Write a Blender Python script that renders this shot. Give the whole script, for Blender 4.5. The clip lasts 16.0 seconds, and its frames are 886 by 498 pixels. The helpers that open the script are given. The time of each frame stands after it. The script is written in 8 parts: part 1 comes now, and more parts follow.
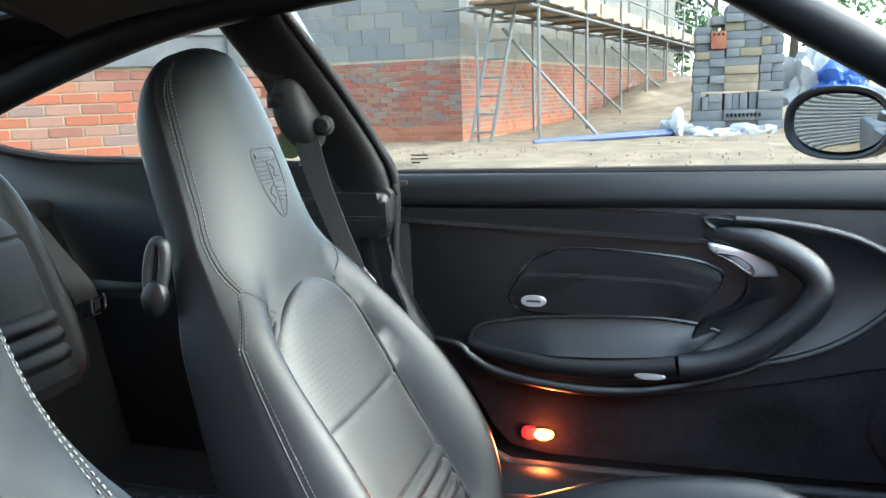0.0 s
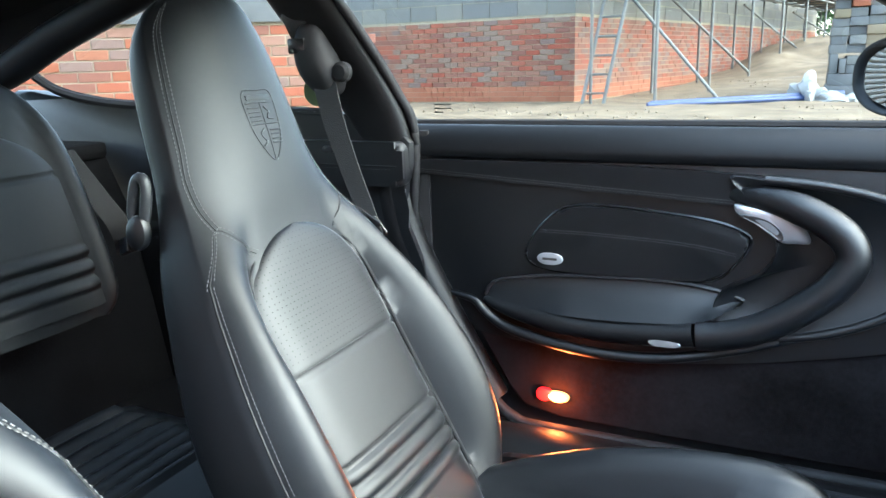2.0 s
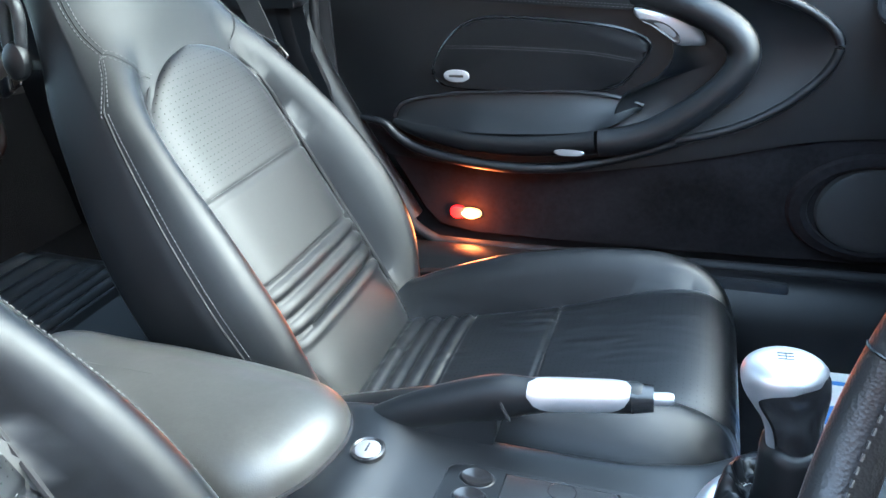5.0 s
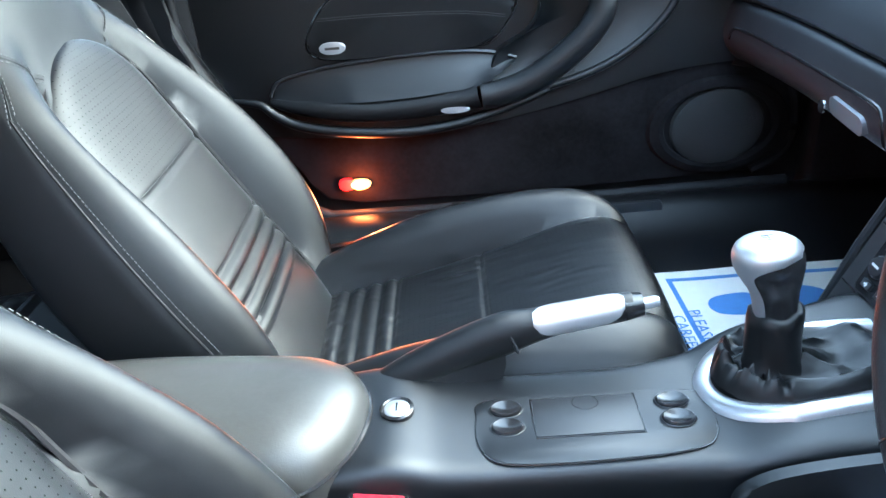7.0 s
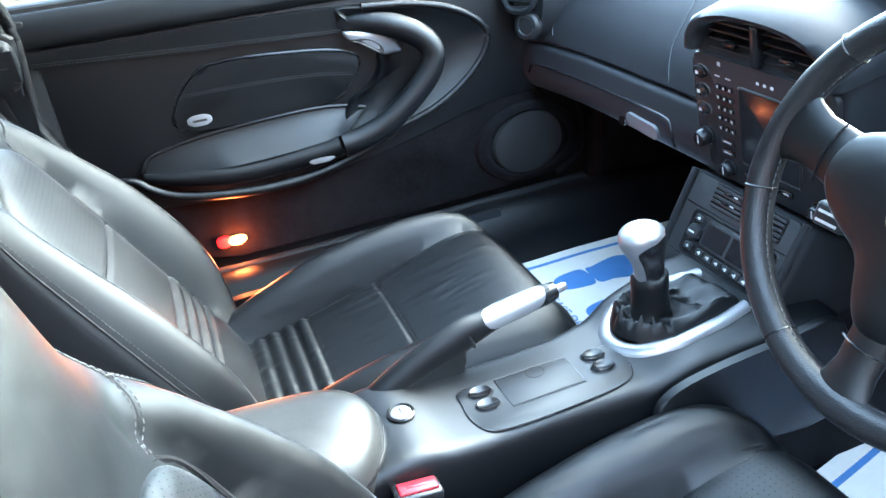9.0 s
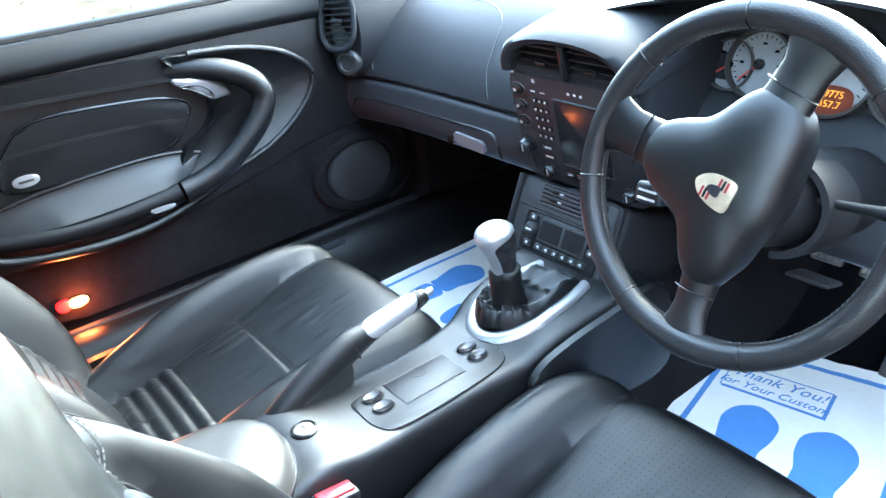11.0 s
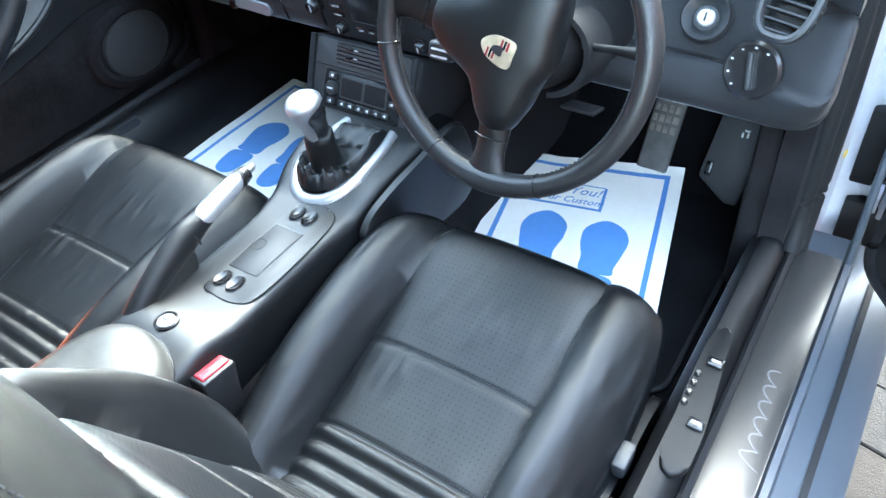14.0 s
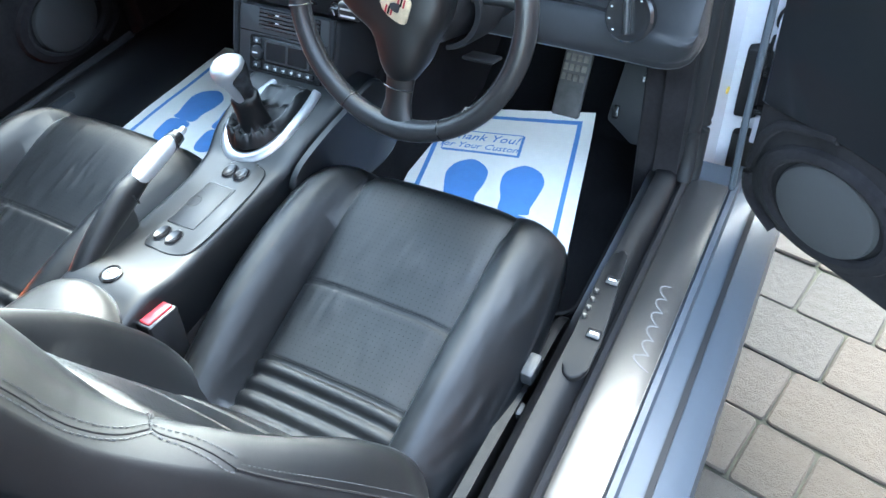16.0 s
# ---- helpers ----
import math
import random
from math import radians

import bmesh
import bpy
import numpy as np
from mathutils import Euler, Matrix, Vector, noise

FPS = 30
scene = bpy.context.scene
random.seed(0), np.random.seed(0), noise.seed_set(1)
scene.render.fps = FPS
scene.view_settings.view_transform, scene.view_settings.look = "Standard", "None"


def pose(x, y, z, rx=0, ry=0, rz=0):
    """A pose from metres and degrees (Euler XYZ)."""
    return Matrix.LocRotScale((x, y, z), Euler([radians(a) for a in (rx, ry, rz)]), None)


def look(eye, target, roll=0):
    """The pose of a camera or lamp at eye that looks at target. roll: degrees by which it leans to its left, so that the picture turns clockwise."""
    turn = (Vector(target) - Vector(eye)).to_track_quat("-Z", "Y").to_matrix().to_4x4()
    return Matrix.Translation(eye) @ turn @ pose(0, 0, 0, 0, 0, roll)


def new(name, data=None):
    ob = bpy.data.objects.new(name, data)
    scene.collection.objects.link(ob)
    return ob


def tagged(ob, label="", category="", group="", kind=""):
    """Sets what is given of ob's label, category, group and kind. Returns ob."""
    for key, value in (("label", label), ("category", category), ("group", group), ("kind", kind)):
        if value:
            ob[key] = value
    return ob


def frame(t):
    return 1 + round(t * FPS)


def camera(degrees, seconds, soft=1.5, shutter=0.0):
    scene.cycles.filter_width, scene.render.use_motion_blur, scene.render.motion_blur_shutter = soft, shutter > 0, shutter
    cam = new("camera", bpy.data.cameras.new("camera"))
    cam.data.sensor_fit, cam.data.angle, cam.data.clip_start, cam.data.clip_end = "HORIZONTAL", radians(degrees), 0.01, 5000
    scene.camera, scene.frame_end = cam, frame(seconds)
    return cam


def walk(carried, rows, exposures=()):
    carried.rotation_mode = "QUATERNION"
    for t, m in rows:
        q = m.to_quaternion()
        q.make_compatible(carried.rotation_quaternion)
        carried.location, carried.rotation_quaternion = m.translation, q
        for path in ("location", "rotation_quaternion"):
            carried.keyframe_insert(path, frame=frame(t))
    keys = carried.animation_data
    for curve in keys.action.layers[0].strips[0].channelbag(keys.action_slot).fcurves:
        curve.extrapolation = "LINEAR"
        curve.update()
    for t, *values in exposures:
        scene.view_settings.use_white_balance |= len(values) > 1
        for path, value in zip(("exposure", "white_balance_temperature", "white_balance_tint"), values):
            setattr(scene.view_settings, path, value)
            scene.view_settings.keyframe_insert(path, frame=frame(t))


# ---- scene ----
cam = camera(61.4, 16.0)
PATH = [
    (0, (0.101, -0.584, 1.012), (-0.456, 1.295, 0.612), -2.2),
    (0.5, (0.17, -0.544, 1.012), (-0.545, 1.292, 0.665), -1.8),
    (1, (0.213, -0.516, 1.005), (-0.581, 1.285, 0.651), -1.6),
    (1.5, (0.239, -0.504, 0.993), (-0.592, 1.269, 0.583), -1.6),
    (2, (0.262, -0.502, 0.983), (-0.579, 1.246, 0.495), -1.7),
    (2.5, (0.283, -0.503, 0.972), (-0.552, 1.221, 0.397), -1.8),
    (3, (0.289, -0.507, 0.969), (-0.523, 1.195, 0.305), -2.1),
    (3.5, (0.293, -0.51, 0.961), (-0.484, 1.178, 0.22), -2.3),
    (4, (0.301, -0.514, 0.953), (-0.438, 1.161, 0.148), -2.7),
    (4.2, (0.301, -0.515, 0.948), (-0.416, 1.161, 0.124), -2.8),
    (6.5, (0.156, -0.567, 0.95), (-0.084, 1.174, -0.004), -4.6),
    (7, (0.092, -0.591, 0.953), (0.028, 1.157, -0.017), -5.2),
    (7.5, (0.021, -0.615, 0.972), (0.14, 1.12, -0.016), -5.6),
    (8, (-0.041, -0.641, 0.992), (0.244, 1.071, -0.001), -5.8),
    (8.5, (-0.112, -0.68, 1.044), (0.32, 1.002, 0.052), -6.0),
    (9, (-0.151, -0.708, 1.078), (0.414, 0.941, 0.097), -5.9),
    (11.3, (-0.281, -0.744, 1.092), (0.811, 0.65, 0.163), -5.8),
    (11.5, (-0.29, -0.745, 1.09), (0.838, 0.617, 0.157), -5.8),
    (12, (-0.301, -0.757, 1.106), (0.9, 0.525, 0.149), -5.9),
    (12.5, (-0.309, -0.788, 1.142), (0.951, 0.405, 0.147), -6.1),
    (13, (-0.333, -0.791, 1.184), (0.957, 0.29, 0.103), -6.0),
    (13.5, (-0.322, -0.774, 1.195), (0.911, 0.194, -0.047), -6.1),
    (14, (-0.326, -0.759, 1.199), (0.843, 0.126, -0.162), -6.1),
    (14.5, (-0.333, -0.758, 1.204), (0.786, 0.079, -0.227), -6.3),
    (15, (-0.344, -0.774, 1.209), (0.759, 0.03, -0.252), -6.4),
    (15.5, (-0.356, -0.81, 1.214), (0.756, -0.028, -0.253), -6.6),
    (16, (-0.383, -0.87, 1.239), (0.785, -0.102, -0.191), -6.8),
]
walk(cam, [(t, look(eye, target, roll)) for t, eye, target, roll in PATH], [(0, 5.0, 6350, 0), (2, 5.08, 6100, -1), (4, 5.2, 5850, -2), (6.5, 5.2, 5850, -3), (9, 5.4, 5850, -3), (11.5, 5.65, 6100, -1), (12.5, 5.66, 6250, 0), (13.5, 5.55, 6250, -1), (16, 5.32, 6200, -1)])

# ---- world, sun ----
SUN_EL, SUN_AZ = 40.0, 84.0
world = bpy.data.worlds.new("sky")
scene.world = world
world.use_nodes = True
wn = world.node_tree.nodes
wn.clear()
sky = wn.new("ShaderNodeTexSky")
sky.sky_type, sky.sun_disc = "NISHITA", False
sky.sun_elevation, sky.sun_rotation = radians(SUN_EL), radians(SUN_AZ)
sky.air_density, sky.dust_density, sky.ozone_density = 1.0, 1.6, 1.0
wbg, wout = wn.new("ShaderNodeBackground"), wn.new("ShaderNodeOutputWorld")
wbg.inputs["Strength"].default_value = 0.15
pale = wn.new("ShaderNodeHueSaturation")
pale.inputs["Saturation"].default_value = 0.72
world.node_tree.links.new(sky.outputs[0], pale.inputs["Color"])
world.node_tree.links.new(pale.outputs[0], wbg.inputs[0])
world.node_tree.links.new(wbg.outputs[0], wout.inputs[0])
sun_data = bpy.data.lights.new("sun", "SUN")
sun_data.energy, sun_data.angle, sun_data.color = 0.3, radians(50), (1.0, 0.96, 0.92)
sun = new("sun", sun_data)
az = radians(SUN_AZ)
sun.matrix_world = look((0, 0, 8), (-math.sin(az) * math.cos(radians(SUN_EL)), -math.cos(az) * math.cos(radians(SUN_EL)), 8 - math.sin(radians(SUN_EL))))

# the lit courtesy lamp low on the passenger door
kick = bpy.data.lights.new("courtesy_lamp", "POINT")
kick.energy, kick.color, kick.shadow_soft_size = 0.050, (1.0, 0.14, 0.04), 0.008
new("courtesy_lamp", kick).location = (-0.104, 0.708, 0.3765)

# ---- materials ----
def material(name, base, rough=0.5, metal=0.0, var=0.25, scale=6.0, grain=0.0, grain_scale=900.0, bump=0.0, bump_scale=12.0,
             spec=0.5, rough_var=0.08, coat=0.0, tint=None, sheen=0.0):
    """Principled surface: colour varied at two scales, roughness varied, cell grain and soft relief."""
    m = bpy.data.materials.new(name)
    m.use_nodes = True
    nt = m.node_tree
    n, ln = nt.nodes, nt.links
    p = n["Principled BSDF"]
    p.inputs["Metallic"].default_value = metal
    p.inputs["Specular IOR Level"].default_value = spec
    p.inputs["Coat Weight"].default_value = coat
    p.inputs["Sheen Weight"].default_value = sheen
    tc = n.new("ShaderNodeTexCoord")
    big, fine = n.new("ShaderNodeTexNoise"), n.new("ShaderNodeTexNoise")
    big.inputs["Scale"].default_value, fine.inputs["Scale"].default_value = scale, scale * 14
    big.inputs["Detail"].default_value = fine.inputs["Detail"].default_value = 5
    ln.new(tc.outputs["Object"], big.inputs["Vector"])
    ln.new(tc.outputs["Object"], fine.inputs["Vector"])
    add = n.new("ShaderNodeMath")
    add.operation = "MULTIPLY_ADD"
    ln.new(fine.outputs["Fac"], add.inputs[0])
    add.inputs[1].default_value = 0.5
    ln.new(big.outputs["Fac"], add.inputs[2])
    ramp = n.new("ShaderNodeMapRange")
    ramp.inputs["From Min"].default_value, ramp.inputs["From Max"].default_value = 0.45, 1.05
    ln.new(add.outputs[0], ramp.inputs["Value"])
    mix = n.new("ShaderNodeMix")
    mix.data_type = "RGBA"
    other = tint or base
    mix.inputs["A"].default_value = (*[c * (1 - var) for c in base], 1)
    mix.inputs["B"].default_value = (*[min(1, c * (1 + var)) for c in other], 1)
    ln.new(ramp.outputs[0], mix.inputs["Factor"])
    ln.new(mix.outputs["Result"], p.inputs["Base Color"])
    rr = n.new("ShaderNodeMapRange")
    rr.inputs["To Min"].default_value, rr.inputs["To Max"].default_value = max(0.02, rough - rough_var), min(1, rough + rough_var)
    ln.new(fine.outputs["Fac"], rr.inputs["Value"])
    ln.new(rr.outputs[0], p.inputs["Roughness"])
    last = None
    if bump:
        b1, nz = n.new("ShaderNodeBump"), n.new("ShaderNodeTexNoise")
        nz.inputs["Scale"].default_value, nz.inputs["Detail"].default_value = bump_scale, 3
        ln.new(tc.outputs["Object"], nz.inputs["Vector"])
        b1.inputs["Strength"].default_value, b1.inputs["Distance"].default_value = bump, 0.004
        ln.new(nz.outputs["Fac"], b1.inputs["Height"])
        last = b1
    if grain:
        b2, vo = n.new("ShaderNodeBump"), n.new("ShaderNodeTexVoronoi")
        vo.inputs["Scale"].default_value = grain_scale
        ln.new(tc.outputs["Object"], vo.inputs["Vector"])
        b2.inputs["Strength"].default_value, b2.inputs["Distance"].default_value = grain, 0.0008
        ln.new(vo.outputs["Distance"], b2.inputs["Height"])
        if last:
            ln.new(last.outputs[0], b2.inputs["Normal"])
        last = b2
    if last:
        ln.new(last.outputs[0], p.inputs["Normal"])
    return m


def perforated(m, pitch=0.0062, radius=0.0009, axes=("X", "Y"), lo=-9.0, hi=9.0):
    """Punches a grid of small dark holes into a leather, between lo and hi along the first axis."""
    nt = m.node_tree
    n, ln = nt.nodes, nt.links
    tc, sep = n.new("ShaderNodeTexCoord"), n.new("ShaderNodeSeparateXYZ")
    ln.new(tc.outputs["UV"], sep.inputs[0])
    sq = []
    for a in axes:
        f1, f2 = n.new("ShaderNodeMath"), n.new("ShaderNodeMath")
        f1.operation, f1.inputs[1].default_value = "PINGPONG", pitch / 2
        ln.new(sep.outputs[a], f1.inputs[0])
        f2.operation = "MULTIPLY"
        ln.new(f1.outputs[0], f2.inputs[0])
        ln.new(f1.outputs[0], f2.inputs[1])
        sq.append(f2)
    tot = n.new("ShaderNodeMath")
    ln.new(sq[0].outputs[0], tot.inputs[0])
    ln.new(sq[1].outputs[0], tot.inputs[1])
    lt = n.new("ShaderNodeMath")
    lt.operation, lt.inputs[1].default_value = "LESS_THAN", radius * radius
    ln.new(tot.outputs[0], lt.inputs[0])
    last = lt
    for op, lim in (("GREATER_THAN", lo), ("LESS_THAN", hi)):
        g, mul = n.new("ShaderNodeMath"), n.new("ShaderNodeMath")
        g.operation, g.inputs[1].default_value = op, lim
        ln.new(sep.outputs[axes[0]], g.inputs[0])
        mul.operation = "MULTIPLY"
        ln.new(g.outputs[0], mul.inputs[0])
        ln.new(last.outputs[0], mul.inputs[1])
        last = mul
    p = n["Principled BSDF"]
    old = p.inputs["Base Color"].links[0].from_socket
    mix = n.new("ShaderNodeMix")
    mix.data_type = "RGBA"
    mix.inputs["B"].default_value = (0.003, 0.003, 0.003, 1)
    sm = n.new("ShaderNodeMapRange")
    sm.inputs["To Min"].default_value, sm.inputs["To Max"].default_value = p.inputs["Specular IOR Level"].default_value, 0.12
    ln.new(last.outputs[0], sm.inputs["Value"])
    ln.new(sm.outputs[0], p.inputs["Specular IOR Level"])
    ln.new(last.outputs[0], mix.inputs["Factor"])
    ln.new(old, mix.inputs["A"])
    ln.new(mix.outputs["Result"], p.inputs["Base Color"])
    return m


def creased(m, scale=11.0, depth=1.4):
    """Adds patches of fine wrinkles to a worn leather, as relief only."""
    n, ln = m.node_tree.nodes, m.node_tree.links
    tc, mp, vo = n.new("ShaderNodeTexCoord"), n.new("ShaderNodeMapping"), n.new("ShaderNodeTexNoise")
    mp.inputs["Scale"].default_value = (0.35, 1.6, 1.0)
    mp.inputs["Rotation"].default_value = (0, 0, 0.5)
    ln.new(tc.outputs["Object"], mp.inputs["Vector"])
    vo.noise_type = "RIDGED_MULTIFRACTAL"
    vo.inputs["Scale"].default_value, vo.inputs["Detail"].default_value = scale * 2.2, 3
    ln.new(mp.outputs[0], vo.inputs["Vector"])
    nz, gate, mul = n.new("ShaderNodeTexNoise"), n.new("ShaderNodeMapRange"), n.new("ShaderNodeMath")
    nz.inputs["Scale"].default_value = 6
    ln.new(tc.outputs["Object"], nz.inputs["Vector"])
    gate.inputs["From Min"].default_value, gate.inputs["From Max"].default_value = 0.36, 0.60
    ln.new(nz.outputs["Fac"], gate.inputs["Value"])
    mul.operation = "MULTIPLY"
    ln.new(vo.outputs["Fac"], mul.inputs[0])
    ln.new(gate.outputs[0], mul.inputs[1])
    bp = n.new("ShaderNodeBump")
    bp.inputs["Strength"].default_value, bp.inputs["Distance"].default_value = depth, 0.005
    ln.new(mul.outputs[0], bp.inputs["Height"])
    p = n["Principled BSDF"]
    if p.inputs["Normal"].links:
        ln.new(p.inputs["Normal"].links[0].from_socket, bp.inputs["Normal"])
    ln.new(bp.outputs[0], p.inputs["Normal"])
    return m


def satin(m, rough, ior=1.5):
    """Gives a dark surface a Beckmann gloss: soft highlights that fall off without a long veil."""
    n, ln = m.node_tree.nodes, m.node_tree.links
    p, out = n["Principled BSDF"], n["Material Output"]
    gl, fr, mx = n.new("ShaderNodeBsdfGlossy"), n.new("ShaderNodeFresnel"), n.new("ShaderNodeMixShader")
    gl.distribution = "BECKMANN"
    fr.inputs["IOR"].default_value = ior
    if p.inputs["Roughness"].links:
        sh = n.new("ShaderNodeMath")
        sh.operation, sh.inputs[1].default_value = "ADD", rough
        src = p.inputs["Roughness"].links[0].from_node
        lo, hi = src.inputs["To Min"].default_value, src.inputs["To Max"].default_value
        sh.inputs[1].default_value = rough - (lo + hi) / 2
        ln.new(src.outputs[0], sh.inputs[0])
        ln.new(sh.outputs[0], gl.inputs["Roughness"])
    if p.inputs["Normal"].links:
        src = p.inputs["Normal"].links[0].from_socket
        ln.new(src, gl.inputs["Normal"])
        ln.new(src, fr.inputs["Normal"])
    fac = fr.outputs[0]
    if p.inputs["Specular IOR Level"].links:
        mul, nrm = n.new("ShaderNodeMath"), n.new("ShaderNodeMath")
        old = p.inputs["Specular IOR Level"].links[0]
        nrm.operation, nrm.inputs[1].default_value = "MULTIPLY", 2.0
        mul.operation = "MULTIPLY"
        ln.new(old.from_socket, nrm.inputs[0])
        ln.new(nrm.outputs[0], mul.inputs[0])
        ln.new(fac, mul.inputs[1])
        fac = mul.outputs[0]
        ln.remove(old)
    p.inputs["Specular IOR Level"].default_value = 0.0
    ln.new(fac, mx.inputs[0])
    ln.new(p.outputs[0], mx.inputs[1])
    ln.new(gl.outputs[0], mx.inputs[2])
    ln.new(mx.outputs[0], out.inputs[0])
    return m


def glass(name, rough=0.0, tint=(1, 1, 1)):
    m = bpy.data.materials.new(name)
    m.use_nodes = True
    n, ln = m.node_tree.nodes, m.node_tree.links
    n.remove(n["Principled BSDF"])
    tr, gl, mx, fr = n.new("ShaderNodeBsdfTransparent"), n.new("ShaderNodeBsdfGlossy"), n.new("ShaderNodeMixShader"), n.new("ShaderNodeLayerWeight")
    tr.inputs["Color"].default_value = (*tint, 1)
    gl.inputs["Roughness"].default_value = rough
    pw, ma = n.new("ShaderNodeMath"), n.new("ShaderNodeMath")
    fr.inputs["Blend"].default_value = 0.5
    pw.operation, pw.inputs[1].default_value = "POWER", 5.0
    ma.operation, ma.inputs[1].default_value, ma.inputs[2].default_value = "MULTIPLY_ADD", 0.85, 0.035
    ln.new(fr.outputs["Facing"], pw.inputs[0])
    ln.new(pw.outputs[0], ma.inputs[0])
    ln.new(ma.outputs[0], mx.inputs[0])
    ln.new(tr.outputs[0], mx.inputs[1])
    ln.new(gl.outputs[0], mx.inputs[2])
    ln.new(mx.outputs[0], n["Material Output"].inputs[0])
    return m


def emitter(name, color, strength):
    m = material(name, color, 0.4)
    p = m.node_tree.nodes["Principled BSDF"]
    p.inputs["Emission Color"].default_value = (*color, 1)
    p.inputs["Emission Strength"].default_value = strength
    return m


LEATHER = material("black_leather", (0.0044, 0.0049, 0.0057), 0.47, spec=0.5, var=0.2, grain=0.05, grain_scale=1100, bump=0.10, bump_scale=18, rough_var=0.07)
LEATHER_WORN = creased(material("worn_seat_leather", (0.0044, 0.0049, 0.0057), 0.45, spec=0.5, var=0.25, grain=0.06, grain_scale=900, bump=0.3, bump_scale=14, rough_var=0.09))
PERF = perforated(creased(material("perforated_leather", (0.0044, 0.0049, 0.0057), 0.43, var=0.25, spec=0.5, grain=0.06, grain_scale=900, bump=0.14, bump_scale=18)), lo=-0.13, pitch=0.0082, radius=0.0007)
PERF_BACK = perforated(material("perforated_back_leather", (0.0044, 0.0049, 0.0057), 0.46, var=0.25, spec=0.5, grain=0.05, grain_scale=900, bump=0.08, bump_scale=18), lo=0.31, pitch=0.0082, radius=0.0008)
RIM_LEATHER = material("wheel_rim_leather", (0.015, 0.015, 0.016), 0.36, var=0.25, spec=0.55, grain=0.28, grain_scale=520, bump=0.05, bump_scale=20)
TRIM = material("black_soft_trim", (0.0040, 0.0045, 0.0053), 0.41, spec=0.42, var=0.2, grain=0.06, grain_scale=1400)
DASH = material("grained_dashboard", (0.020, 0.021, 0.0235), 0.58, spec=0.35, var=0.15, grain=0.12, grain_scale=1300)
PLASTIC = material("black_hard_plastic", (0.018, 0.019, 0.021), 0.42, var=0.15, grain=0.15, grain_scale=1600)
GLOSS = material("black_gloss_plastic", (0.010, 0.010, 0.011), 0.24, var=0.1, rough_var=0.04)
RUBBER = material("black_rubber", (0.010, 0.010, 0.011), 0.6, spec=0.18, var=0.2)
CARPET = material("black_carpet", (0.0050, 0.0050, 0.0056), 0.95, var=0.5, scale=9, grain=1.0, grain_scale=700, spec=0.05)
VELOUR = material("charcoal_velour", (0.0085, 0.0078, 0.0088), 0.9, var=0.85, scale=9, grain=0.7, grain_scale=900, spec=0.08, sheen=0.02)
THREAD = material("grey_thread", (0.07, 0.07, 0.07), 0.7)
DARK_THREAD = material("dark_thread", (0.055, 0.056, 0.058), 0.7)
SILVER = material("satin_silver", (0.50, 0.51, 0.53), 0.38, metal=0.85, var=0.06)
SILVER_PAINT = material("silver_painted_plastic", (0.095, 0.090, 0.086), 0.36, metal=0.8, var=0.06)
CHROME = material("chrome", (0.75, 0.75, 0.77), 0.12, metal=1.0, var=0.04, rough_var=0.03)
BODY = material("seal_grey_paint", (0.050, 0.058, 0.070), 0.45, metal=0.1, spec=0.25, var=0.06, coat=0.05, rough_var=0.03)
# lit copy of the grey paint: skylight on the jamb is in its base colour
BODY_JAMB = material("grey_paint_lit_jamb", (0.55, 0.56, 0.61), 0.34, metal=0.2, var=0.08, coat=0.4, rough_var=0.04)
PAPER = material("mat_paper", (0.84, 0.80, 0.73), 0.7, var=0.06, scale=5, bump=0.7, bump_scale=11)
BLUE_INK = material("blue_ink", (0.10, 0.24, 0.54), 0.7, var=0.12)
RED = material("red_buckle_plastic", (0.26, 0.008, 0.018), 0.35, var=0.1)
WEBBING = material("black_seat_belt", (0.006, 0.006, 0.0065), 0.6, var=0.2, grain=0.5, grain_scale=500)
GLASS = glass("clear_glass", tint=(0.74, 0.78, 0.76))
TINTED = glass("tinted_side_glass", tint=(0.24, 0.255, 0.25))
WHITE_MARK = material("white_marking", (0.7, 0.7, 0.7), 0.6)

HOOD_LEATHER = material("faded_hood_leather", (0.014, 0.015, 0.017), 0.6, var=0.2, grain=0.08, grain_scale=900)
for mat_, rough_, ior_ in ((HOOD_LEATHER, 0.62, 1.26), (LEATHER, 0.545, 1.45), (LEATHER_WORN, 0.53, 1.5), (PERF, 0.52, 1.5), (PERF_BACK, 0.55, 1.47), (TRIM, 0.51, 1.62), (DASH, 0.62, 1.27), (PLASTIC, 0.48, 1.5), (RIM_LEATHER, 0.42, 1.55)):
    satin(mat_, rough_, ior_)

# ---- mesh helpers ----
def finish(bm, sharp=0.65):
    bmesh.ops.recalc_face_normals(bm, faces=bm.faces)
    for f in bm.faces:
        f.smooth = True
    for e in bm.edges:
        if len(e.link_faces) == 2 and e.calc_face_angle(0) > sharp:
            e.smooth = False
    me = bpy.data.meshes.new("mesh")
    bm.to_mesh(me)
    bm.free()
    return me


def part(name, bm, mat, parent=None, label="", sharp=0.65):
    me = finish(bm, sharp) if isinstance(bm, bmesh.types.BMesh) else bm
    me.name = name
    if not me.materials:
        me.materials.append(mat)
    ob = new(name, me)
    if parent is not None:
        ob.parent = parent
    return tagged(ob, label) if label else ob


def thing(name, label, category, at=(0, 0, 0), group="", kind=""):
    ob = new(name)
    ob.empty_display_size = 0.05
    ob.matrix_world = Matrix.Translation(at)
    return tagged(ob, label, category, group, kind)


def structure(name, bm, mat, label, category, sharp=0.65):
    return tagged(part(name, bm, mat, None, "", sharp), label, category, kind="structure")


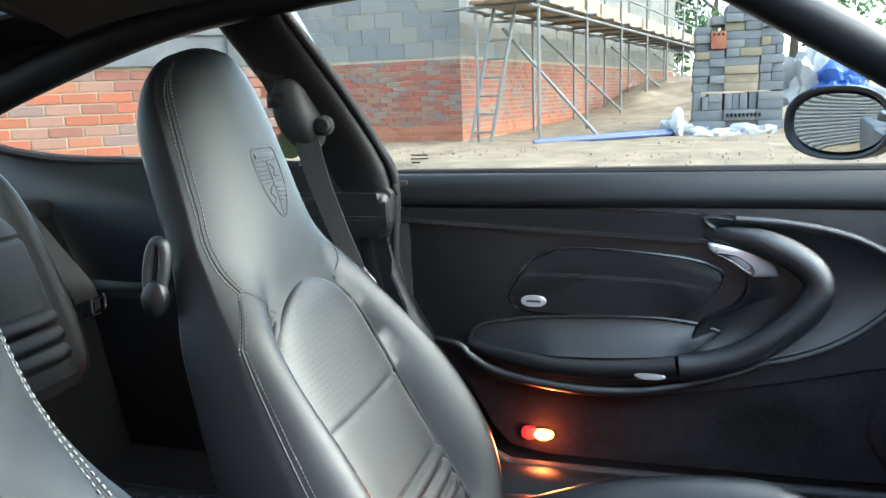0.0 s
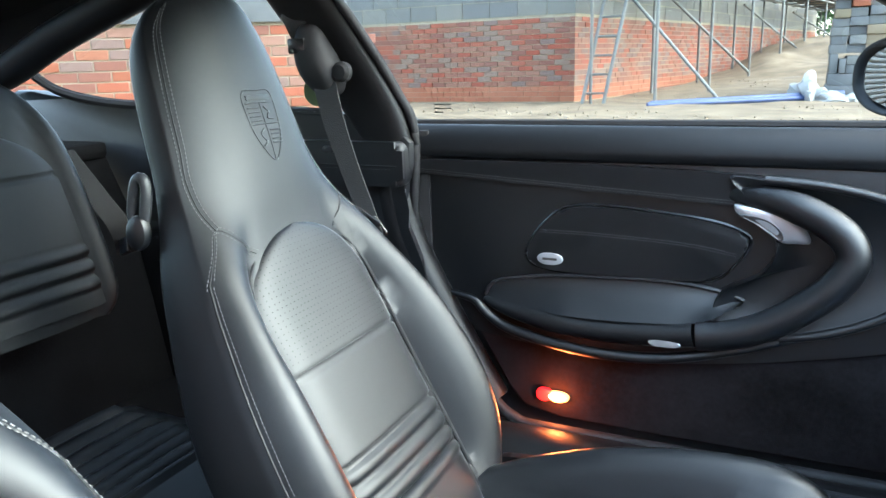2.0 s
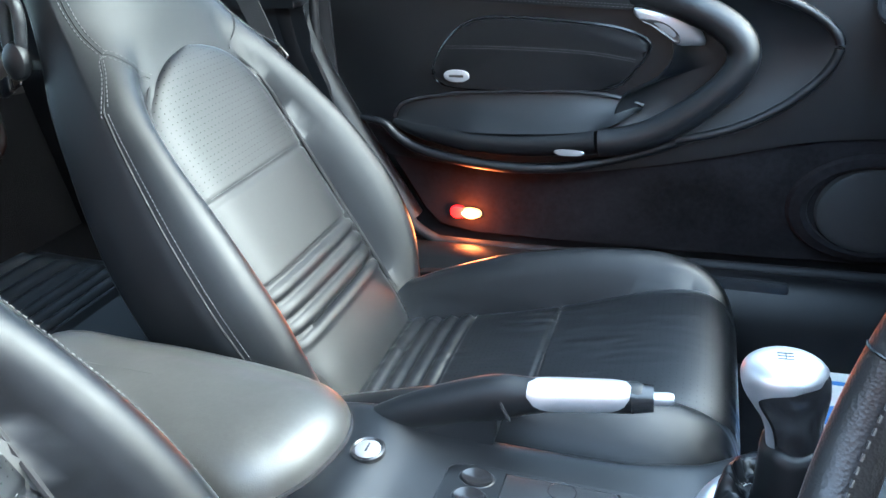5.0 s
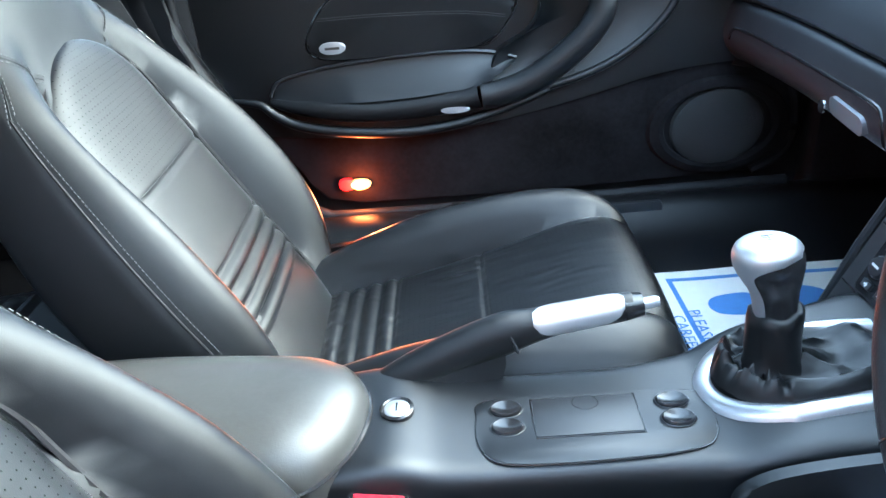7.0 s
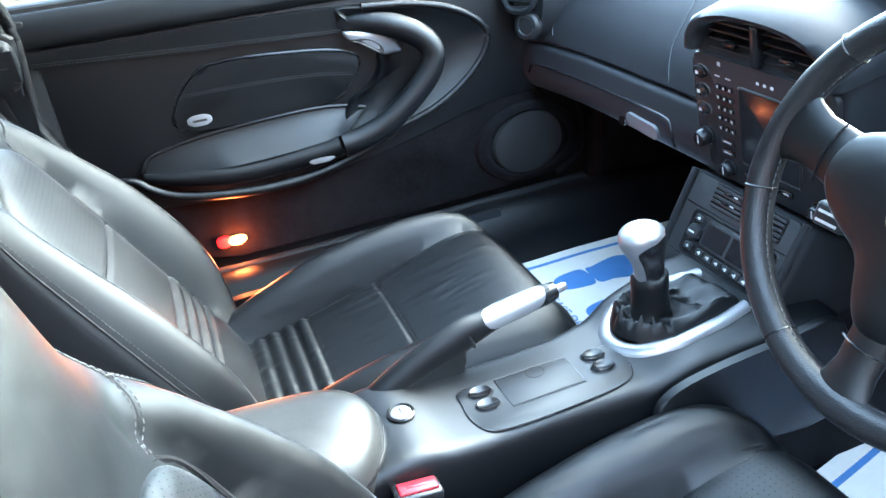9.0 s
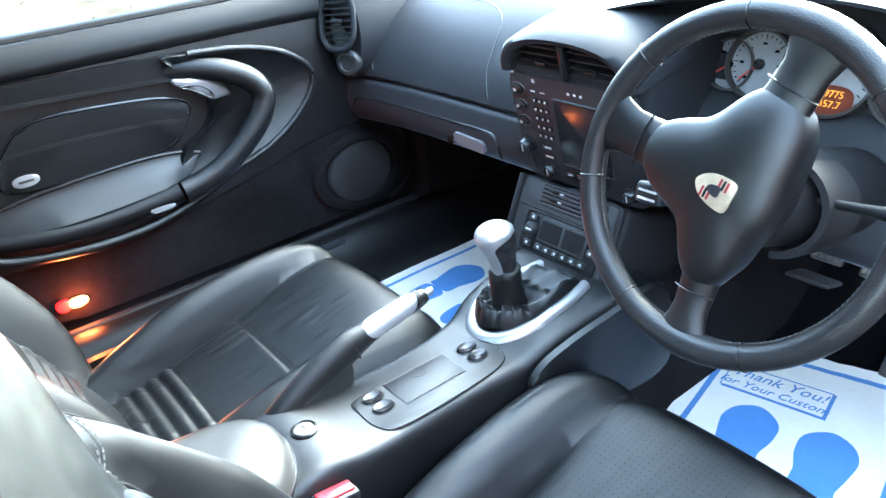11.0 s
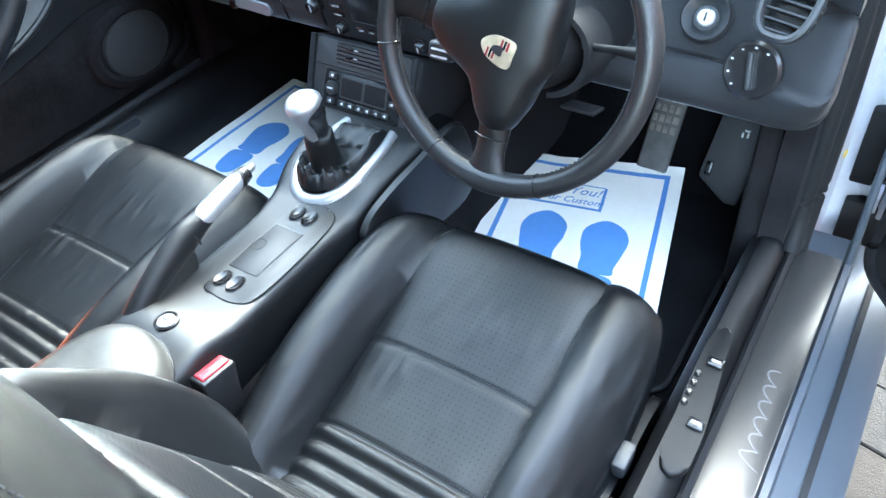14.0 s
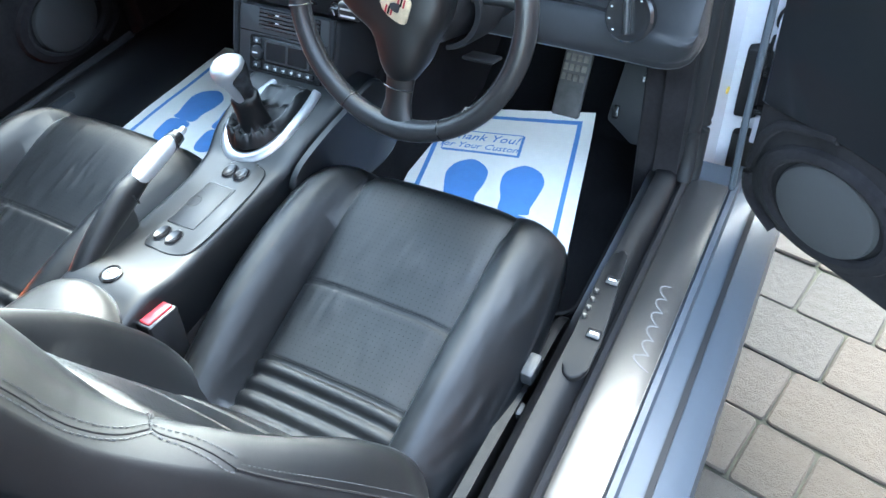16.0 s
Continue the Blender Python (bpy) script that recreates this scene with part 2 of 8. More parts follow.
def rel(bm, at):
    """Moves a mesh given in world metres into the space of a thing that stands at a place."""
    bmesh.ops.translate(bm, verts=bm.verts, vec=-Vector(at))
    return bm


def loft(rings, closed=True, caps=True):
    bm = bmesh.new()
    rows = [[bm.verts.new(p) for p in r] for r in rings]
    m = len(rows[0])
    for a, b in zip(rows, rows[1:]):
        for i in range(m if closed else m - 1):
            j = (i + 1) % m
            bm.faces.new((a[i], a[j], b[j], b[i]))
    if caps and closed:
        bm.faces.new(rows[0][::-1])
        bm.faces.new(rows[-1])
    return bm


def spline(pts, n=6, closed=False):
    """Catmull-Rom through points of any dimension."""
    P = [np.array(p, float) for p in pts]
    k = len(P)
    out = []
    for i in range(k if closed else k - 1):
        if closed:
            a, b, c, d = P[i - 1], P[i], P[(i + 1) % k], P[(i + 2) % k]
        else:
            a, b, c, d = P[max(i - 1, 0)], P[i], P[i + 1], P[min(i + 2, k - 1)]
        for s in range(n):
            t = s / n
            out.append(tuple(0.5 * (2 * b + (c - a) * t + (2 * a - 5 * b + 4 * c - d) * t * t + (3 * b - a - 3 * c + d) * t ** 3)))
    if not closed:
        out.append(tuple(P[-1]))
    return out


def table(rows, n):
    """Smoothly resampled rows of a table of numbers."""
    s = spline(rows, n)
    return s


def tube(pts, radius, n=10, flat=1.0, up=(0, 0, 1), closed=False):
    """A swept round or oval bar; radius may be one number or one per point; flat squeezes it along up."""
    P = [Vector(p) for p in pts]
    rs = radius if isinstance(radius, (list, tuple)) else [radius] * len(P)
    rings = []
    for i, p in enumerate(P):
        if closed:
            d = P[(i + 1) % len(P)] - P[i - 1]
        else:
            d = P[min(i + 1, len(P) - 1)] - P[max(i - 1, 0)]
        d.normalize()
        side = d.cross(Vector(up))
        if side.length < 1e-4:
            side = d.cross(Vector((1, 0, 0)))
        side.normalize()
        u = side.cross(d)
        rings.append([p + side * rs[i] * math.cos(a) + u * rs[i] * flat * math.sin(a) for a in [2 * math.pi * k / n for k in range(n)]])
    if closed:
        rings.append(rings[0])
        bm = loft(rings, caps=False)
        bmesh.ops.remove_doubles(bm, verts=bm.verts, dist=1e-6)
        return bm
    return loft(rings)


def block(lo, hi, bevel=0.003, seg=2):
    bm = bmesh.new()
    bmesh.ops.create_cube(bm, size=1)
    for v in bm.verts:
        v.co = Vector([(a + b) / 2 + c * (b - a) for a, b, c in zip(lo, hi, v.co)])
    if bevel:
        bmesh.ops.bevel(bm, geom=bm.edges[:], offset=bevel, segments=seg, affect="EDGES", profile=0.5)
    return bm


def slab(outline, depth, bevel=0.003, seg=2, back_bevel=False):
    """An outline in the xy plane, from z = 0 up to depth, with a rounded upper rim."""
    bm = bmesh.new()
    lo = [bm.verts.new((x, y, 0)) for x, y in outline]
    hi = [bm.verts.new((x, y, depth)) for x, y in outline]
    k = len(lo)
    for i in range(k):
        bm.faces.new((lo[i], lo[(i + 1) % k], hi[(i + 1) % k], hi[i]))
    bm.faces.new(lo[::-1])
    top = bm.faces.new(hi)
    if bevel:
        bmesh.ops.bevel(bm, geom=list(top.edges), offset=bevel, segments=seg, affect="EDGES", profile=0.5)
    return bm


def put(bm, m):
    bmesh.ops.transform(bm, matrix=m, verts=bm.verts)
    return bm


def basis(o, u, v):
    """A frame at o whose x runs along u and y roughly along v."""
    u, v = Vector(u).normalized(), Vector(v)
    w = u.cross(v).normalized()
    v = w.cross(u)
    return Matrix.Translation(o) @ Matrix((u, v, w)).transposed().to_4x4()


def oval(rx, ry, n=28, p=1.0, cx=0.0, cy=0.0):
    out = []
    for k in range(n):
        a = 2 * math.pi * k / n
        c, s = math.cos(a), math.sin(a)
        out.append((cx + rx * math.copysign(abs(c) ** p, c), cy + ry * math.copysign(abs(s) ** p, s)))
    return out


def rrect(x0, y0, x1, y1, r, n=5):
    out = []
    for cx, cy, a0 in ((x1 - r, y1 - r, 0), (x0 + r, y1 - r, 90), (x0 + r, y0 + r, 180), (x1 - r, y0 + r, 270)):
        for k in range(n + 1):
            a = radians(a0 + 90 * k / n)
            out.append((cx + r * math.cos(a), cy + r * math.sin(a)))
    return out


def lathe(profile, n=32):
    """Profile of (radius, height) turned round z."""
    return loft([[(r * math.cos(2 * math.pi * k / n), r * math.sin(2 * math.pi * k / n), h) for k in range(n)] for r, h in profile])


def stitches(pts, length=0.004, gap=0.0025, r=0.0006):
    """An even dashed row of thread along a line of points, joined into one mesh."""
    P = np.array([tuple(p) for p in pts], float)
    run = np.concatenate(([0.0], np.cumsum(np.linalg.norm(np.diff(P, axis=0), axis=1))))
    out = bmesh.new()
    at = 0.0
    while at + length < run[-1]:
        a, b = [Vector([float(np.interp(q, run, P[:, k])) for k in range(3)]) for q in (at, at + length)]
        d = (b - a).normalized()
        side = d.orthogonal().normalized() * r
        up = d.cross(side).normalized() * r
        q = [out.verts.new(e + o) for e in (a, b) for o in (side, up, -side, -up)]
        for i in range(4):
            out.faces.new((q[i], q[(i + 1) % 4], q[4 + (i + 1) % 4], q[4 + i]))
        at += length + gap
    return out


def words(text, size, mat, m, name, parent=None, depth=0.0004, shear=0.0, label=""):
    """Lettering in the built-in font, turned into a mesh."""
    cu = bpy.data.curves.new("text", "FONT")
    cu.body, cu.size, cu.extrude, cu.shear = text, size, depth, shear
    cu.align_x, cu.align_y, cu.resolution_u = "CENTER", "CENTER", 2
    ob = bpy.data.objects.new("text", cu)
    scene.collection.objects.link(ob)
    bpy.context.view_layer.update()
    me = bpy.data.meshes.new_from_object(ob)
    bpy.data.objects.remove(ob)
    me.transform(m)
    me.materials.clear()
    return part(name, me, mat, parent, label)


def face_in(y):
    """A frame for slabs: x along the car, y up, growing inwards from the plane y."""
    return Matrix.Translation((0, y, 0)) @ Matrix(((1, 0, 0), (0, 0, -1), (0, 1, 0))).to_4x4()


def add(th, name, bm, mat, label="", under=None, sharp=0.65):
    """A part of a thing, given in world metres."""
    if isinstance(bm, bmesh.types.BMesh):
        rel(bm, th.location)
    else:
        bm.transform(Matrix.Translation(-th.location))
    return part(name, bm, mat, under or th, label, sharp)


def extrude_x(profile, x0, x1, n=2, bend=None):
    """A closed (y, z) profile swept along x; bend(x) gives a shift in y and z."""
    rings = []
    for k in range(n + 1):
        x = x0 + (x1 - x0) * k / n
        dy, dz = bend(x) if bend else (0, 0)
        rings.append([(x, y + dy, z + dz) for y, z in profile])
    return loft(rings)


# ---- ground ----
def ground_height(x, y):
    h = 0.0
    if y > 1.6:
        t = min(1, (y - 1.6) / 6.5)
        h = 0.34 * t * t * (3 - 2 * t)
    if y > 11:
        h += 0.9 * min(1, (y - 11) / 14) * max(0, min(1, (x + 2.6) / 2.0)) * max(0, min(1, (9 - x) / 6))
    return h


def ground():
    xs = sorted(set([-400, -150, -60, -25] + [-12 + 0.4 * k for k in range(61)] + [20, 40, 90, 200, 400]))
    ys = sorted(set([-400, -150, -60, -20, -8, -4, -2] + [-1 + 0.4 * k for k in range(76)] + [32, 40, 60, 100, 200, 400]))
    bm = bmesh.new()
    V = [[bm.verts.new((x, y, ground_height(x, y) - 0.03 * (y < 1.2) + (0.05 * noise.noise((x * 0.9, y * 0.9, 0)) + 0.025 * noise.noise((x * 3.1, y * 3.1, 4)) if 2.2 < y < 32 else 0)))
          for y in ys] for x in xs]
    for i in range(len(xs) - 1):
        for j in range(len(ys) - 1):
            bm.faces.new((V[i][j], V[i + 1][j], V[i + 1][j + 1], V[i][j + 1]))
    return structure("ground", bm, DIRT, "pale trampled dirt and gravel of a building site", "ground")


DIRT = material("dirt_and_gravel", (0.135, 0.094, 0.056), 0.95, var=0.45, scale=2.6, bump=1.0, bump_scale=9, grain=0.9, grain_scale=45, tint=(0.195, 0.148, 0.098))
ground()

RAIL_TRIM = material("dark_pillar_trim", (0.006, 0.0065, 0.0075), 0.62, spec=0.25, var=0.2, grain=0.08, grain_scale=1200)
SILL_TRIM = material("black_sill_trim", (0.006, 0.006, 0.0065), 0.5, spec=0.22, var=0.25, grain=0.06, grain_scale=1200)
satin(RAIL_TRIM, 0.50, 1.32)
satin(SILL_TRIM, 0.48, 1.30)
# ---- car shell: floor, tunnel, sills, roof, pillars ----
bm = loft([[(x, y, z) for y, z in ((-0.66, zf), (0.70, zf), (0.70, zf - 0.03), (-0.66, zf - 0.03))]
           for x, zf in ((-0.75, 0.19), (0.80, 0.19), (0.98, 0.21), (1.08, 0.28), (1.20, 0.44), (1.24, 0.62))])
structure("floor", bm, CARPET, "black carpet on the car floor and toe board", "floor")
bm = loft([[(x, yc + s * w + (0.02 if s > 0 else -0.02) * (z < 0.3), z) for s, z in ((-1, 0.18), (-1, zt - 0.03), (-0.75, zt), (0.75, zt), (1, zt - 0.03), (1, 0.18))]
           for x, yc, w, zt in ((-0.75, 0.0, 0.10, 0.36), (0.2, 0.0, 0.10, 0.36), (0.45, 0.02, 0.135, 0.38), (0.75, 0.03, 0.15, 0.42), (1.24, 0.03, 0.17, 0.5))])
structure("tunnel", bm, VELOUR, "charcoal carpet over the centre tunnel", "floor")

structure("door_frame", block((-0.62, 0.753, 0.15), (0.76, 0.82, 0.60), 0.01), RUBBER, "dark door frame behind the closed door", "door frame")
structure("jamb_rear", block((-0.48, 0.722, 0.25), (-0.350, 0.79, 0.862), 0.004), RUBBER, "dark rear door jamb", "door frame")
structure("post_trim", tube(spline([(-0.428, 0.712, 0.835), (-0.420, 0.712, 0.74), (-0.398, 0.712, 0.65), (-0.345, 0.712, 0.545), (-0.285, 0.712, 0.44), (-0.235, 0.712, 0.355)], 6), 0.043, 14, 0.8, up=(0, 1, 0)), SILL_TRIM, "rounded leather trim of the rear door post", "trim", 1.2)
structure("door_seal", tube(spline([(-0.40, 0.70, 0.80), (-0.388, 0.70, 0.70), (-0.352, 0.70, 0.60), (-0.28, 0.70, 0.47), (-0.23, 0.70, 0.38), (-0.18, 0.70, 0.335), (-0.10, 0.70, 0.325), (0.3, 0.70, 0.328), (0.70, 0.70, 0.333)], 6), 0.011, 10), RUBBER, "black rubber seal round the door opening", "seal")

# driver's sill: padded inner trim, silver tread, painted steps
sill_prof = [(-0.622, 0.19), (-0.624, 0.27), (-0.632, 0.320), (-0.648, 0.337), (-0.668, 0.336), (-0.684, 0.325), (-0.692, 0.305), (-0.70, 0.292), (-0.70, 0.19)]
structure("sill_trim", extrude_x(sill_prof, -0.60, 0.70, 6), SILL_TRIM, "black leather-covered inner door sill", "sill")
structure("sill_seal", extrude_x([(-0.6905, 0.29), (-0.6905, 0.316), (-0.696, 0.322), (-0.703, 0.316), (-0.703, 0.29)], -0.6, 0.735), RUBBER, "black rubber door seal along the sill", "seal")
tread = structure("sill_tread", put(slab(rrect(-0.60, -0.772, 0.735, -0.704, 0.004), 0.006, 0.002), Matrix.Translation((0, 0, 0.2955))), SILVER_PAINT,
                  "silver anodised sill tread plate with script lettering", "sill plate")
SCRIPT = material("tread_lettering", (0.12, 0.12, 0.125), 0.45, metal=0.5)
squiggle = []
for k in range(97):
    t = k / 96
    w = 6 * 2 * math.pi * t
    squiggle.append((0.285 + 0.175 * t - 0.0035 * math.sin(w) - 0.35 * 0.009 * math.cos(w), -0.752 + 0.012 * t - (0.008 + 0.006 * (t < 0.1)) * math.cos(w), 0.3018))
part("script_mark", tube(squiggle, [0.0009 + 0.0008 * abs(math.sin(6 * math.pi * k / 96)) for k in range(97)], 5, 0.2), SCRIPT, tread, "flowing pale script line")
body_prof = [(-0.70, 0.19), (-0.70, 0.293), (-0.773, 0.293), (-0.777, 0.302), (-0.786, 0.302), (-0.79, 0.29), (-0.822, 0.284), (-0.826, 0.276), (-0.853, 0.27), (-0.872, 0.255), (-0.878, 0.20), (-0.86, 0.13), (-0.70, 0.12)]
structure("sill_body", extrude_x(body_prof, -0.75, 0.80, 8), BODY, "grey painted outer door sill", "sill")
structure("sill_strip", extrude_x([(-0.820, 0.27), (-0.820, 0.289), (-0.829, 0.2885), (-0.829, 0.27)], -0.60, 0.76), RUBBER, "thin black rubber strip on the sill", "seal")

# passenger's sill
structure("sill_inner", extrude_x([(0.60, 0.19), (0.615, 0.27), (0.64, 0.318), (0.665, 0.33), (0.70, 0.33), (0.74, 0.30), (0.80, 0.29), (0.80, 0.12), (0.62, 0.12)], -0.75, 1.1, 6), SILL_TRIM,
          "black trimmed sill under the closed door", "sill")
structure("sill_pocket_strip", put(slab(rrect(0.30, 0.313, 0.455, 0.337, 0.008), 0.008, 0.002), basis((0, 0.648, 0), (1, 0, 0), (0, 0, 1))), PLASTIC, "black plastic cover strip on the sill", "trim")

# roof lining and outer skin, one sheet each, arched across and lengthwise
ROOF = [(-1.75, 1.00, 0.42), (-1.45, 1.11, 0.50), (-1.1, 1.205, 0.55), (-0.7, 1.265, 0.575), (-0.3, 1.285, 0.58), (0.0, 1.275, 0.575), (0.14, 1.255, 0.565)]


def roof_sheet(lift, spread, thick, rows, s0=-1.0, s1=1.0):
    rings = []
    for x, z, w in rows:
        top = [(x, (w + spread) * s, z + lift - 0.075 * abs(s) ** 3.2) for s in [s0 + (s1 - s0) * k / 20 for k in range(21)]]
        rings.append(top + [(a, b, c + thick) for a, b, c in reversed(top)])
    return loft(rings)


ROOFT = table(ROOF, 4)
HEADER = (-0.92, float(np.interp(-0.92, [r[0] for r in ROOF], [r[1] for r in ROOF])), float(np.interp(-0.92, [r[0] for r in ROOF], [r[2] for r in ROOF])))
FRONT_ROOF = [HEADER] + [r for r in ROOFT if r[0] > -0.915]
REAR_ROOF = [r for r in ROOFT if r[0] < -0.925] + [HEADER]
LINING = material("dark_headlining", (0.03, 0.03, 0.031), 0.9, var=0.3, grain=0.6, grain_scale=900, spec=0.2)
structure("ceiling", roof_sheet(-0.02, 0, 0.015, FRONT_ROOF), LINING, "dark cloth headlining of the car roof", "ceiling")
structure("roof_skin", roof_sheet(0.012, 0.06, 0.01, FRONT_ROOF), BODY, "grey painted car roof", "roof")
for side_ in (1, -1):
    structure("window_surround", roof_sheet(-0.02, 0, 0.015, REAR_ROOF, side_ * 0.84, side_ * 1.0), RAIL_TRIM, "black trim beside the rear window", "trim")
    structure("roof_skin", roof_sheet(0.012, 0.06, 0.01, REAR_ROOF, side_ * 0.84, side_ * 1.0), BODY, "grey painted panel beside the rear window", "roof")
    structure("window_seal", tube([(x, side_ * 0.84 * w, z - 0.012 - 0.075 * 0.84 ** 3.2) for x, z, w in REAR_ROOF], 0.009, 8), RUBBER, "black rubber seal of the rear window", "seal")
structure("window_seal", tube([(HEADER[0], HEADER[2] * k / 10 * 0.86, HEADER[1] - 0.016 - 0.075 * abs(k / 10 * 0.86) ** 3.2) for k in range(-10, 11)], 0.013, 8), RUBBER, "black rubber seal under the roof's rear edge", "seal")
rear_glass = structure("window_rear", loft([[(x, w * 0.85 * k / 10, z - 0.075 * abs(0.85 * k / 10) ** 3.2) for k in range(-10, 11)] for x, z, w in REAR_ROOF], closed=False), TINTED, "sloping clear rear window", "window")
rear_glass.visible_shadow = False
for k in range(5):
    x, z, w = HEADER[0] - 0.05 - 0.07 * k, float(np.interp(HEADER[0] - 0.05 - 0.07 * k, [r[0] for r in ROOF], [r[1] for r in ROOF])), 0.5
    structure("heater_line", tube([(x, w * 0.9 * q / 6, z - 0.004 - 0.075 * abs(w * 0.9 * q / 6 / 0.56) ** 3.2) for q in range(-6, 7)], 0.0012, 5), RUBBER, "thin heating wire on the rear window", "heating wire")


def rail(pts, r, name, mat, label, flat=1.0):
    structure(name, tube(spline(pts, 5), r, 12, flat), mat, label, "pillar")


RAIL = [(-1.85, 0.50, 0.80), (-1.5, 0.54, 0.915), (-1.25, 0.555, 0.985), (-1.1, 0.57, 1.05), (-0.85, 0.58, 1.13), (-0.65, 0.59, 1.175), (-0.3, 0.60, 1.21), (0.0, 0.605, 1.212), (0.12, 0.605, 1.197)]
for sgn in (1, -1):
    side_rows = []
    for x, z, w in ROOFT:
        ry, rz = [float(np.interp(x, [r[0] for r in RAIL], [r[k] for r in RAIL])) for k in (1, 2)]
        side_rows.append([(x, sgn * ry, rz), (x, sgn * (w + 0.01), z - 0.09), (x, sgn * (w - 0.05), z - 0.055), (x, sgn * (w - 0.02), z - 0.035), (x, sgn * (w + 0.03), z - 0.075), (x, sgn * (ry + 0.015), rz + 0.01)])
    structure("headlining_side", loft(side_rows), RAIL_TRIM, "dark lining between roof and side rail", "ceiling", 1.2)
for sgn, tag in ((1, "left"), (-1, "right")):
    rail([(-1.85, sgn * 0.50, 0.80), (-1.5, sgn * 0.54, 0.915), (-1.25, sgn * 0.555, 0.985), (-1.1, sgn * 0.57, 1.05), (-0.85, sgn * 0.58, 1.13), (-0.65, sgn * 0.59, 1.175), (-0.3, sgn * 0.60, 1.21), (0.0, sgn * 0.605, 1.212), (0.12, sgn * 0.605, 1.197),
          (0.20, sgn * 0.61, 1.16), (0.42, sgn * 0.635, 1.03), (0.60, sgn * 0.67, 0.925), (0.78, sgn * 0.72, 0.84)], 0.034, "roof_rail_" + tag, RAIL_TRIM, "black trimmed roof rail and windscreen pillar")

# ---- seats ----
REC = radians(28.8)
BACK = [  # height along the back, half width, front offset, bolster, panel half width, thickness
    (-0.06, 0.195, -0.006, 0.008, 0.140, 0.08), (0.00, 0.218, 0.000, 0.026, 0.140, 0.10), (0.04, 0.236, 0.000, 0.042, 0.141, 0.11), (0.08, 0.244, 0.000, 0.054, 0.142, 0.115), (0.13, 0.247, 0.000, 0.062, 0.142, 0.12), (0.19, 0.247, 0.000, 0.064, 0.142, 0.12),
    (0.28, 0.236, 0.000, 0.058, 0.141, 0.12), (0.36, 0.217, 0.000, 0.044, 0.139, 0.115), (0.43, 0.197, 0.003, 0.027, 0.122, 0.11),
    (0.49, 0.177, 0.013, 0.010, 0.095, 0.115), (0.54, 0.158, 0.028, 0.0, 0.085, 0.122), (0.60, 0.142, 0.045, 0.0, 0.02, 0.128),
    (0.67, 0.131, 0.060, 0.0, 0.02, 0.130), (0.74, 0.120, 0.073, 0.0, 0.02, 0.126), (0.785, 0.106, 0.078, 0.0, 0.02, 0.112), (0.815, 0.084, 0.076, 0.0, 0.02, 0.085), (0.832, 0.055, 0.064, 0.0, 0.02, 0.052), (0.838, 0.025, 0.050, 0.0, 0.02, 0.022)]
CUSH = [  # along the seat, top height, half width, bolster, underside
    (-0.38, 0.268, 0.205, 0.026, 0.245), (-0.33, 0.276, 0.228, 0.046, 0.23), (-0.26, 0.284, 0.246, 0.060, 0.225), (-0.2, 0.292, 0.258, 0.076, 0.225), (-0.1, 0.313, 0.270, 0.088, 0.225), (0.0, 0.338, 0.276, 0.083, 0.23),
    (0.08, 0.364, 0.274, 0.066, 0.24), (0.14, 0.383, 0.268, 0.048, 0.25), (0.185, 0.391, 0.259, 0.032, 0.255), (0.220, 0.386, 0.247, 0.018, 0.26), (0.245, 0.366, 0.232, 0.008, 0.27), (0.260, 0.330, 0.212, 0.0, 0.285)]


def crown(h):
    """0 for the boxy section of the back, 1 for the oval one of the headrest."""
    k = min(1.0, max(0.0, (h - 0.44) / 0.17))
    return k * k * (3 - 2 * k)


def insert_half(xl):
    """Half the width of the cushion's insert, wider towards the knees."""
    return float(np.interp(xl, (-0.30, -0.22, -0.08, 0.02, 0.14, 0.20, 0.26), INSERT_W))


INSERT_W = (0.142, 0.145, 0.149, 0.152, 0.155, 0.153, 0.146)


def bulge(s, w, p, b, e=1.15):
    """Height of a bolster beside the insert, with a tucked valley where they meet."""
    t = (abs(s) - p) / max(w - p, 1e-4)
    up = b * math.sin(0.90 * math.pi * min(1, t) ** e) if t > 0 else 0.0
    return up - min(0.012, b * 0.25) * math.exp(-((abs(s) - p) / 0.008) ** 2)


def section(s, w, n0, T, k, side):
    """Front (side 1) or rear (side -1) offset of the shell across its width."""
    q = min(1.0, abs(s) / w)
    box = n0 - 0.012 * q ** 9 if side > 0 else n0 - T + 0.02 * q ** 6
    ova = n0 - min(0.052, T * 0.45) * q ** 2.6 if side > 0 else n0 - T + 0.25 * T * q ** 5
    return box * (1 - k) + ova * k


ACROSS = [math.sin(math.pi / 2 * u) for u in np.linspace(-1, 1, 41)]
FLANK = (0.03, 0.10, 0.35, 0.65, 0.90, 0.97)


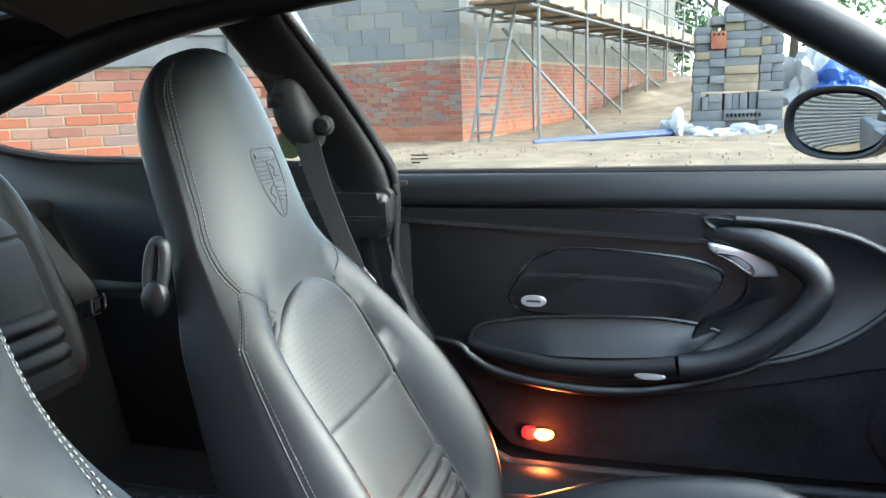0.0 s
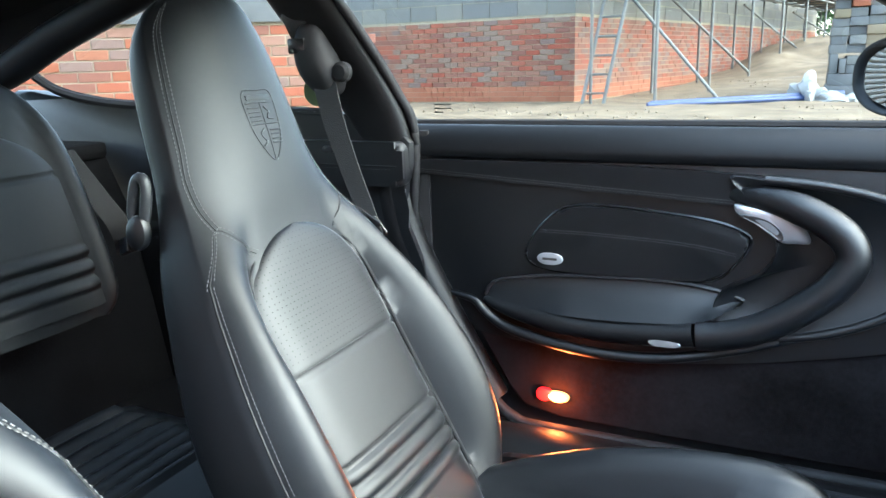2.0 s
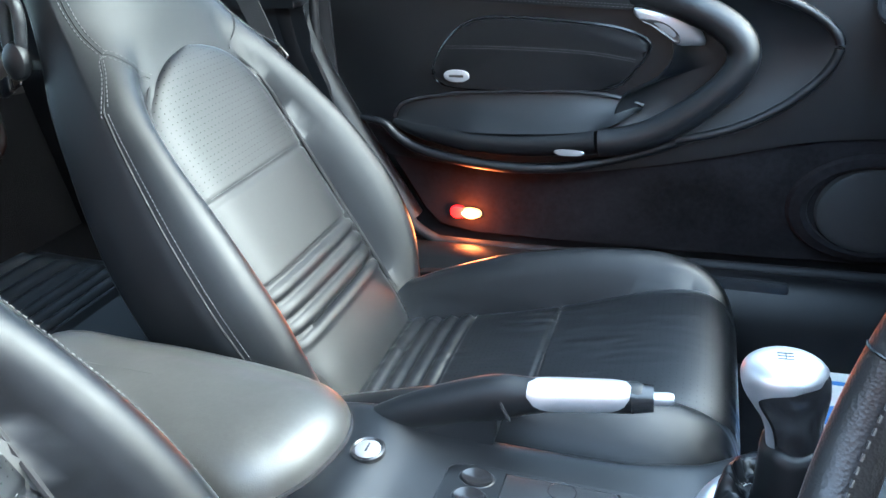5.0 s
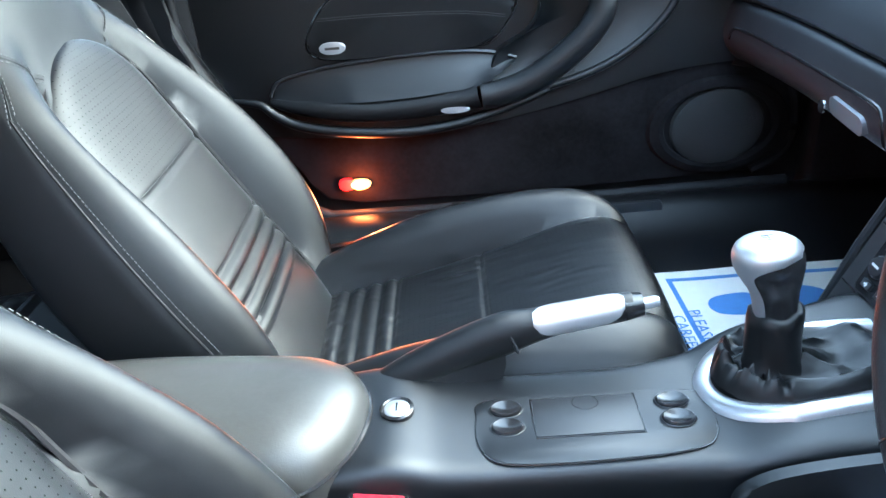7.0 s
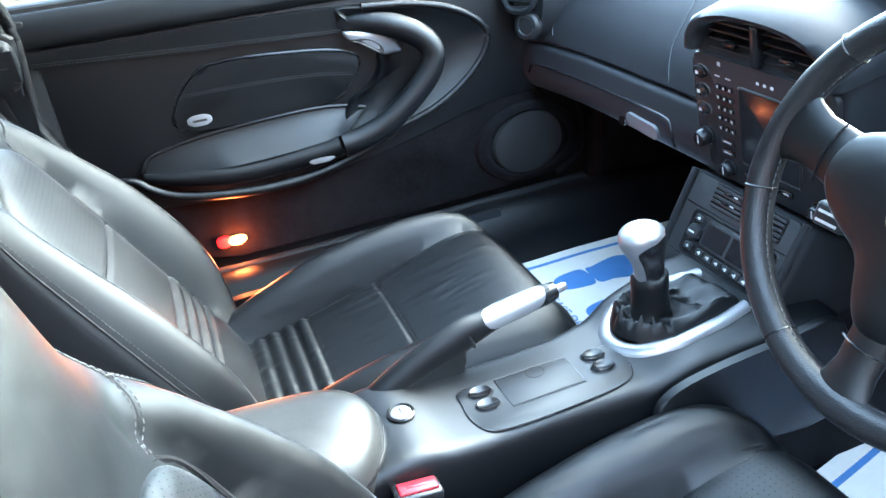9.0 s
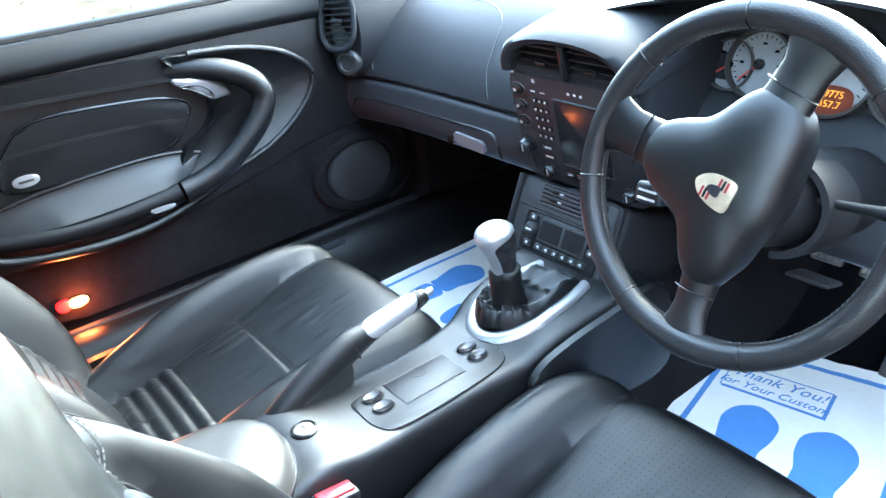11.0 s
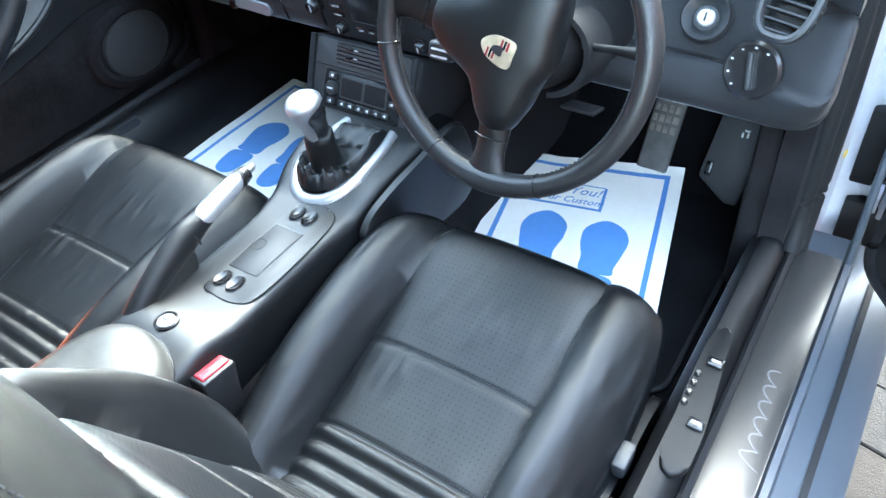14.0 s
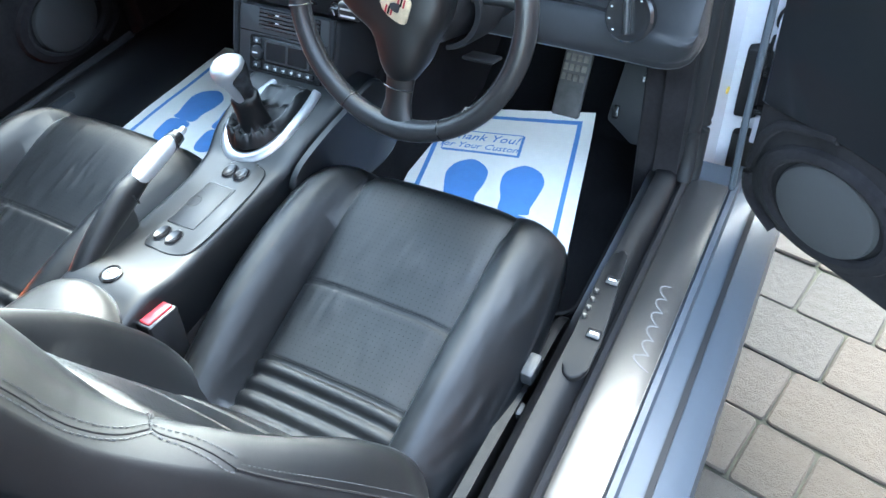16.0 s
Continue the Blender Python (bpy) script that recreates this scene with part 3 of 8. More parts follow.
def seat(cy, xs, out, label, rec=REC, dx=-0.275, hz=0.33):
    """A sports seat; cy its middle, xs the cross seam of its cushion, out +1 or -1 towards its door."""
    th = thing("sports_seat", label, "car seat", (xs, cy, 0.19), "front seats")
    hx = xs + dx
    a, nrm = Vector((-math.sin(rec), 0, math.cos(rec))), Vector((math.cos(rec), 0, math.sin(rec)))

    def at_back(h, s, n):
        return Vector((hx, cy, hz)) + a * h + nrm * n + Vector((0, s * out, 0))

    rows = table(BACK, 4)
    rings = []
    for h, w, n0, b, p, T in rows:
        k = crown(h)
        ring = [at_back(h, w * q, section(w * q, w, n0, T, k, 1) + bulge(w * q, w, p, b)) for q in ACROSS]
        nf, nr = section(w, w, n0, T, k, 1) + bulge(w, w, p, b), section(w, w, n0, T, k, -1)
        ring += [at_back(h, w + 0.006 * math.sin(math.pi * f) ** 0.6, nf + (nr - nf) * f) for f in FLANK]
        ring += [at_back(h, w * q, section(w * q, w, n0, T, k, -1)) for q in reversed(ACROSS)]
        ring += [at_back(h, -w - 0.006 * math.sin(math.pi * f) ** 0.6, nf + (nr - nf) * f) for f in reversed(FLANK)]
        rings.append(ring)
    backrest = add(th, "backrest", loft(rings), LEATHER, "smooth black leather shell with bolsters and fixed headrest", sharp=1.2)

    def front(h, s):
        """Offset of the shell's front at a height and side place."""
        hs = [r[0] for r in rows]
        w, n0, b, p, T = [float(np.interp(h, hs, [r[k] for r in rows])) for k in (1, 2, 3, 4, 5)]
        return section(s, w, n0, T, crown(h), 1) + bulge(s, w, p, b)

    # padded insert of the back, fluted low down, with an arched top
    bm = bmesh.new()
    uv = bm.loops.layers.uv.new("uv")
    N, M = 26, 120
    grid = []
    for j in range(M + 1):
        h = -0.052 + 0.540 * j / M
        half = 0.139 if h < 0.375 else 0.139 * math.sqrt(max(0.0004, 1 - ((h - 0.375) / 0.1135) ** 2))
        row = []
        for i in range(N + 1):
            u = -1 + 2 * i / N
            s = half * math.copysign(abs(u) ** 0.9, u)
            edge = 1 - max(abs(u), 0) ** 7
            top = 1 - max(0, (h - 0.440) / 0.048) ** 2.4
            n = front(h, 0) + 0.010 * edge * max(0, top) + 0.007 * (1 - u * u) - 0.004 - 0.006 * abs(u) ** 10
            if 0.052 < h < 0.158:
                n += 0.010 * abs(math.sin(math.pi * (h - 0.052) / 0.0265)) ** 0.5 - 0.007
            n -= 0.006 * math.exp(-((h - 0.292) / 0.0026) ** 2) + 0.006 * math.exp(-((h - 0.158) / 0.0026) ** 2)
            row.append((bm.verts.new(at_back(h, s, n)), (h, s)))
        grid.append(row)
    for j in range(M):
        for i in range(N):
            q = (grid[j][i], grid[j][i + 1], grid[j + 1][i + 1], grid[j + 1][i])
            f = bm.faces.new([c[0] for c in q])
            for lp, c in zip(f.loops, q):
                lp[uv].uv = c[1]
    add(th, "back_panel", bm, PERF_BACK, "padded leather insert, perforated above and fluted below", sharp=2.0)
    edge_line = []
    for h in np.linspace(0.004, 0.484, 60):
        edge_line.append((h, 0.1405 if h < 0.375 else 0.1405 * math.sqrt(max(0.0004, 1 - ((h - 0.375) / 0.1135) ** 2))))
    edge_line = [(h, -q) for h, q in edge_line] + [(h, q) for h, q in reversed(edge_line)]
    add(th, "insert_seam", tube([at_back(h, q, front(h, 0) - 0.0035) for h, q in edge_line], 0.0030, 6), RUBBER, "dark tucked seam round the insert")
    for h in (0.158, 0.292):
        add(th, "seam", stitches([at_back(h + 0.005, s, front(h, 0) + 0.010 * (1 - abs(s / 0.139) ** 7) + 0.007 * (1 - (s / 0.139) ** 2) - 0.0045) for s in np.linspace(-0.120, 0.120, 24)], 0.003, 0.002, 0.0005), DARK_THREAD)

    # yoke seams from the insert out over the shoulders, and seams up the sides of the headrest
    def on_shell(h, s, lift=0.0008):
        return at_back(h, s, front(h, s) + lift)

    def seam(pts, gap=0.0055):
        line = spline(pts, 8)
        P = [on_shell(h, s) for h, s in line]
        add(th, "seam_groove", tube([on_shell(h, s, 0.0001) for h, s in line], 0.0010, 6), RUBBER)
        for k in (-1, 1):
            add(th, "stitching", stitches([on_shell(h + k * gap * 0.5, s + k * gap * 0.8, 0.0011) for h, s in line], 0.0035, 0.0025, 0.0007), DARK_THREAD)

    for k in (-1, 1):
        seam([(0.466, k * 0.092), (0.490, k * 0.120), (0.510, k * 0.142), (0.486, k * 0.162), (0.462, k * 0.180), (0.446, k * 0.190)])
        seam([(0.510, k * 0.142), (0.54, k * 0.143), (0.58, k * 0.138), (0.62, k * 0.130), (0.67, k * 0.123), (0.72, k * 0.115), (0.76, k * 0.106), (0.79, k * 0.094), (0.815, k * 0.074)])
    # seam down each flank where the bolster turns into the side panel
    for k in (-1, 1):
        hh = [0.03 + 0.42 * t for t in np.linspace(0, 1, 26)]
        line = [(h, k * 0.988 * float(np.interp(h, [r[0] for r in rows], [r[1] for r in rows]))) for h in hh]
        add(th, "flank_seam", tube([on_shell(h, s, 0.0002) for h, s in line], 0.0016, 6), RUBBER)
        add(th, "stitching", stitches([at_back(h, s * 0.994, front(h, s * 0.985) + 0.0012) for h, s in line], 0.0035, 0.0025, 0.0005), DARK_THREAD)

    # embossed shield on the headrest
    if out > 0:
        sh = spline([(-0.030, 0.040), (0.0, 0.043), (0.030, 0.040), (0.031, 0.0), (0.022, -0.03), (0.0, -0.055), (-0.022, -0.03), (-0.031, 0.0)], 5, True)
        hc = 0.632
        add(th, "emboss_outline", tube([on_shell(hc + v, u, 0.0) for u, v in sh], 0.0012, 6, closed=True), LEATHER, "shield pressed into the leather")
        for u0, v0, u1, v1 in ((-0.031, -0.004, 0.031, -0.004), (0.0, 0.026, 0.0, -0.055), (-0.029, 0.026, 0.029, 0.026)):
            add(th, "emboss_line", tube([on_shell(hc + v0 + (v1 - v0) * t, u0 + (u1 - u0) * t, 0.0) for t in np.linspace(0, 1, 6)], 0.0011, 6), LEATHER)
        for q in ((-0.016, 0.010), (0.016, -0.022)):
            for k in range(4):
                add(th, "emboss_bar", tube([on_shell(hc + q[1] + 0.006 * (k - 1.5), q[0] + du, 0.0) for du in (-0.011, 0.0, 0.011)], 0.0012, 6), LEATHER)
        add(th, "emboss_horn", tube([on_shell(hc + v, u, 0.0) for u, v in spline([(0.006, 0.02), (0.014, 0.012), (0.008, 0.004), (0.02, 0.002)], 5)], 0.0013, 6), LEATHER)
        add(th, "emboss_horn", tube([on_shell(hc + v, u, 0.0) for u, v in spline([(-0.006, -0.01), (-0.016, -0.018), (-0.008, -0.028), (-0.016, -0.034)], 5)], 0.0013, 6), LEATHER)
        m = Matrix.Translation(on_shell(hc + 0.033, 0, 0.0004)) @ Matrix((Vector((0, -1, 0)), (a * 0.98 + nrm * 0.2).normalized(), (nrm * 0.98 - a * 0.2).normalized())).transposed().to_4x4()
        add(th, "emboss_bar", put(block((-0.025, -0.0035, -0.001), (0.025, 0.0035, 0.0006), 0.0004), m), LEATHER)

    # belt guide on the shoulder next to the tunnel
    g = at_back(0.588, -0.158, -0.058)
    mg = Matrix.Translation(g) @ Matrix((Vector((0.25, 0, 0.97)).normalized(), Vector((0.97, 0, -0.25)).normalized(), Vector((0, 1, 0)))).transposed().to_4x4()
    ringp = [mg @ Vector((x, y, -0.012 * out)) for x, y in oval(0.034, 0.011, 28, 0.8)]
    if out > 0:
        add(th, "belt_guide", tube(ringp, 0.0075, 10, up=(0, 1, 0), closed=True), PLASTIC, "black plastic belt guide loop")
    kn = [(0.018, -0.002), (0.0195, 0.004), (0.018, 0.010), (0.012, 0.014), (0.003, 0.015)]
    add(th, "release_lever", put(lathe(kn, 24), mg @ Matrix.Translation((-0.038, 0.006, -0.012 * out)) @ Matrix.Rotation(math.pi if out > 0 else 0, 4, "X") @ Matrix.Diagonal((1.25, 0.9, 1, 1))), TRIM,
        "rounded black backrest release lever")

    # cushion
    rings = []
    rows_c = table(CUSH, 4)
    for xl, zt, w, b, zb in rows_c:
        ring = []
        for q in ACROSS:
            ring.append((xs + xl, cy + w * q * out * (0.90 if q > 0.6 else 1.0 - 0.10 * max(0.0, q) / 0.6), zt - 0.030 * abs(q) ** 8 + bulge(w * q, w, insert_half(xl) - 0.003, b, 0.62)))
        y1, z1 = ring[-1][1], ring[-1][2]
        y0, z0 = ring[0][1], ring[0][2]
        ring += [(xs + xl, y1 + out * 0.007 * math.sin(math.pi * f) ** 0.6, z1 + (zb + 0.03 - z1) * f * 0.8) for f in FLANK]
        ring0 = [(xs + xl, y0 - out * 0.007 * math.sin(math.pi * f) ** 0.6, z0 + (zb + 0.03 - z0) * f * 0.8) for f in reversed(FLANK)]
        for q in reversed(ACROSS):
            ring.append((xs + xl, cy + w * (1 - 0.13 * abs(q) ** 2) * q * out * (0.90 if q > 0.6 else 1.0 - 0.10 * max(0.0, q) / 0.6), zb + 0.03 * abs(q) ** 5))
        ring += ring0
        rings.append(ring)
    add(th, "cushion", loft(rings), LEATHER_WORN, "creased black leather seat cushion with side bolsters", sharp=1.2)

    def top(xl):
        xx = [r[0] for r in rows_c]
        return float(np.interp(xl, xx, [r[1] for r in rows_c]))

    bm = bmesh.new()
    uv = bm.loops.layers.uv.new("uv")
    grid = []
    X0, X1 = -0.285, 0.252
    for j in range(M + 1):
        xl = X0 + (X1 - X0) * j / M
        half = insert_half(xl)
        row = []
        for i in range(N + 1):
            u = -1 + 2 * i / N
            s = half * math.copysign(abs(u) ** 0.9, u)
            z = top(xl) + 0.009 * (1 - abs(u) ** 8) - 0.004 + 0.008 * (1 - u * u) - 0.006 * abs(u) ** 10
            if -0.248 < xl < -0.138:
                z += 0.011 * abs(math.sin(math.pi * (xl + 0.138) / 0.0275)) ** 0.5 - 0.008
            z -= 0.006 * math.exp(-((xl + 0.138) / 0.0022) ** 2) + 0.006 * math.exp(-(xl / 0.0025) ** 2)
            row.append((bm.verts.new((xs + xl, cy + s * out, z)), (xl, s)))
        grid.append(row)
    for j in range(M):
        for i in range(N):
            q = (grid[j][i], grid[j][i + 1], grid[j + 1][i + 1], grid[j + 1][i])
            f = bm.faces.new([c[0] for c in q])
            for lp, c in zip(f.loops, q):
                lp[uv].uv = c[1]
    add(th, "seat_panel", bm, PERF, "perforated leather insert with a fluted rear", sharp=2.0)
    for k in (-1, 1):
        add(th, "insert_seam", tube([(xs + xl, cy + k * (insert_half(xl) + 0.0015), top(xl) - 0.002) for xl in np.linspace(-0.28, 0.235, 40)], 0.0040, 6), RUBBER, "dark tucked seam beside the insert")
    for xl in (-0.138, 0.0):
        add(th, "seam", stitches([(xs + xl + 0.005, cy + s, top(xl + 0.005) + 0.009 * (1 - abs(s / 0.153) ** 8) + 0.008 * (1 - (s / 0.153) ** 2) - 0.0042) for s in np.linspace(-insert_half(xl) + 0.02, insert_half(xl) - 0.02, 24)], 0.003, 0.002, 0.0005), DARK_THREAD)
    for k in (-1, 1):
        add(th, "side_piping", tube([(xs + r[0], cy + k * (r[2] * (0.90 if k == out else 1.0) - 0.004), (r[1] + r[4]) / 2 + 0.01) for r in rows_c[3:-2]], 0.0022, 8), PLASTIC)
    # seat base and side cover
    add(th, "seat_base", block((xs - 0.24, cy - 0.21, 0.19), (xs + 0.16, cy + 0.21, 0.25), 0.012), PLASTIC, "black plastic base and runners")
    cover = spline([(-0.30, 0.235), (-0.30, 0.30), (-0.2, 0.315), (0.0, 0.30), (0.12, 0.29), (0.16, 0.26), (0.1, 0.22), (-0.1, 0.212)], 5, True)
    add(th, "side_cover", put(slab(cover, 0.016, 0.004), basis((xs, cy + out * 0.246 + (0.0 if out < 0 else 0.0), 0), (1, 0, 0), (0, 0, 1)) if out < 0 else
                              Matrix.Translation((xs, cy + 0.246, 0)) @ Matrix(((1, 0, 0), (0, 0, 1), (0, 1, 0))).to_4x4()), SILL_TRIM, "black plastic side cover of the seat")
    for xx, zz, wx, wz in ((0.005, 0.395, 0.022, 0.013), (-0.045, 0.355, 0.012, 0.009)):
        add(th, "adjuster", block((xs + xx - wx, cy + out * 0.262 - 0.008, zz - 0.07 - wz), (xs + xx + wx, cy + out * 0.262 + 0.012, zz - 0.07 + wz), 0.005), PLASTIC, "seat adjuster knob")
    return th


seat(0.352, 0.112, 1, "black leather sports seat with fixed headrest, passenger side, empty")
seat(-0.355, 0.196, -1, "black leather sports seat with creased perforated cushion, driver side", radians(24.5), -0.240, 0.288)


def buckle(x, y, z, lean, label):
    th = thing("belt_buckle", label, "belt buckle", (x, y, z - 0.15), "belt buckles")
    m = Matrix.Translation((x, y, z)) @ Matrix.Rotation(radians(lean), 4, "Y")
    add(th, "housing", put(block((-0.029, -0.015, -0.105), (0.029, 0.015, 0.0), 0.004, 3), m), GLOSS, "black plastic housing")
    add(th, "button", put(block((-0.024, -0.0095, -0.004), (0.024, 0.0095, 0.0035), 0.0025, 3), m), RED, "red release button")
    add(th, "button_recess", put(block((-0.014, -0.0025, 0.0034), (0.014, 0.0025, 0.0042), 0.0003), m), RED)
    add(th, "stalk", put(block((-0.014, -0.005, -0.20), (0.014, 0.005, -0.11), 0.002), m), PLASTIC)
    return th


buckle(-0.006, -0.108, 0.424, 8, "black seat belt buckle with red button beside the tunnel")
buckle(-0.09, 0.105, 0.385, 6, "black seat belt buckle with red button, mostly hidden")

anchor = thing("belt_anchor", "black belt anchor with chrome bolt beside the passenger seat", "belt anchor", (-0.175, 0.56, 0.25))
add(anchor, "stalk", tube([(-0.175, 0.565, 0.22), (-0.172, 0.556, 0.29)], [0.010, 0.012], 10), RUBBER)
add(anchor, "housing", block((-0.192, 0.544, 0.285), (-0.154, 0.566, 0.325), 0.005, 3), RUBBER)
add(anchor, "bolt", put(lathe([(0.007, 0), (0.007, 0.003), (0.004, 0.005), (0.001, 0.005)], 14), Matrix.Translation((-0.168, 0.544, 0.300)) @ Matrix.Rotation(radians(90), 4, "X")), CHROME, "chrome bolt head")

# ---- rear seats and rear trim ----
def rear_seat(cy):
    th = thing("small_car_seat", "small black leather rear seat with fluted backrest", "car seat", (-0.72, cy, 0.3), "rear seats")
    rings = []
    for z, xf, w, b in table([(0.560, -0.835, 0.150, 0.015), (0.59, -0.842, 0.176, 0.025), (0.65, -0.855, 0.184, 0.025), (0.81, -0.905, 0.180, 0.022), (0.90, -0.935, 0.162, 0.015), (0.962, -0.965, 0.120, 0.0), (0.985, -0.988, 0.06, 0.0)], 4):
        ring = []
        for k in range(40):
            t = 2 * math.pi * k / 40
            c, s_ = math.cos(t), math.sin(t)
            s = w * math.copysign(abs(c) ** 0.55, c)
            ring.append((xf - 0.05 + 0.05 * math.copysign(abs(s_) ** 0.5, s_) + (bulge(s, w, 0.118, b) if s_ > 0 else 0), cy + s, z))
        rings.append(ring)
    add(th, "backrest", loft(rings), LEATHER, sharp=1.2)
    grid = []
    for j in range(81):
        z = 0.585 + 0.305 * j / 80
        half = 0.132 if z < 0.79 else 0.132 * math.sqrt(max(0.001, 1 - ((z - 0.79) / 0.101) ** 2))
        xf = float(np.interp(z, [0.40, 0.50, 0.65, 0.80, 0.88], [-0.77, -0.81, -0.855, -0.905, -0.935]))
        row = []
        for i in range(17):
            u = -1 + i / 8
            x = xf + 0.008 * (1 - abs(u) ** 10) + 0.004
            if 0.608 < z < 0.695:
                x += 0.011 * abs(math.sin(math.pi * (z - 0.608) / 0.029)) ** 0.6 - 0.007
            row.append((x - 0.006 * math.exp(-((z - 0.812) / 0.0025) ** 2), cy + half * u, z))
        grid.append(row)
    add(th, "back_panel", loft(grid, closed=False), LEATHER, sharp=2.0)
    rings = []
    for x, zt, w in table([(-0.82, 0.39, 0.16), (-0.7, 0.375, 0.18), (-0.55, 0.385, 0.18), (-0.43, 0.38, 0.17), (-0.40, 0.35, 0.14)], 30):
        rings.append([(x, cy + w * math.copysign(abs(math.cos(t)) ** 0.5, math.cos(t)), zt - 0.04 + 0.04 * math.copysign(abs(math.sin(t)) ** 0.5, math.sin(t))
                       + (0.010 * abs(math.sin(math.pi * (x + 0.8) / 0.036)) ** 0.6 if abs(math.cos(t)) < 0.5 and math.sin(t) > 0 and x < -0.56 else 0)) for t in [2 * math.pi * k / 40 for k in range(40)]])
    add(th, "cushion", loft(rings), LEATHER, sharp=1.2)


rear_seat(0.25)
rear_seat(-0.25)
structure("rear_floor", block((-1.05, -0.66, 0.19), (-0.42, 0.66, 0.315), 0.02), CARPET, "black carpet below the rear seats", "floor")
structure("rear_bulkhead", loft([[(x, -0.66, z), (x, 0.66, z), (x - 0.06, 0.66, z), (x - 0.06, -0.66, z)] for x, z in ((-0.95, 0.2), (-1.02, 0.6), (-1.12, 0.82))]), CARPET, "black carpeted rear bulkhead", "wall")
structure("parcel_shelf", block((-1.95, -0.66, 0.80), (-1.10, 0.66, 0.835), 0.01), CARPET, "black carpeted parcel shelf", "shelf")

# rear quarter trim beside the passenger seat: padded upper, carpeted lower
def quarter(sgn):
    up = spline([(-0.395, 0.875), (-0.80, 0.905), (-1.20, 0.925), (-1.45, 0.93), (-1.45, 0.70), (-1.0, 0.66), (-0.86, 0.655), (-0.60, 0.55), (-0.36, 0.50), (-0.345, 0.60), (-0.385, 0.72)], 4, True)
    m = face_in(0.72)
    if sgn > 0:
        structure("quarter_trim", put(slab(up, 0.04, 0.012), m), LEATHER, "smooth black leather rear quarter panel", "trim")
        structure("quarter_carpet", block((-1.45, 0.64, 0.19), (-0.47, 0.70, 0.64), 0.02), CARPET, "black carpeted lower rear side", "wall")
        # two-level arm shelf with a recess behind the belt
        structure("quarter_shelf", put(slab(rrect(-0.62, 0.765, -0.372, 0.846, 0.016), 0.030, 0.013, 5), face_in(0.69)), LEATHER, "padded leather ledge on the rear quarter", "trim")
        structure("quarter_joint", tube([(x, 0.6605, 0.803) for x in (-0.60, -0.50, -0.385)], 0.0016, 6), RUBBER, "dark seam across the quarter ledge", "seam")
        structure("quarter_stitching", stitches([(x, 0.6598, 0.797) for x in np.linspace(-0.59, -0.39, 30)], 0.004, 0.003, 0.0005), DARK_THREAD, "stitching along the quarter ledge", "stitching")
        structure("quarter_recess", put(slab(rrect(-0.54, 0.825, -0.49, 0.838, 0.006), 0.003, 0.001), face_in(0.6625)), GLOSS, "dark slot in the quarter trim", "trim")
    else:
        structure("quarter_trim", block((-1.45, -0.74, 0.30), (-0.60, -0.66, 0.90), 0.02), LEATHER, "black rear quarter panel", "trim")
    structure("quarter_outer", block((-2.0, sgn * 0.80 - 0.06, 0.15), (-0.42 if sgn > 0 else -0.62, sgn * 0.80 + 0.06, 0.885), 0.03), BODY, "grey painted rear wing", "body panel")


quarter(1)
quarter(-1)

# B pillar: leaning trimmed post between door glass and quarter glass
rings = []
for x0, x1, y, z in table([(-0.472, -0.368, 0.700, 0.835), (-0.510, -0.382, 0.692, 0.90), (-0.572, -0.434, 0.676, 1.00), (-0.650, -0.506, 0.652, 1.12), (-0.705, -0.562, 0.625, 1.21)], 4):
    xc, hw = (x0 + x1) / 2, (x1 - x0) / 2
    rings.append([(xc + hw * math.copysign(abs(math.cos(t)) ** 0.55, math.cos(t)), y + 0.012 + 0.034 * math.copysign(abs(math.sin(t)) ** 0.7, math.sin(t)), z) for t in [2 * math.pi * k / 32 for k in range(32)]])
structure("pillar_b", loft(rings), SILL_TRIM, "black trimmed pillar behind the door", "pillar", 1.2)
structure("pillar_seal", tube(spline([(-0.37, 0.715, 0.52), (-0.378, 0.71, 0.70), (-0.366, 0.700, 0.86), (-0.392, 0.690, 0.93), (-0.440, 0.672, 1.02), (-0.502, 0.650, 1.12), (-0.556, 0.630, 1.20)], 6), 0.009, 10), RUBBER, "black rubber door seal on the pillar", "seal")
structure("pillar_b", block((-0.66, -0.72, 0.30), (-0.58, -0.64, 1.16), 0.02), TRIM, "black trimmed pillar behind the driver's door", "pillar")
# quarter glass surround
for sgn_ in (1,):
    structure("quarter_frame", tube(spline([(-0.55, 0.69, 0.893), (-0.87, 0.69, 0.905), (-1.10, 0.685, 0.915), (-1.25, 0.672, 0.945), (-1.33, 0.655, 1.0)], 6), 0.011, 8), RUBBER, "black rubber rim of the quarter window", "window frame")
wq = tagged(part("window_quarter", loft([[(-0.42, 0.712, 0.87), (-0.56, 0.63, 1.19)], [(-1.4, 0.69, 0.90), (-1.4, 0.60, 1.1)]], closed=False), TINTED), "clear glass rear quarter window", "window", kind="structure")
wq.visible_shadow = False
sticker = thing("window_sticker", "round green and yellow sticker inside the quarter glass", "sticker", (-0.57, 0.70, 0.93))
ms = basis((-0.575, 0.702, 0.935), (-1, 0, 0), (0, 0, 1))
add(sticker, "disc", put(slab(oval(0.028, 0.028), 0.0008, 0), ms), material("sticker_yellow", (0.55, 0.6, 0.25), 0.5))
add(sticker, "ring", put(loft([[(r * math.cos(t), r * math.sin(t), 0.0014) for t in [2 * math.pi * k / 32 for k in range(32)]] for r in (0.019, 0.024)], caps=False), ms), material("sticker_green", (0.03, 0.16, 0.09), 0.5))
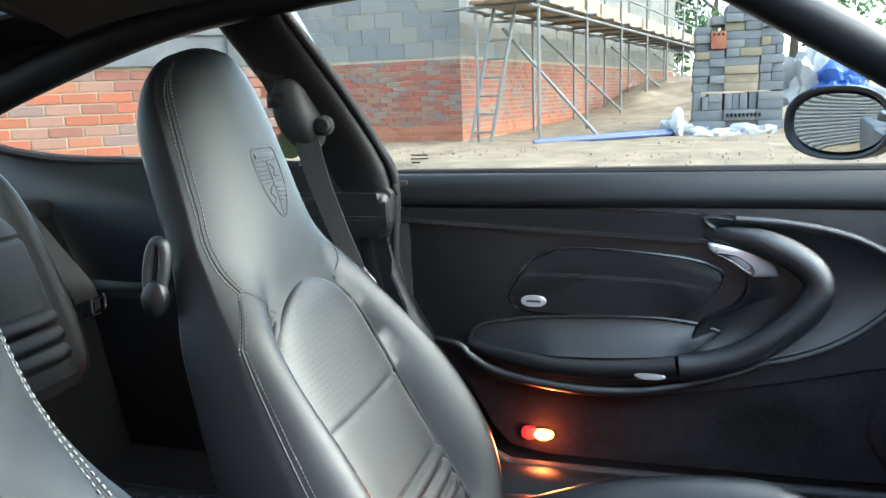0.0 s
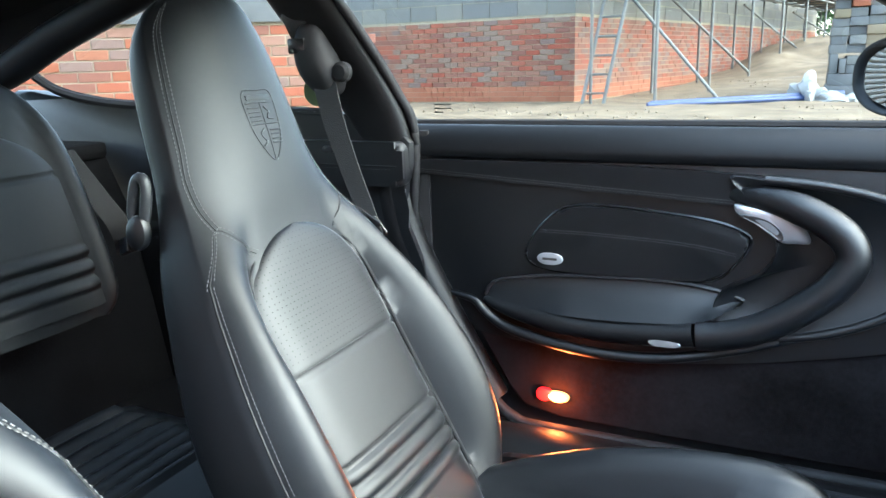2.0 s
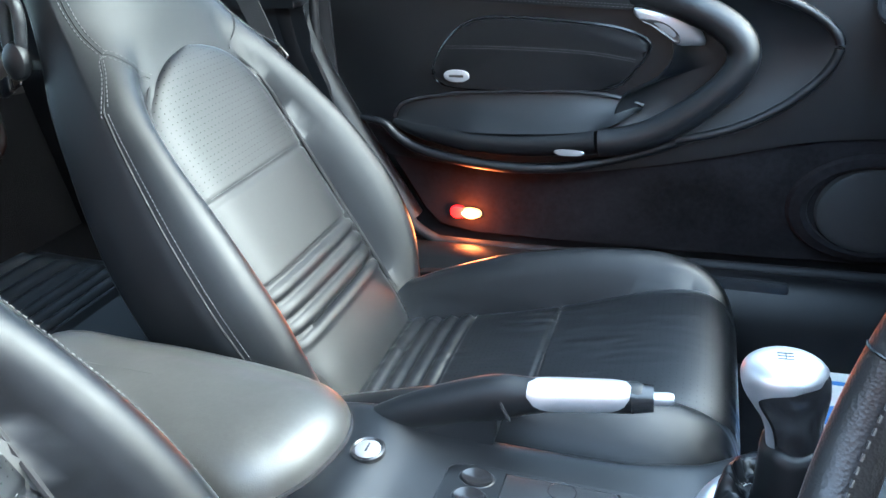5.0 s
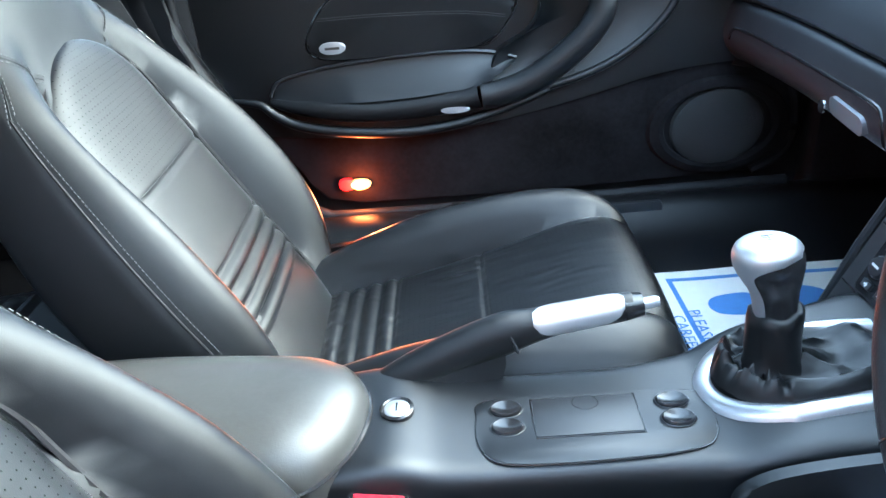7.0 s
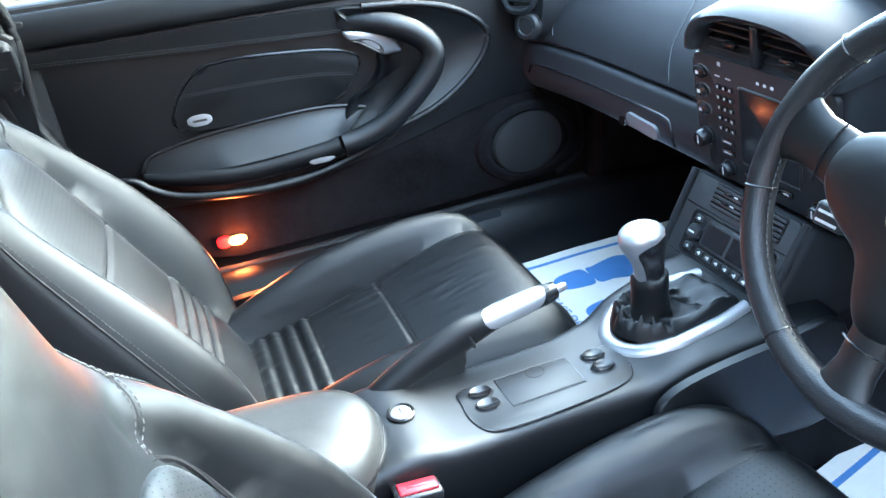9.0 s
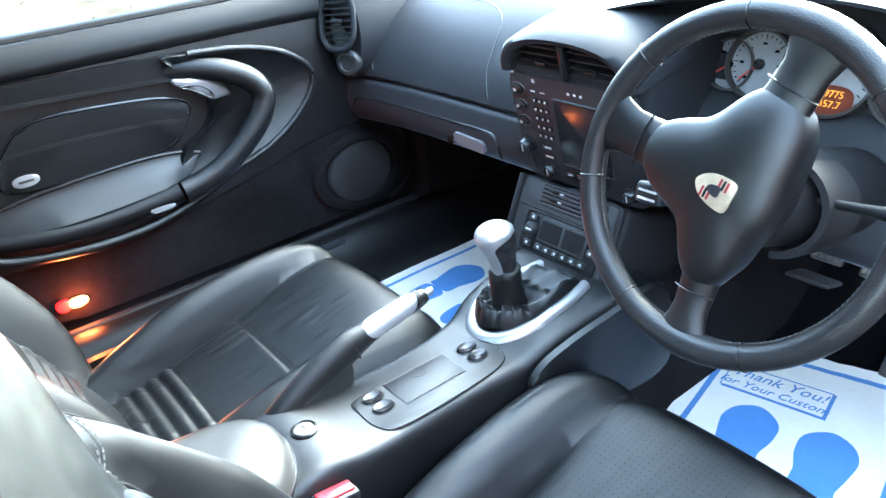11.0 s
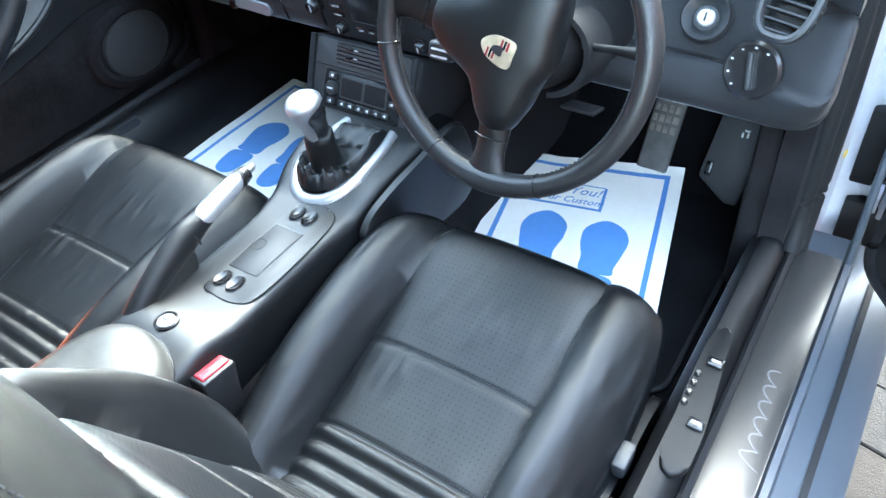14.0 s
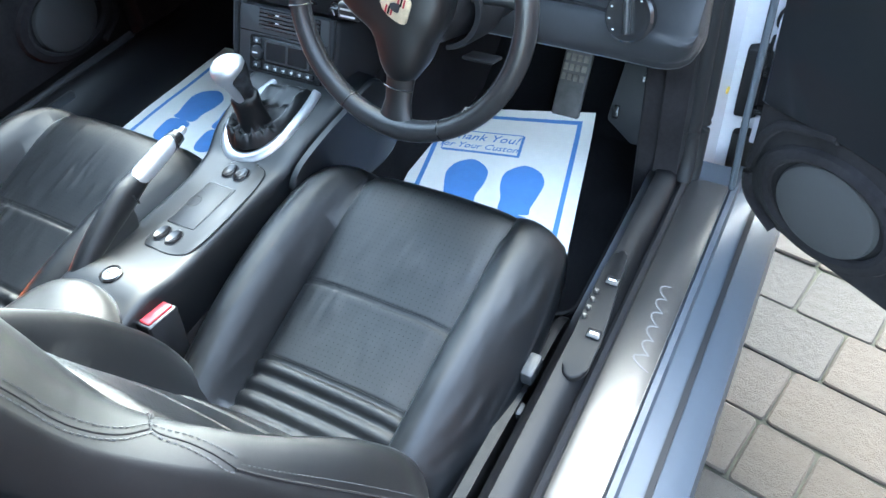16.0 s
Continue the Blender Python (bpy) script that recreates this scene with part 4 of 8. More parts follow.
for k in (-1, 0, 1):
    add(sticker, "bar", put(block((-0.012, k * 0.008 - 0.002, 0.0010), (0.012, k * 0.008 + 0.002, 0.0016), 0), ms), material("sticker_ink", (0.03, 0.12, 0.08), 0.5))

# front belt: upper guide on the pillar, webbing, sliding clip
belt = thing("seat_belt", "black seat belt hanging from the pillar guide", "seat belt", (-0.45, 0.62, 0.60))
gcv = table([(-0.545, 1.055, 0.012, 0.010), (-0.542, 1.046, 0.024, 0.022), (-0.536, 1.02, 0.034, 0.038), (-0.524, 0.985, 0.040, 0.048), (-0.514, 0.958, 0.037, 0.046), (-0.508, 0.938, 0.026, 0.034), (-0.505, 0.930, 0.012, 0.018)], 3)
add(belt, "guide_cover", loft([[(x + w * math.copysign(abs(math.cos(t)) ** 0.7, math.cos(t)), 0.655 - d * max(0, math.sin(t)) ** 0.7 + 0.012 * max(0, -math.sin(t)), z) for t in [2 * math.pi * k / 24 for k in range(24)]] for x, z, w, d in gcv], caps=True), RUBBER, "rounded black plastic height adjuster", sharp=1.2)
add(belt, "slide", put(slab(rrect(-0.022, -0.034, 0.022, 0.034, 0.005), 0.012, 0.003), face_in(0.655) @ Matrix.Translation((-0.566, 1.052, 0)) @ Matrix.Rotation(radians(28), 4, "Z")), GLOSS, "slider in the pillar trim")
add(belt, "slot", put(slab(rrect(-0.020, -0.013, 0.014, 0.013, 0.003), 0.003, 0.001), face_in(0.616) @ Matrix.Translation((-0.546, 1.016, 0))), GLOSS)
add(belt, "anchor_bolt", put(lathe([(0.012, 0), (0.016, 0.003), (0.016, 0.014), (0.011, 0.020), (0.002, 0.021)], 20), Matrix.Translation((-0.468, 0.640, 0.970)) @ Matrix.Diagonal((1.1, 1, 1.1, 1)) @ Matrix.Rotation(radians(90), 4, "X")), RUBBER)
add(belt, "anchor_arm", tube([(-0.50, 0.632, 0.955), (-0.468, 0.632, 0.970)], 0.011, 10), RUBBER)
web = spline([(-0.500, 0.618, 0.950), (-0.480, 0.612, 0.88), (-0.448, 0.605, 0.80), (-0.412, 0.598, 0.72), (-0.385, 0.595, 0.65)], 6)
nw = len(web)
add(belt, "webbing", loft([[(x - 0.022 + 0.006 * k / nw, y, z), (x + 0.022 - 0.010 * k / nw, y + 0.006, z + 0.004), (x + 0.022 - 0.010 * k / nw, y + 0.008, z + 0.004), (x - 0.022 + 0.006 * k / nw, y + 0.002, z)] for k, (x, y, z) in enumerate(web)]), WEBBING)
add(belt, "clip", put(block((-0.032, -0.006, -0.005), (0.032, 0.004, 0.005), 0.002), Matrix.Translation((-0.412, 0.592, 0.728)) @ Matrix.Rotation(radians(28), 4, "Y")), GLOSS, "plastic stop clip on the webbing")
add(belt, "tongue", put(tube([(x, 0, y) for x, y in rrect(-0.018, -0.007, 0.018, 0.007, 0.003)], 0.0024, 6, up=(0, 1, 0), closed=True), Matrix.Translation((-0.388, 0.592, 0.708)) @ Matrix.Rotation(radians(50), 4, "Y")), GLOSS)
rb = thing("rear_belt", "rear seat belt with metal tongue against the side trim", "seat belt", (-0.93, 0.55, 0.45))
web = spline([(-0.985, 0.455, 0.84), (-0.945, 0.480, 0.76), (-0.915, 0.505, 0.69), (-0.93, 0.53, 0.63)], 5)
add(rb, "webbing", loft([[(x - 0.01, y - 0.02, z), (x + 0.01, y + 0.02, z), (x + 0.008, y + 0.022, z), (x - 0.012, y - 0.018, z)] for x, y, z in web]), WEBBING)
mt = basis((-0.89, 0.50, 0.66), (0.55, -0.1, 0.25), (0, 0.3, 1))
add(rb, "tongue_grip", put(block((-0.035, -0.016, -0.006), (0.0, 0.016, 0.006), 0.004), mt), PLASTIC)
add(rb, "tongue", put(tube([(x, y, 0) for x, y in rrect(0.0, -0.012, 0.035, 0.012, 0.004)], 0.003, 6, closed=True), mt), CHROME, "metal tongue")

# ---- doors: drawn as the closed passenger door in (x, z), with depth along y ----
DOOR_OUT = [(-0.384, 0.862), (-0.383, 0.74), (-0.352, 0.635), (-0.315, 0.575), (-0.29, 0.54), (-0.25, 0.487), (-0.205, 0.385), (-0.17, 0.346), (-0.10, 0.333), (0.10, 0.336), (0.40, 0.338), (0.64, 0.342),
            (0.705, 0.372), (0.725, 0.45), (0.725, 0.60), (0.735, 0.862)]
SEAM_LOW = [(-0.30, 0.495), (-0.236, 0.484), (-0.16, 0.476), (-0.085, 0.471), (0.0, 0.468), (0.07, 0.470), (0.21, 0.492), (0.34, 0.520), (0.46, 0.549), (0.59, 0.561), (0.725, 0.555)]


def door(label, opened=False):
    hinge = Vector((0.735, 0.79, 0.30))
    th = thing("car_door", label, "car door", hinge, "car doors")

    def put_part(name, bm, mat, label="", under=None, sharp=0.65):
        return add(th, name, bm, mat, label, under, sharp)

    def plate(name, outline, y_back, thick, bevel, mat, label="", under=None, seg=3):
        return put_part(name, put(slab(outline, thick, bevel, seg), face_in(y_back)), mat, label, under)

    skin = [(-0.40, 0.87), (-0.40, 0.72), (-0.34, 0.56), (-0.22, 0.36), (-0.15, 0.30), (0.66, 0.30), (0.735, 0.38), (0.735, 0.87)]
    plate("outer_skin", skin, 0.86, 0.03, 0.008, BODY, "grey painted outer panel")
    plate("door_core", DOOR_OUT, 0.83, 0.085, 0.006, RUBBER, "dark inner frame")
    lower = [(x, z) for x, z in DOOR_OUT if z < 0.50] + [(0.725, 0.57)] + [(x, z + 0.01) for x, z in reversed(SEAM_LOW[:-1])]
    plate("carpet_panel", lower, 0.75, 0.018, 0.006, VELOUR, "charcoal carpet on the lower door")
    upper = [(-0.384, 0.82), (-0.383, 0.74), (-0.352, 0.635), (-0.315, 0.575)] + [(x, z) for x, z in spline(SEAM_LOW, 4)] + [(0.725, 0.70), (0.735, 0.82)]
    plate("door_panel", upper, 0.75, 0.024, 0.006, TRIM, "black moulded upper door panel")
    # belt roll
    roll = [(0.75, 0.868), (0.742, 0.872), (0.733, 0.868), (0.722, 0.852), (0.715, 0.832), (0.716, 0.818), (0.724, 0.8125), (0.75, 0.8125)]
    put_part("belt_roll", loft([[(x, y, z - max(0, (x - 0.25)) ** 2 * 0.05 * (z < 0.84)) for y, z in roll] for x in np.linspace(-0.384, 0.735, 12)]), LEATHER, "padded black roll under the window", sharp=1.0)
    # stitched band running forward and sweeping round the handle
    band_top = [(-0.383, 0.811), (-0.136, 0.811), (0.05, 0.8075), (0.141, 0.8045), (0.24, 0.799)]
    band_low = [(0.19, 0.752), (0.058, 0.760), (-0.133, 0.771), (-0.378, 0.786)]
    plate("stitched_band", spline(band_top, 4) + spline(band_low, 4), 0.732, 0.018, 0.005, LEATHER, "stitched leather band")
    put_part("band_stitching", stitches([(x, 0.7132, z + 0.008) for x, z in spline(band_low, 8)], 0.003, 0.002, 0.0005), THREAD)
    put_part("band_stitching", stitches([(x, 0.7132, z + 0.004) for x, z in spline(band_low, 8)], 0.004, 0.003, 0.0005), DARK_THREAD)
    # sweeping scallop in front of the grab handle
    sw = spline([(0.17, 0.7985), (0.225, 0.797), (0.303, 0.790), (0.379, 0.774), (0.43, 0.752), (0.465, 0.725), (0.476, 0.70), (0.462, 0.662), (0.42, 0.618), (0.366, 0.583), (0.31, 0.561), (0.258, 0.549),
                 (0.20, 0.545), (0.155, 0.558), (0.168, 0.615), (0.222, 0.648), (0.243, 0.69), (0.222, 0.745)], 4, True)
    dish = []
    for f, y in ((1.0, 0.735), (1.0, 0.706), (0.985, 0.7025), (0.96, 0.7035), (0.90, 0.7080), (0.80, 0.7145), (0.66, 0.7205), (0.48, 0.7240), (0.25, 0.7250), (0.04, 0.7252)):
        dish.append([(0.315 + (x - 0.315) * f, y, 0.675 + (z - 0.675) * f) for x, z in sw])
    put_part("scallop", loft(dish), TRIM, "smooth black scallop round the door handle", sharp=1.0)
    put_part("scallop_rim", tube([(x, 0.7055, z) for x, z in spline([(0.22, 0.797), (0.303, 0.790), (0.379, 0.774), (0.43, 0.752), (0.465, 0.725), (0.476, 0.70), (0.462, 0.662), (0.42, 0.618), (0.366, 0.583), (0.31, 0.561), (0.258, 0.549)], 6)], 0.0075, 10), TRIM)
    # airbag pouch
    pouch = spline([(-0.157, 0.660), (-0.135, 0.697), (-0.094, 0.731), (-0.035, 0.739), (0.059, 0.734), (0.148, 0.724), (0.196, 0.708), (0.203, 0.690), (0.187, 0.664), (0.152, 0.630), (0.064, 0.624), (-0.083, 0.621), (-0.141, 0.627), (-0.159, 0.642)], 4, True)
    plate("pouch_rim", [((x - 0.02) * 1.035 + 0.02, (z - 0.68) * 1.07 + 0.68) for x, z in pouch], 0.735, 0.0105, 0.004, PLASTIC)
    plate("airbag_cover", pouch, 0.735, 0.020, 0.006, LEATHER, "leather-covered airbag lid with double stitching", seg=4)
    put_part("pouch_gap", tube([(x, 0.7235, z) for x, z in [((x - 0.02) * 1.012 + 0.02, (z - 0.68) * 1.03 + 0.68) for x, z in pouch]], 0.0032, 6, closed=True), GLOSS)
    for dz in (0.0, 0.004):
        put_part("cover_stitching", stitches([(x, 0.7143, z + dz) for x, z in spline([(-0.135, 0.690), (-0.033, 0.690), (0.107, 0.684), (0.188, 0.672)], 8)], 0.003, 0.0012, 0.0004), DARK_THREAD)
    plate("airbag_badge", oval(0.023, 0.0105, 24, 0.85, -0.116, 0.643), 0.7152, 0.004, 0.0015, SILVER, "small oval silver badge")
    put_part("badge_mark", put(block((-0.013, -0.0022, 0), (0.013, 0.0022, 0.0004), 0), face_in(0.7111) @ Matrix.Translation((-0.116, 0.643, 0))), SILVER_PAINT)
    # storage lid: leaning cover above a crease, with a rounded roll below that runs on into the grab handle
    edge = spline([(-0.240, 0.562), (-0.217, 0.590), (-0.13, 0.607), (-0.028, 0.615), (0.086, 0.618), (0.158, 0.612), (0.203, 0.599)], 8)
    crease = spline([(-0.238, 0.558), (-0.172, 0.556), (-0.094, 0.553), (-0.001, 0.554), (0.086, 0.560), (0.138, 0.568), (0.200, 0.596)], 8)
    rings = []
    for f in np.linspace(0, 1, 9):
        row = []
        for (xa, za), (xb, zb) in zip(edge, crease):
            g = max(0.0, min(1.0, (xb + 0.24) / 0.16)) * max(0.0, min(1.0, (0.205 - xb) / 0.05))
            row.append((xa + (xb - xa) * f, 0.719 - (0.006 + 0.034 * g) * f ** 1.6, za + (zb - za) * f))
        rings.append(row)
    put_part("storage_lid", loft(rings, closed=False), TRIM, "black lid of the door bin", sharp=1.5)
    put_part("lid_rim", tube([(x, 0.7145, z - 0.001) for x, z in crease if x > 0.135], 0.0022, 8), LEATHER)
    put_part("lid_gap", tube([(x, 0.7185, z + 0.002) for x, z in edge], 0.0045, 8), GLOSS)
    roll_line = spline([(-0.242, 0.716, 0.556), (-0.20, 0.708, 0.546), (-0.15, 0.702, 0.540), (-0.094, 0.698, 0.535), (-0.02, 0.695, 0.532), (0.05, 0.692, 0.536), (0.10, 0.689, 0.541), (0.134, 0.686, 0.547)], 5)
    put_part("bin_roll", tube(roll_line, [0.004 + 0.0175 * min(1, k / 14) ** 0.7 for k in range(len(roll_line))], 16, 1.0, up=(0, 1, 0)), LEATHER, "rounded front of the door bin", sharp=1.2)
    plate("bin_badge", oval(0.026, 0.0055, 24, 0.8, 0.090, 0.5295), 0.6735, 0.005, 0.002, SILVER, "slim oval silver latch")
    # lower lip of the bin
    lip = spline([(-0.32, 0.562), (-0.26, 0.555), (-0.235, 0.535), (-0.19, 0.512), (-0.10, 0.497), (0.0, 0.491), (0.10, 0.499), (0.20, 0.523), (0.27, 0.546), (0.34, 0.570)], 5)
    put_part("bin_lip", tube([(x, 0.716 - 0.03 * math.sin(min(1, max(0, (x + 0.32) / 0.62)) * math.pi), z) for x, z in lip], [0.003 + 0.0070 * math.sin(math.pi * min(1, (k + 1) / len(lip))) ** 0.5 for k in range(len(lip))], 12, 1.0, up=(0, 1, 0)), TRIM, sharp=1.2)
    # grab handle sweeping from the release down into the armrest
    grab = spline([(0.165, 0.727, 0.769), (0.205, 0.712, 0.770), (0.255, 0.697, 0.762), (0.303, 0.688, 0.743), (0.336, 0.681, 0.717), (0.345, 0.677, 0.686), (0.325, 0.674, 0.648), (0.280, 0.674, 0.606), (0.225, 0.676, 0.570), (0.175, 0.678, 0.552), (0.139, 0.68, 0.546)], 6)
    rad = [0.010 + 0.014 * min(1, k / 14) ** 0.9 for k in range(len(grab))]
    put_part("grab_handle", tube(grab, rad, 16, 0.85, up=(0, 1, 0)), TRIM, "curved black leather grab handle", sharp=1.2)
    # silver release lever with finger scoop
    hl = spline([(0.180, 0.757), (0.200, 0.7555), (0.223, 0.752), (0.256, 0.743), (0.278, 0.727), (0.2895, 0.704), (0.270, 0.7015), (0.250, 0.702), (0.227, 0.717), (0.201, 0.735), (0.183, 0.745)], 5, True)
    hx_, hz_ = 0.246, 0.727
    lev = put_part("release_lever", put(loft([[(hx_ + (x - hx_) * f, hz_ + (z - hz_) * f, d) for x, z in hl] for f, d in ((1.0, 0.0), (1.0, 0.010), (0.975, 0.0135), (0.92, 0.0150), (0.7, 0.0165), (0.4, 0.0172), (0.04, 0.0174))]), face_in(0.716)), SILVER, "satin silver door release", sharp=1.2)
    # shallow scoop in darker silver; the hollow's shade is in that colour
    scoop = spline([(0.189, 0.7415), (0.208, 0.7415), (0.230, 0.735), (0.247, 0.722), (0.252, 0.710), (0.246, 0.7065), (0.227, 0.719), (0.207, 0.732)], 5, True)
    sx_, sz_ = 0.228, 0.725
    put_part("finger_scoop", put(loft([[(sx_ + (x - sx_) * f, sz_ + (z - sz_) * f, d) for x, z in scoop] for f, d in ((1.03, 0.0150), (1.0, 0.0178), (0.93, 0.0182), (0.86, 0.0176), (0.6, 0.0166), (0.05, 0.0164))]), face_in(0.716)), SILVER_PAINT, "finger hollow with its shade painted as darker silver", under=lev, sharp=1.2)
    # speaker
    put_part("speaker_surround", put(loft([[(0.572 + r * 1.12 * math.cos(t), 0.440 + r * 0.80 * math.sin(t) , h) for t in [2 * math.pi * k / 40 for k in range(40)]] for r, h in ((0.118, 0), (0.113, 0.010), (0.098, 0.014), (0.090, 0.010), (0.088, 0.004))], caps=False), face_in(0.7325)), VELOUR, "raised oval speaker surround")
    put_part("speaker_grille", put(loft([[(0.572 + r * math.cos(t), 0.438 + r * 0.86 * math.sin(t), h) for t in [2 * math.pi * k / 40 for k in range(40)]] for r, h in ((0.088, 0), (0.084, 0.010), (0.074, 0.014), (0.04, 0.0155), (0.01, 0.016))]), face_in(0.733)),
             material("speaker_cloth", (0.02, 0.02, 0.021), 0.85, var=0.2, grain=1.0, grain_scale=1500), "round black speaker grille")
    put_part("panel_edge", tube([(x, 0.731, z) for x, z in spline([(0.59, 0.561), (0.684, 0.531), (0.715, 0.46), (0.708, 0.385), (0.645, 0.343)], 6)], 0.009, 8), VELOUR)
    if opened:
        put_part("edge_strip", tube(spline([(0.744, 0.738, 0.36), (0.748, 0.735, 0.50), (0.750, 0.735, 0.70), (0.752, 0.735, 0.86)], 5), 0.006, 8), BODY, "painted leading edge")
    # kick lamp
    if not opened:
        plate("lamp_red", oval(0.015, 0.0125, 20, 0.8, -0.130, 0.3780), 0.733, 0.009, 0.003, emitter("lamp_red_glass", (1.0, 0.010, 0.015), 0.075), "lit red door lamp")
        plate("lamp_bulb", oval(0.012, 0.0055, 16, 0.9, -0.108, 0.377), 0.7255, 0.002, 0.0008, emitter("lamp_bulb", (1.0, 0.42, 0.12), 14.0), "glowing bulb")
        plate("lamp_clear", oval(0.021, 0.0105, 20, 0.9, -0.104, 0.3765), 0.733, 0.008, 0.003, emitter("lamp_amber_glass", (1.0, 0.36, 0.10), 0.16), "lit amber door lamp")
    else:
        plate("lamp_clear", oval(0.026, 0.0125, 20, 0.85, -0.104, 0.376), 0.733, 0.008, 0.003, RED)
    return th


passenger_door = door("closed black-trimmed passenger door with lit courtesy lamp")
driver_door = door("open driver's door with carpeted lower panel and speaker", True)
driver_door.matrix_world = Matrix.Translation((0.722, -0.815, 0.285)) @ Matrix.Rotation(radians(60), 4, "Z") @ Matrix.Diagonal((1, -1, 1, 1))

# passenger window glass and its sealing strip
structure("window_seal", tube([(-0.385, 0.752, 0.872), (0.2, 0.752, 0.874), (0.735, 0.752, 0.874)], 0.008, 8), RUBBER, "black rubber strip at the foot of the window", "seal")
wg = tagged(part("window_door", loft([[(-0.39, 0.762, 0.86), (-0.53, 0.655, 1.19)], [(0.1, 0.765, 0.86), (0.1, 0.655, 1.20)], [(0.735, 0.77, 0.86), (0.735, 0.735, 0.90)]], closed=False), TINTED), "clear passenger door window", "window", kind="structure")
wg.visible_shadow = False
BOARD_MARK = material("etched_marking", (0.085, 0.075, 0.055), 0.8)
for k in range(3):
    structure("glass_marking", block((-0.352 + 0.0 * k, 0.7555, 0.905 - 0.007 * k), (-0.322 + (0.004 if k != 2 else -0.012), 0.756, 0.9075 - 0.007 * k), 0), BOARD_MARK, "small printed marking on the window glass", "marking")

# wing mirror outside the passenger window
wm = thing("wing_mirror", "grey wing mirror with oval glass outside the window", "wing mirror", (0.50, 1.0, 0.86))
mm = basis((0.425, 1.01, 0.935), (0.61, -0.792, 0), (0, 0, 1))
add(wm, "housing", put(loft([[(x * f - 0.01 * d, y * f, -0.09 * d) for x, y in oval(0.122, 0.070, 36, 0.82)] for f, d in ((0.97, -0.08), (1.0, 0.0), (1.0, 0.2), (0.93, 0.5), (0.75, 0.85), (0.4, 1.05), (0.1, 1.1))], caps=False), mm), BODY, "grey painted housing", sharp=1.2)
mirror_glass = material("mirror_silver", (0.85, 0.87, 0.88), 0.02, metal=1.0, var=0.0, rough_var=0.0)
add(wm, "glass", put(loft([[(x * f, y * f, 0.0075 - ((x * f) ** 2 + (y * f) ** 2) / 2.6) for x, y in oval(0.106, 0.055, 36, 0.90)] for f in (1.0, 0.85, 0.7, 0.55, 0.4, 0.25, 0.1, 0.01)]), mm), mirror_glass, "mirror glass")
add(wm, "glass_rim", put(loft([[(x * f, y * f, d) for x, y in oval(0.122, 0.070, 36, 0.84)] for f, d in ((1.005, 0.004), (1.0, 0.012), (0.95, 0.013), (0.88, 0.007), (0.84, 0.000))], caps=False), mm), PLASTIC, "dark rim round the mirror glass", sharp=1.2)
add(wm, "stalk", tube([(0.53, 1.00, 0.90), (0.58, 0.95, 0.885), (0.64, 0.88, 0.88), (0.68, 0.80, 0.875)], [0.045, 0.04, 0.035, 0.035], 12, 0.6), PLASTIC)

# ---- centre console ----
con = thing("centre_console", "black leather-grained centre console with switch panel", "console", (0.2, 0.0, 0.30))
rows = table([(-0.07, 0.075, -0.095, 0.440), (0.0, 0.070, -0.095, 0.452), (0.05, 0.066, -0.094, 0.440), (0.10, 0.063, -0.093, 0.435), (0.14, 0.062, -0.092, 0.4345), (0.24, 0.064, -0.093, 0.4345), (0.30, 0.076, -0.096, 0.4348), (0.33, 0.086, -0.098, 0.4355), (0.38, 0.104, -0.102, 0.450), (0.46, 0.124, -0.105, 0.458), (0.53, 0.140, -0.11, 0.462), (0.62, 0.15, -0.115, 0.45)], 4)
rings = []
for x, yl, yr, zt in rows:
    c, w, h = (yl + yr) / 2, (yl - yr) / 2, zt - 0.22
    ring = []
    for k in range(40):
        t = 2 * math.pi * k / 40
        cs, sn = math.cos(t), math.sin(t)
        y, z = math.copysign(abs(cs) ** 0.2, cs), math.copysign(abs(sn) ** 0.2, sn)
        ring.append((x, c + w * y * (1 + 0.10 * (1 - z) / 2), 0.22 + h / 2 + h / 2 * z))
    rings.append(ring)
add(con, "body", loft(rings), TRIM, sharp=1.0)
panel = spline([(0.10, 0.008), (0.20, 0.010), (0.308, 0.006), (0.321, -0.02), (0.318, -0.055), (0.292, -0.076), (0.20, -0.083), (0.115, -0.080), (0.091, -0.058), (0.089, -0.02)], 5, True)


def top_z(x):
    return float(np.interp(x, [r[0] for r in rows], [r[3] for r in rows]))


def deck(outline, lift, thick, bevel=0.001):
    """A thin plate that follows the console's top."""
    bm = slab(outline, thick, bevel)
    for v in bm.verts:
        v.co.z += top_z(v.co.x) + lift
    return bm


add(con, "switch_panel", deck(panel, -0.001, 0.003, 0.0015), TRIM, "rounded switch panel")
pb = add(con, "panel_gap", tube([(x, y, top_z(x) + 0.0004) for x, y in panel], 0.0013, 6, closed=True), GLOSS)
add(con, "tray_lid", deck(rrect(0.146, -0.050, 0.250, 0.004, 0.002), 0.0005, 0.0035, 0.001), PLASTIC, "flat square ashtray lid")
add(con, "tray_gap", tube([(x, y, top_z(x) + 0.0022) for x, y in ((0.146, -0.051), (0.198, -0.051), (0.251, -0.051), (0.251, 0.005), (0.198, 0.005), (0.145, 0.005), (0.145, -0.03))], 0.0012, 6, closed=True), GLOSS)
add(con, "lid_mark", tube([(0.2 + 0.013 * math.cos(t), -0.005 + 0.011 * math.sin(t), top_z(0.2) + 0.0042) for t in [2 * math.pi * k / 24 for k in range(24)]], 0.0004, 4, closed=True), GLOSS)
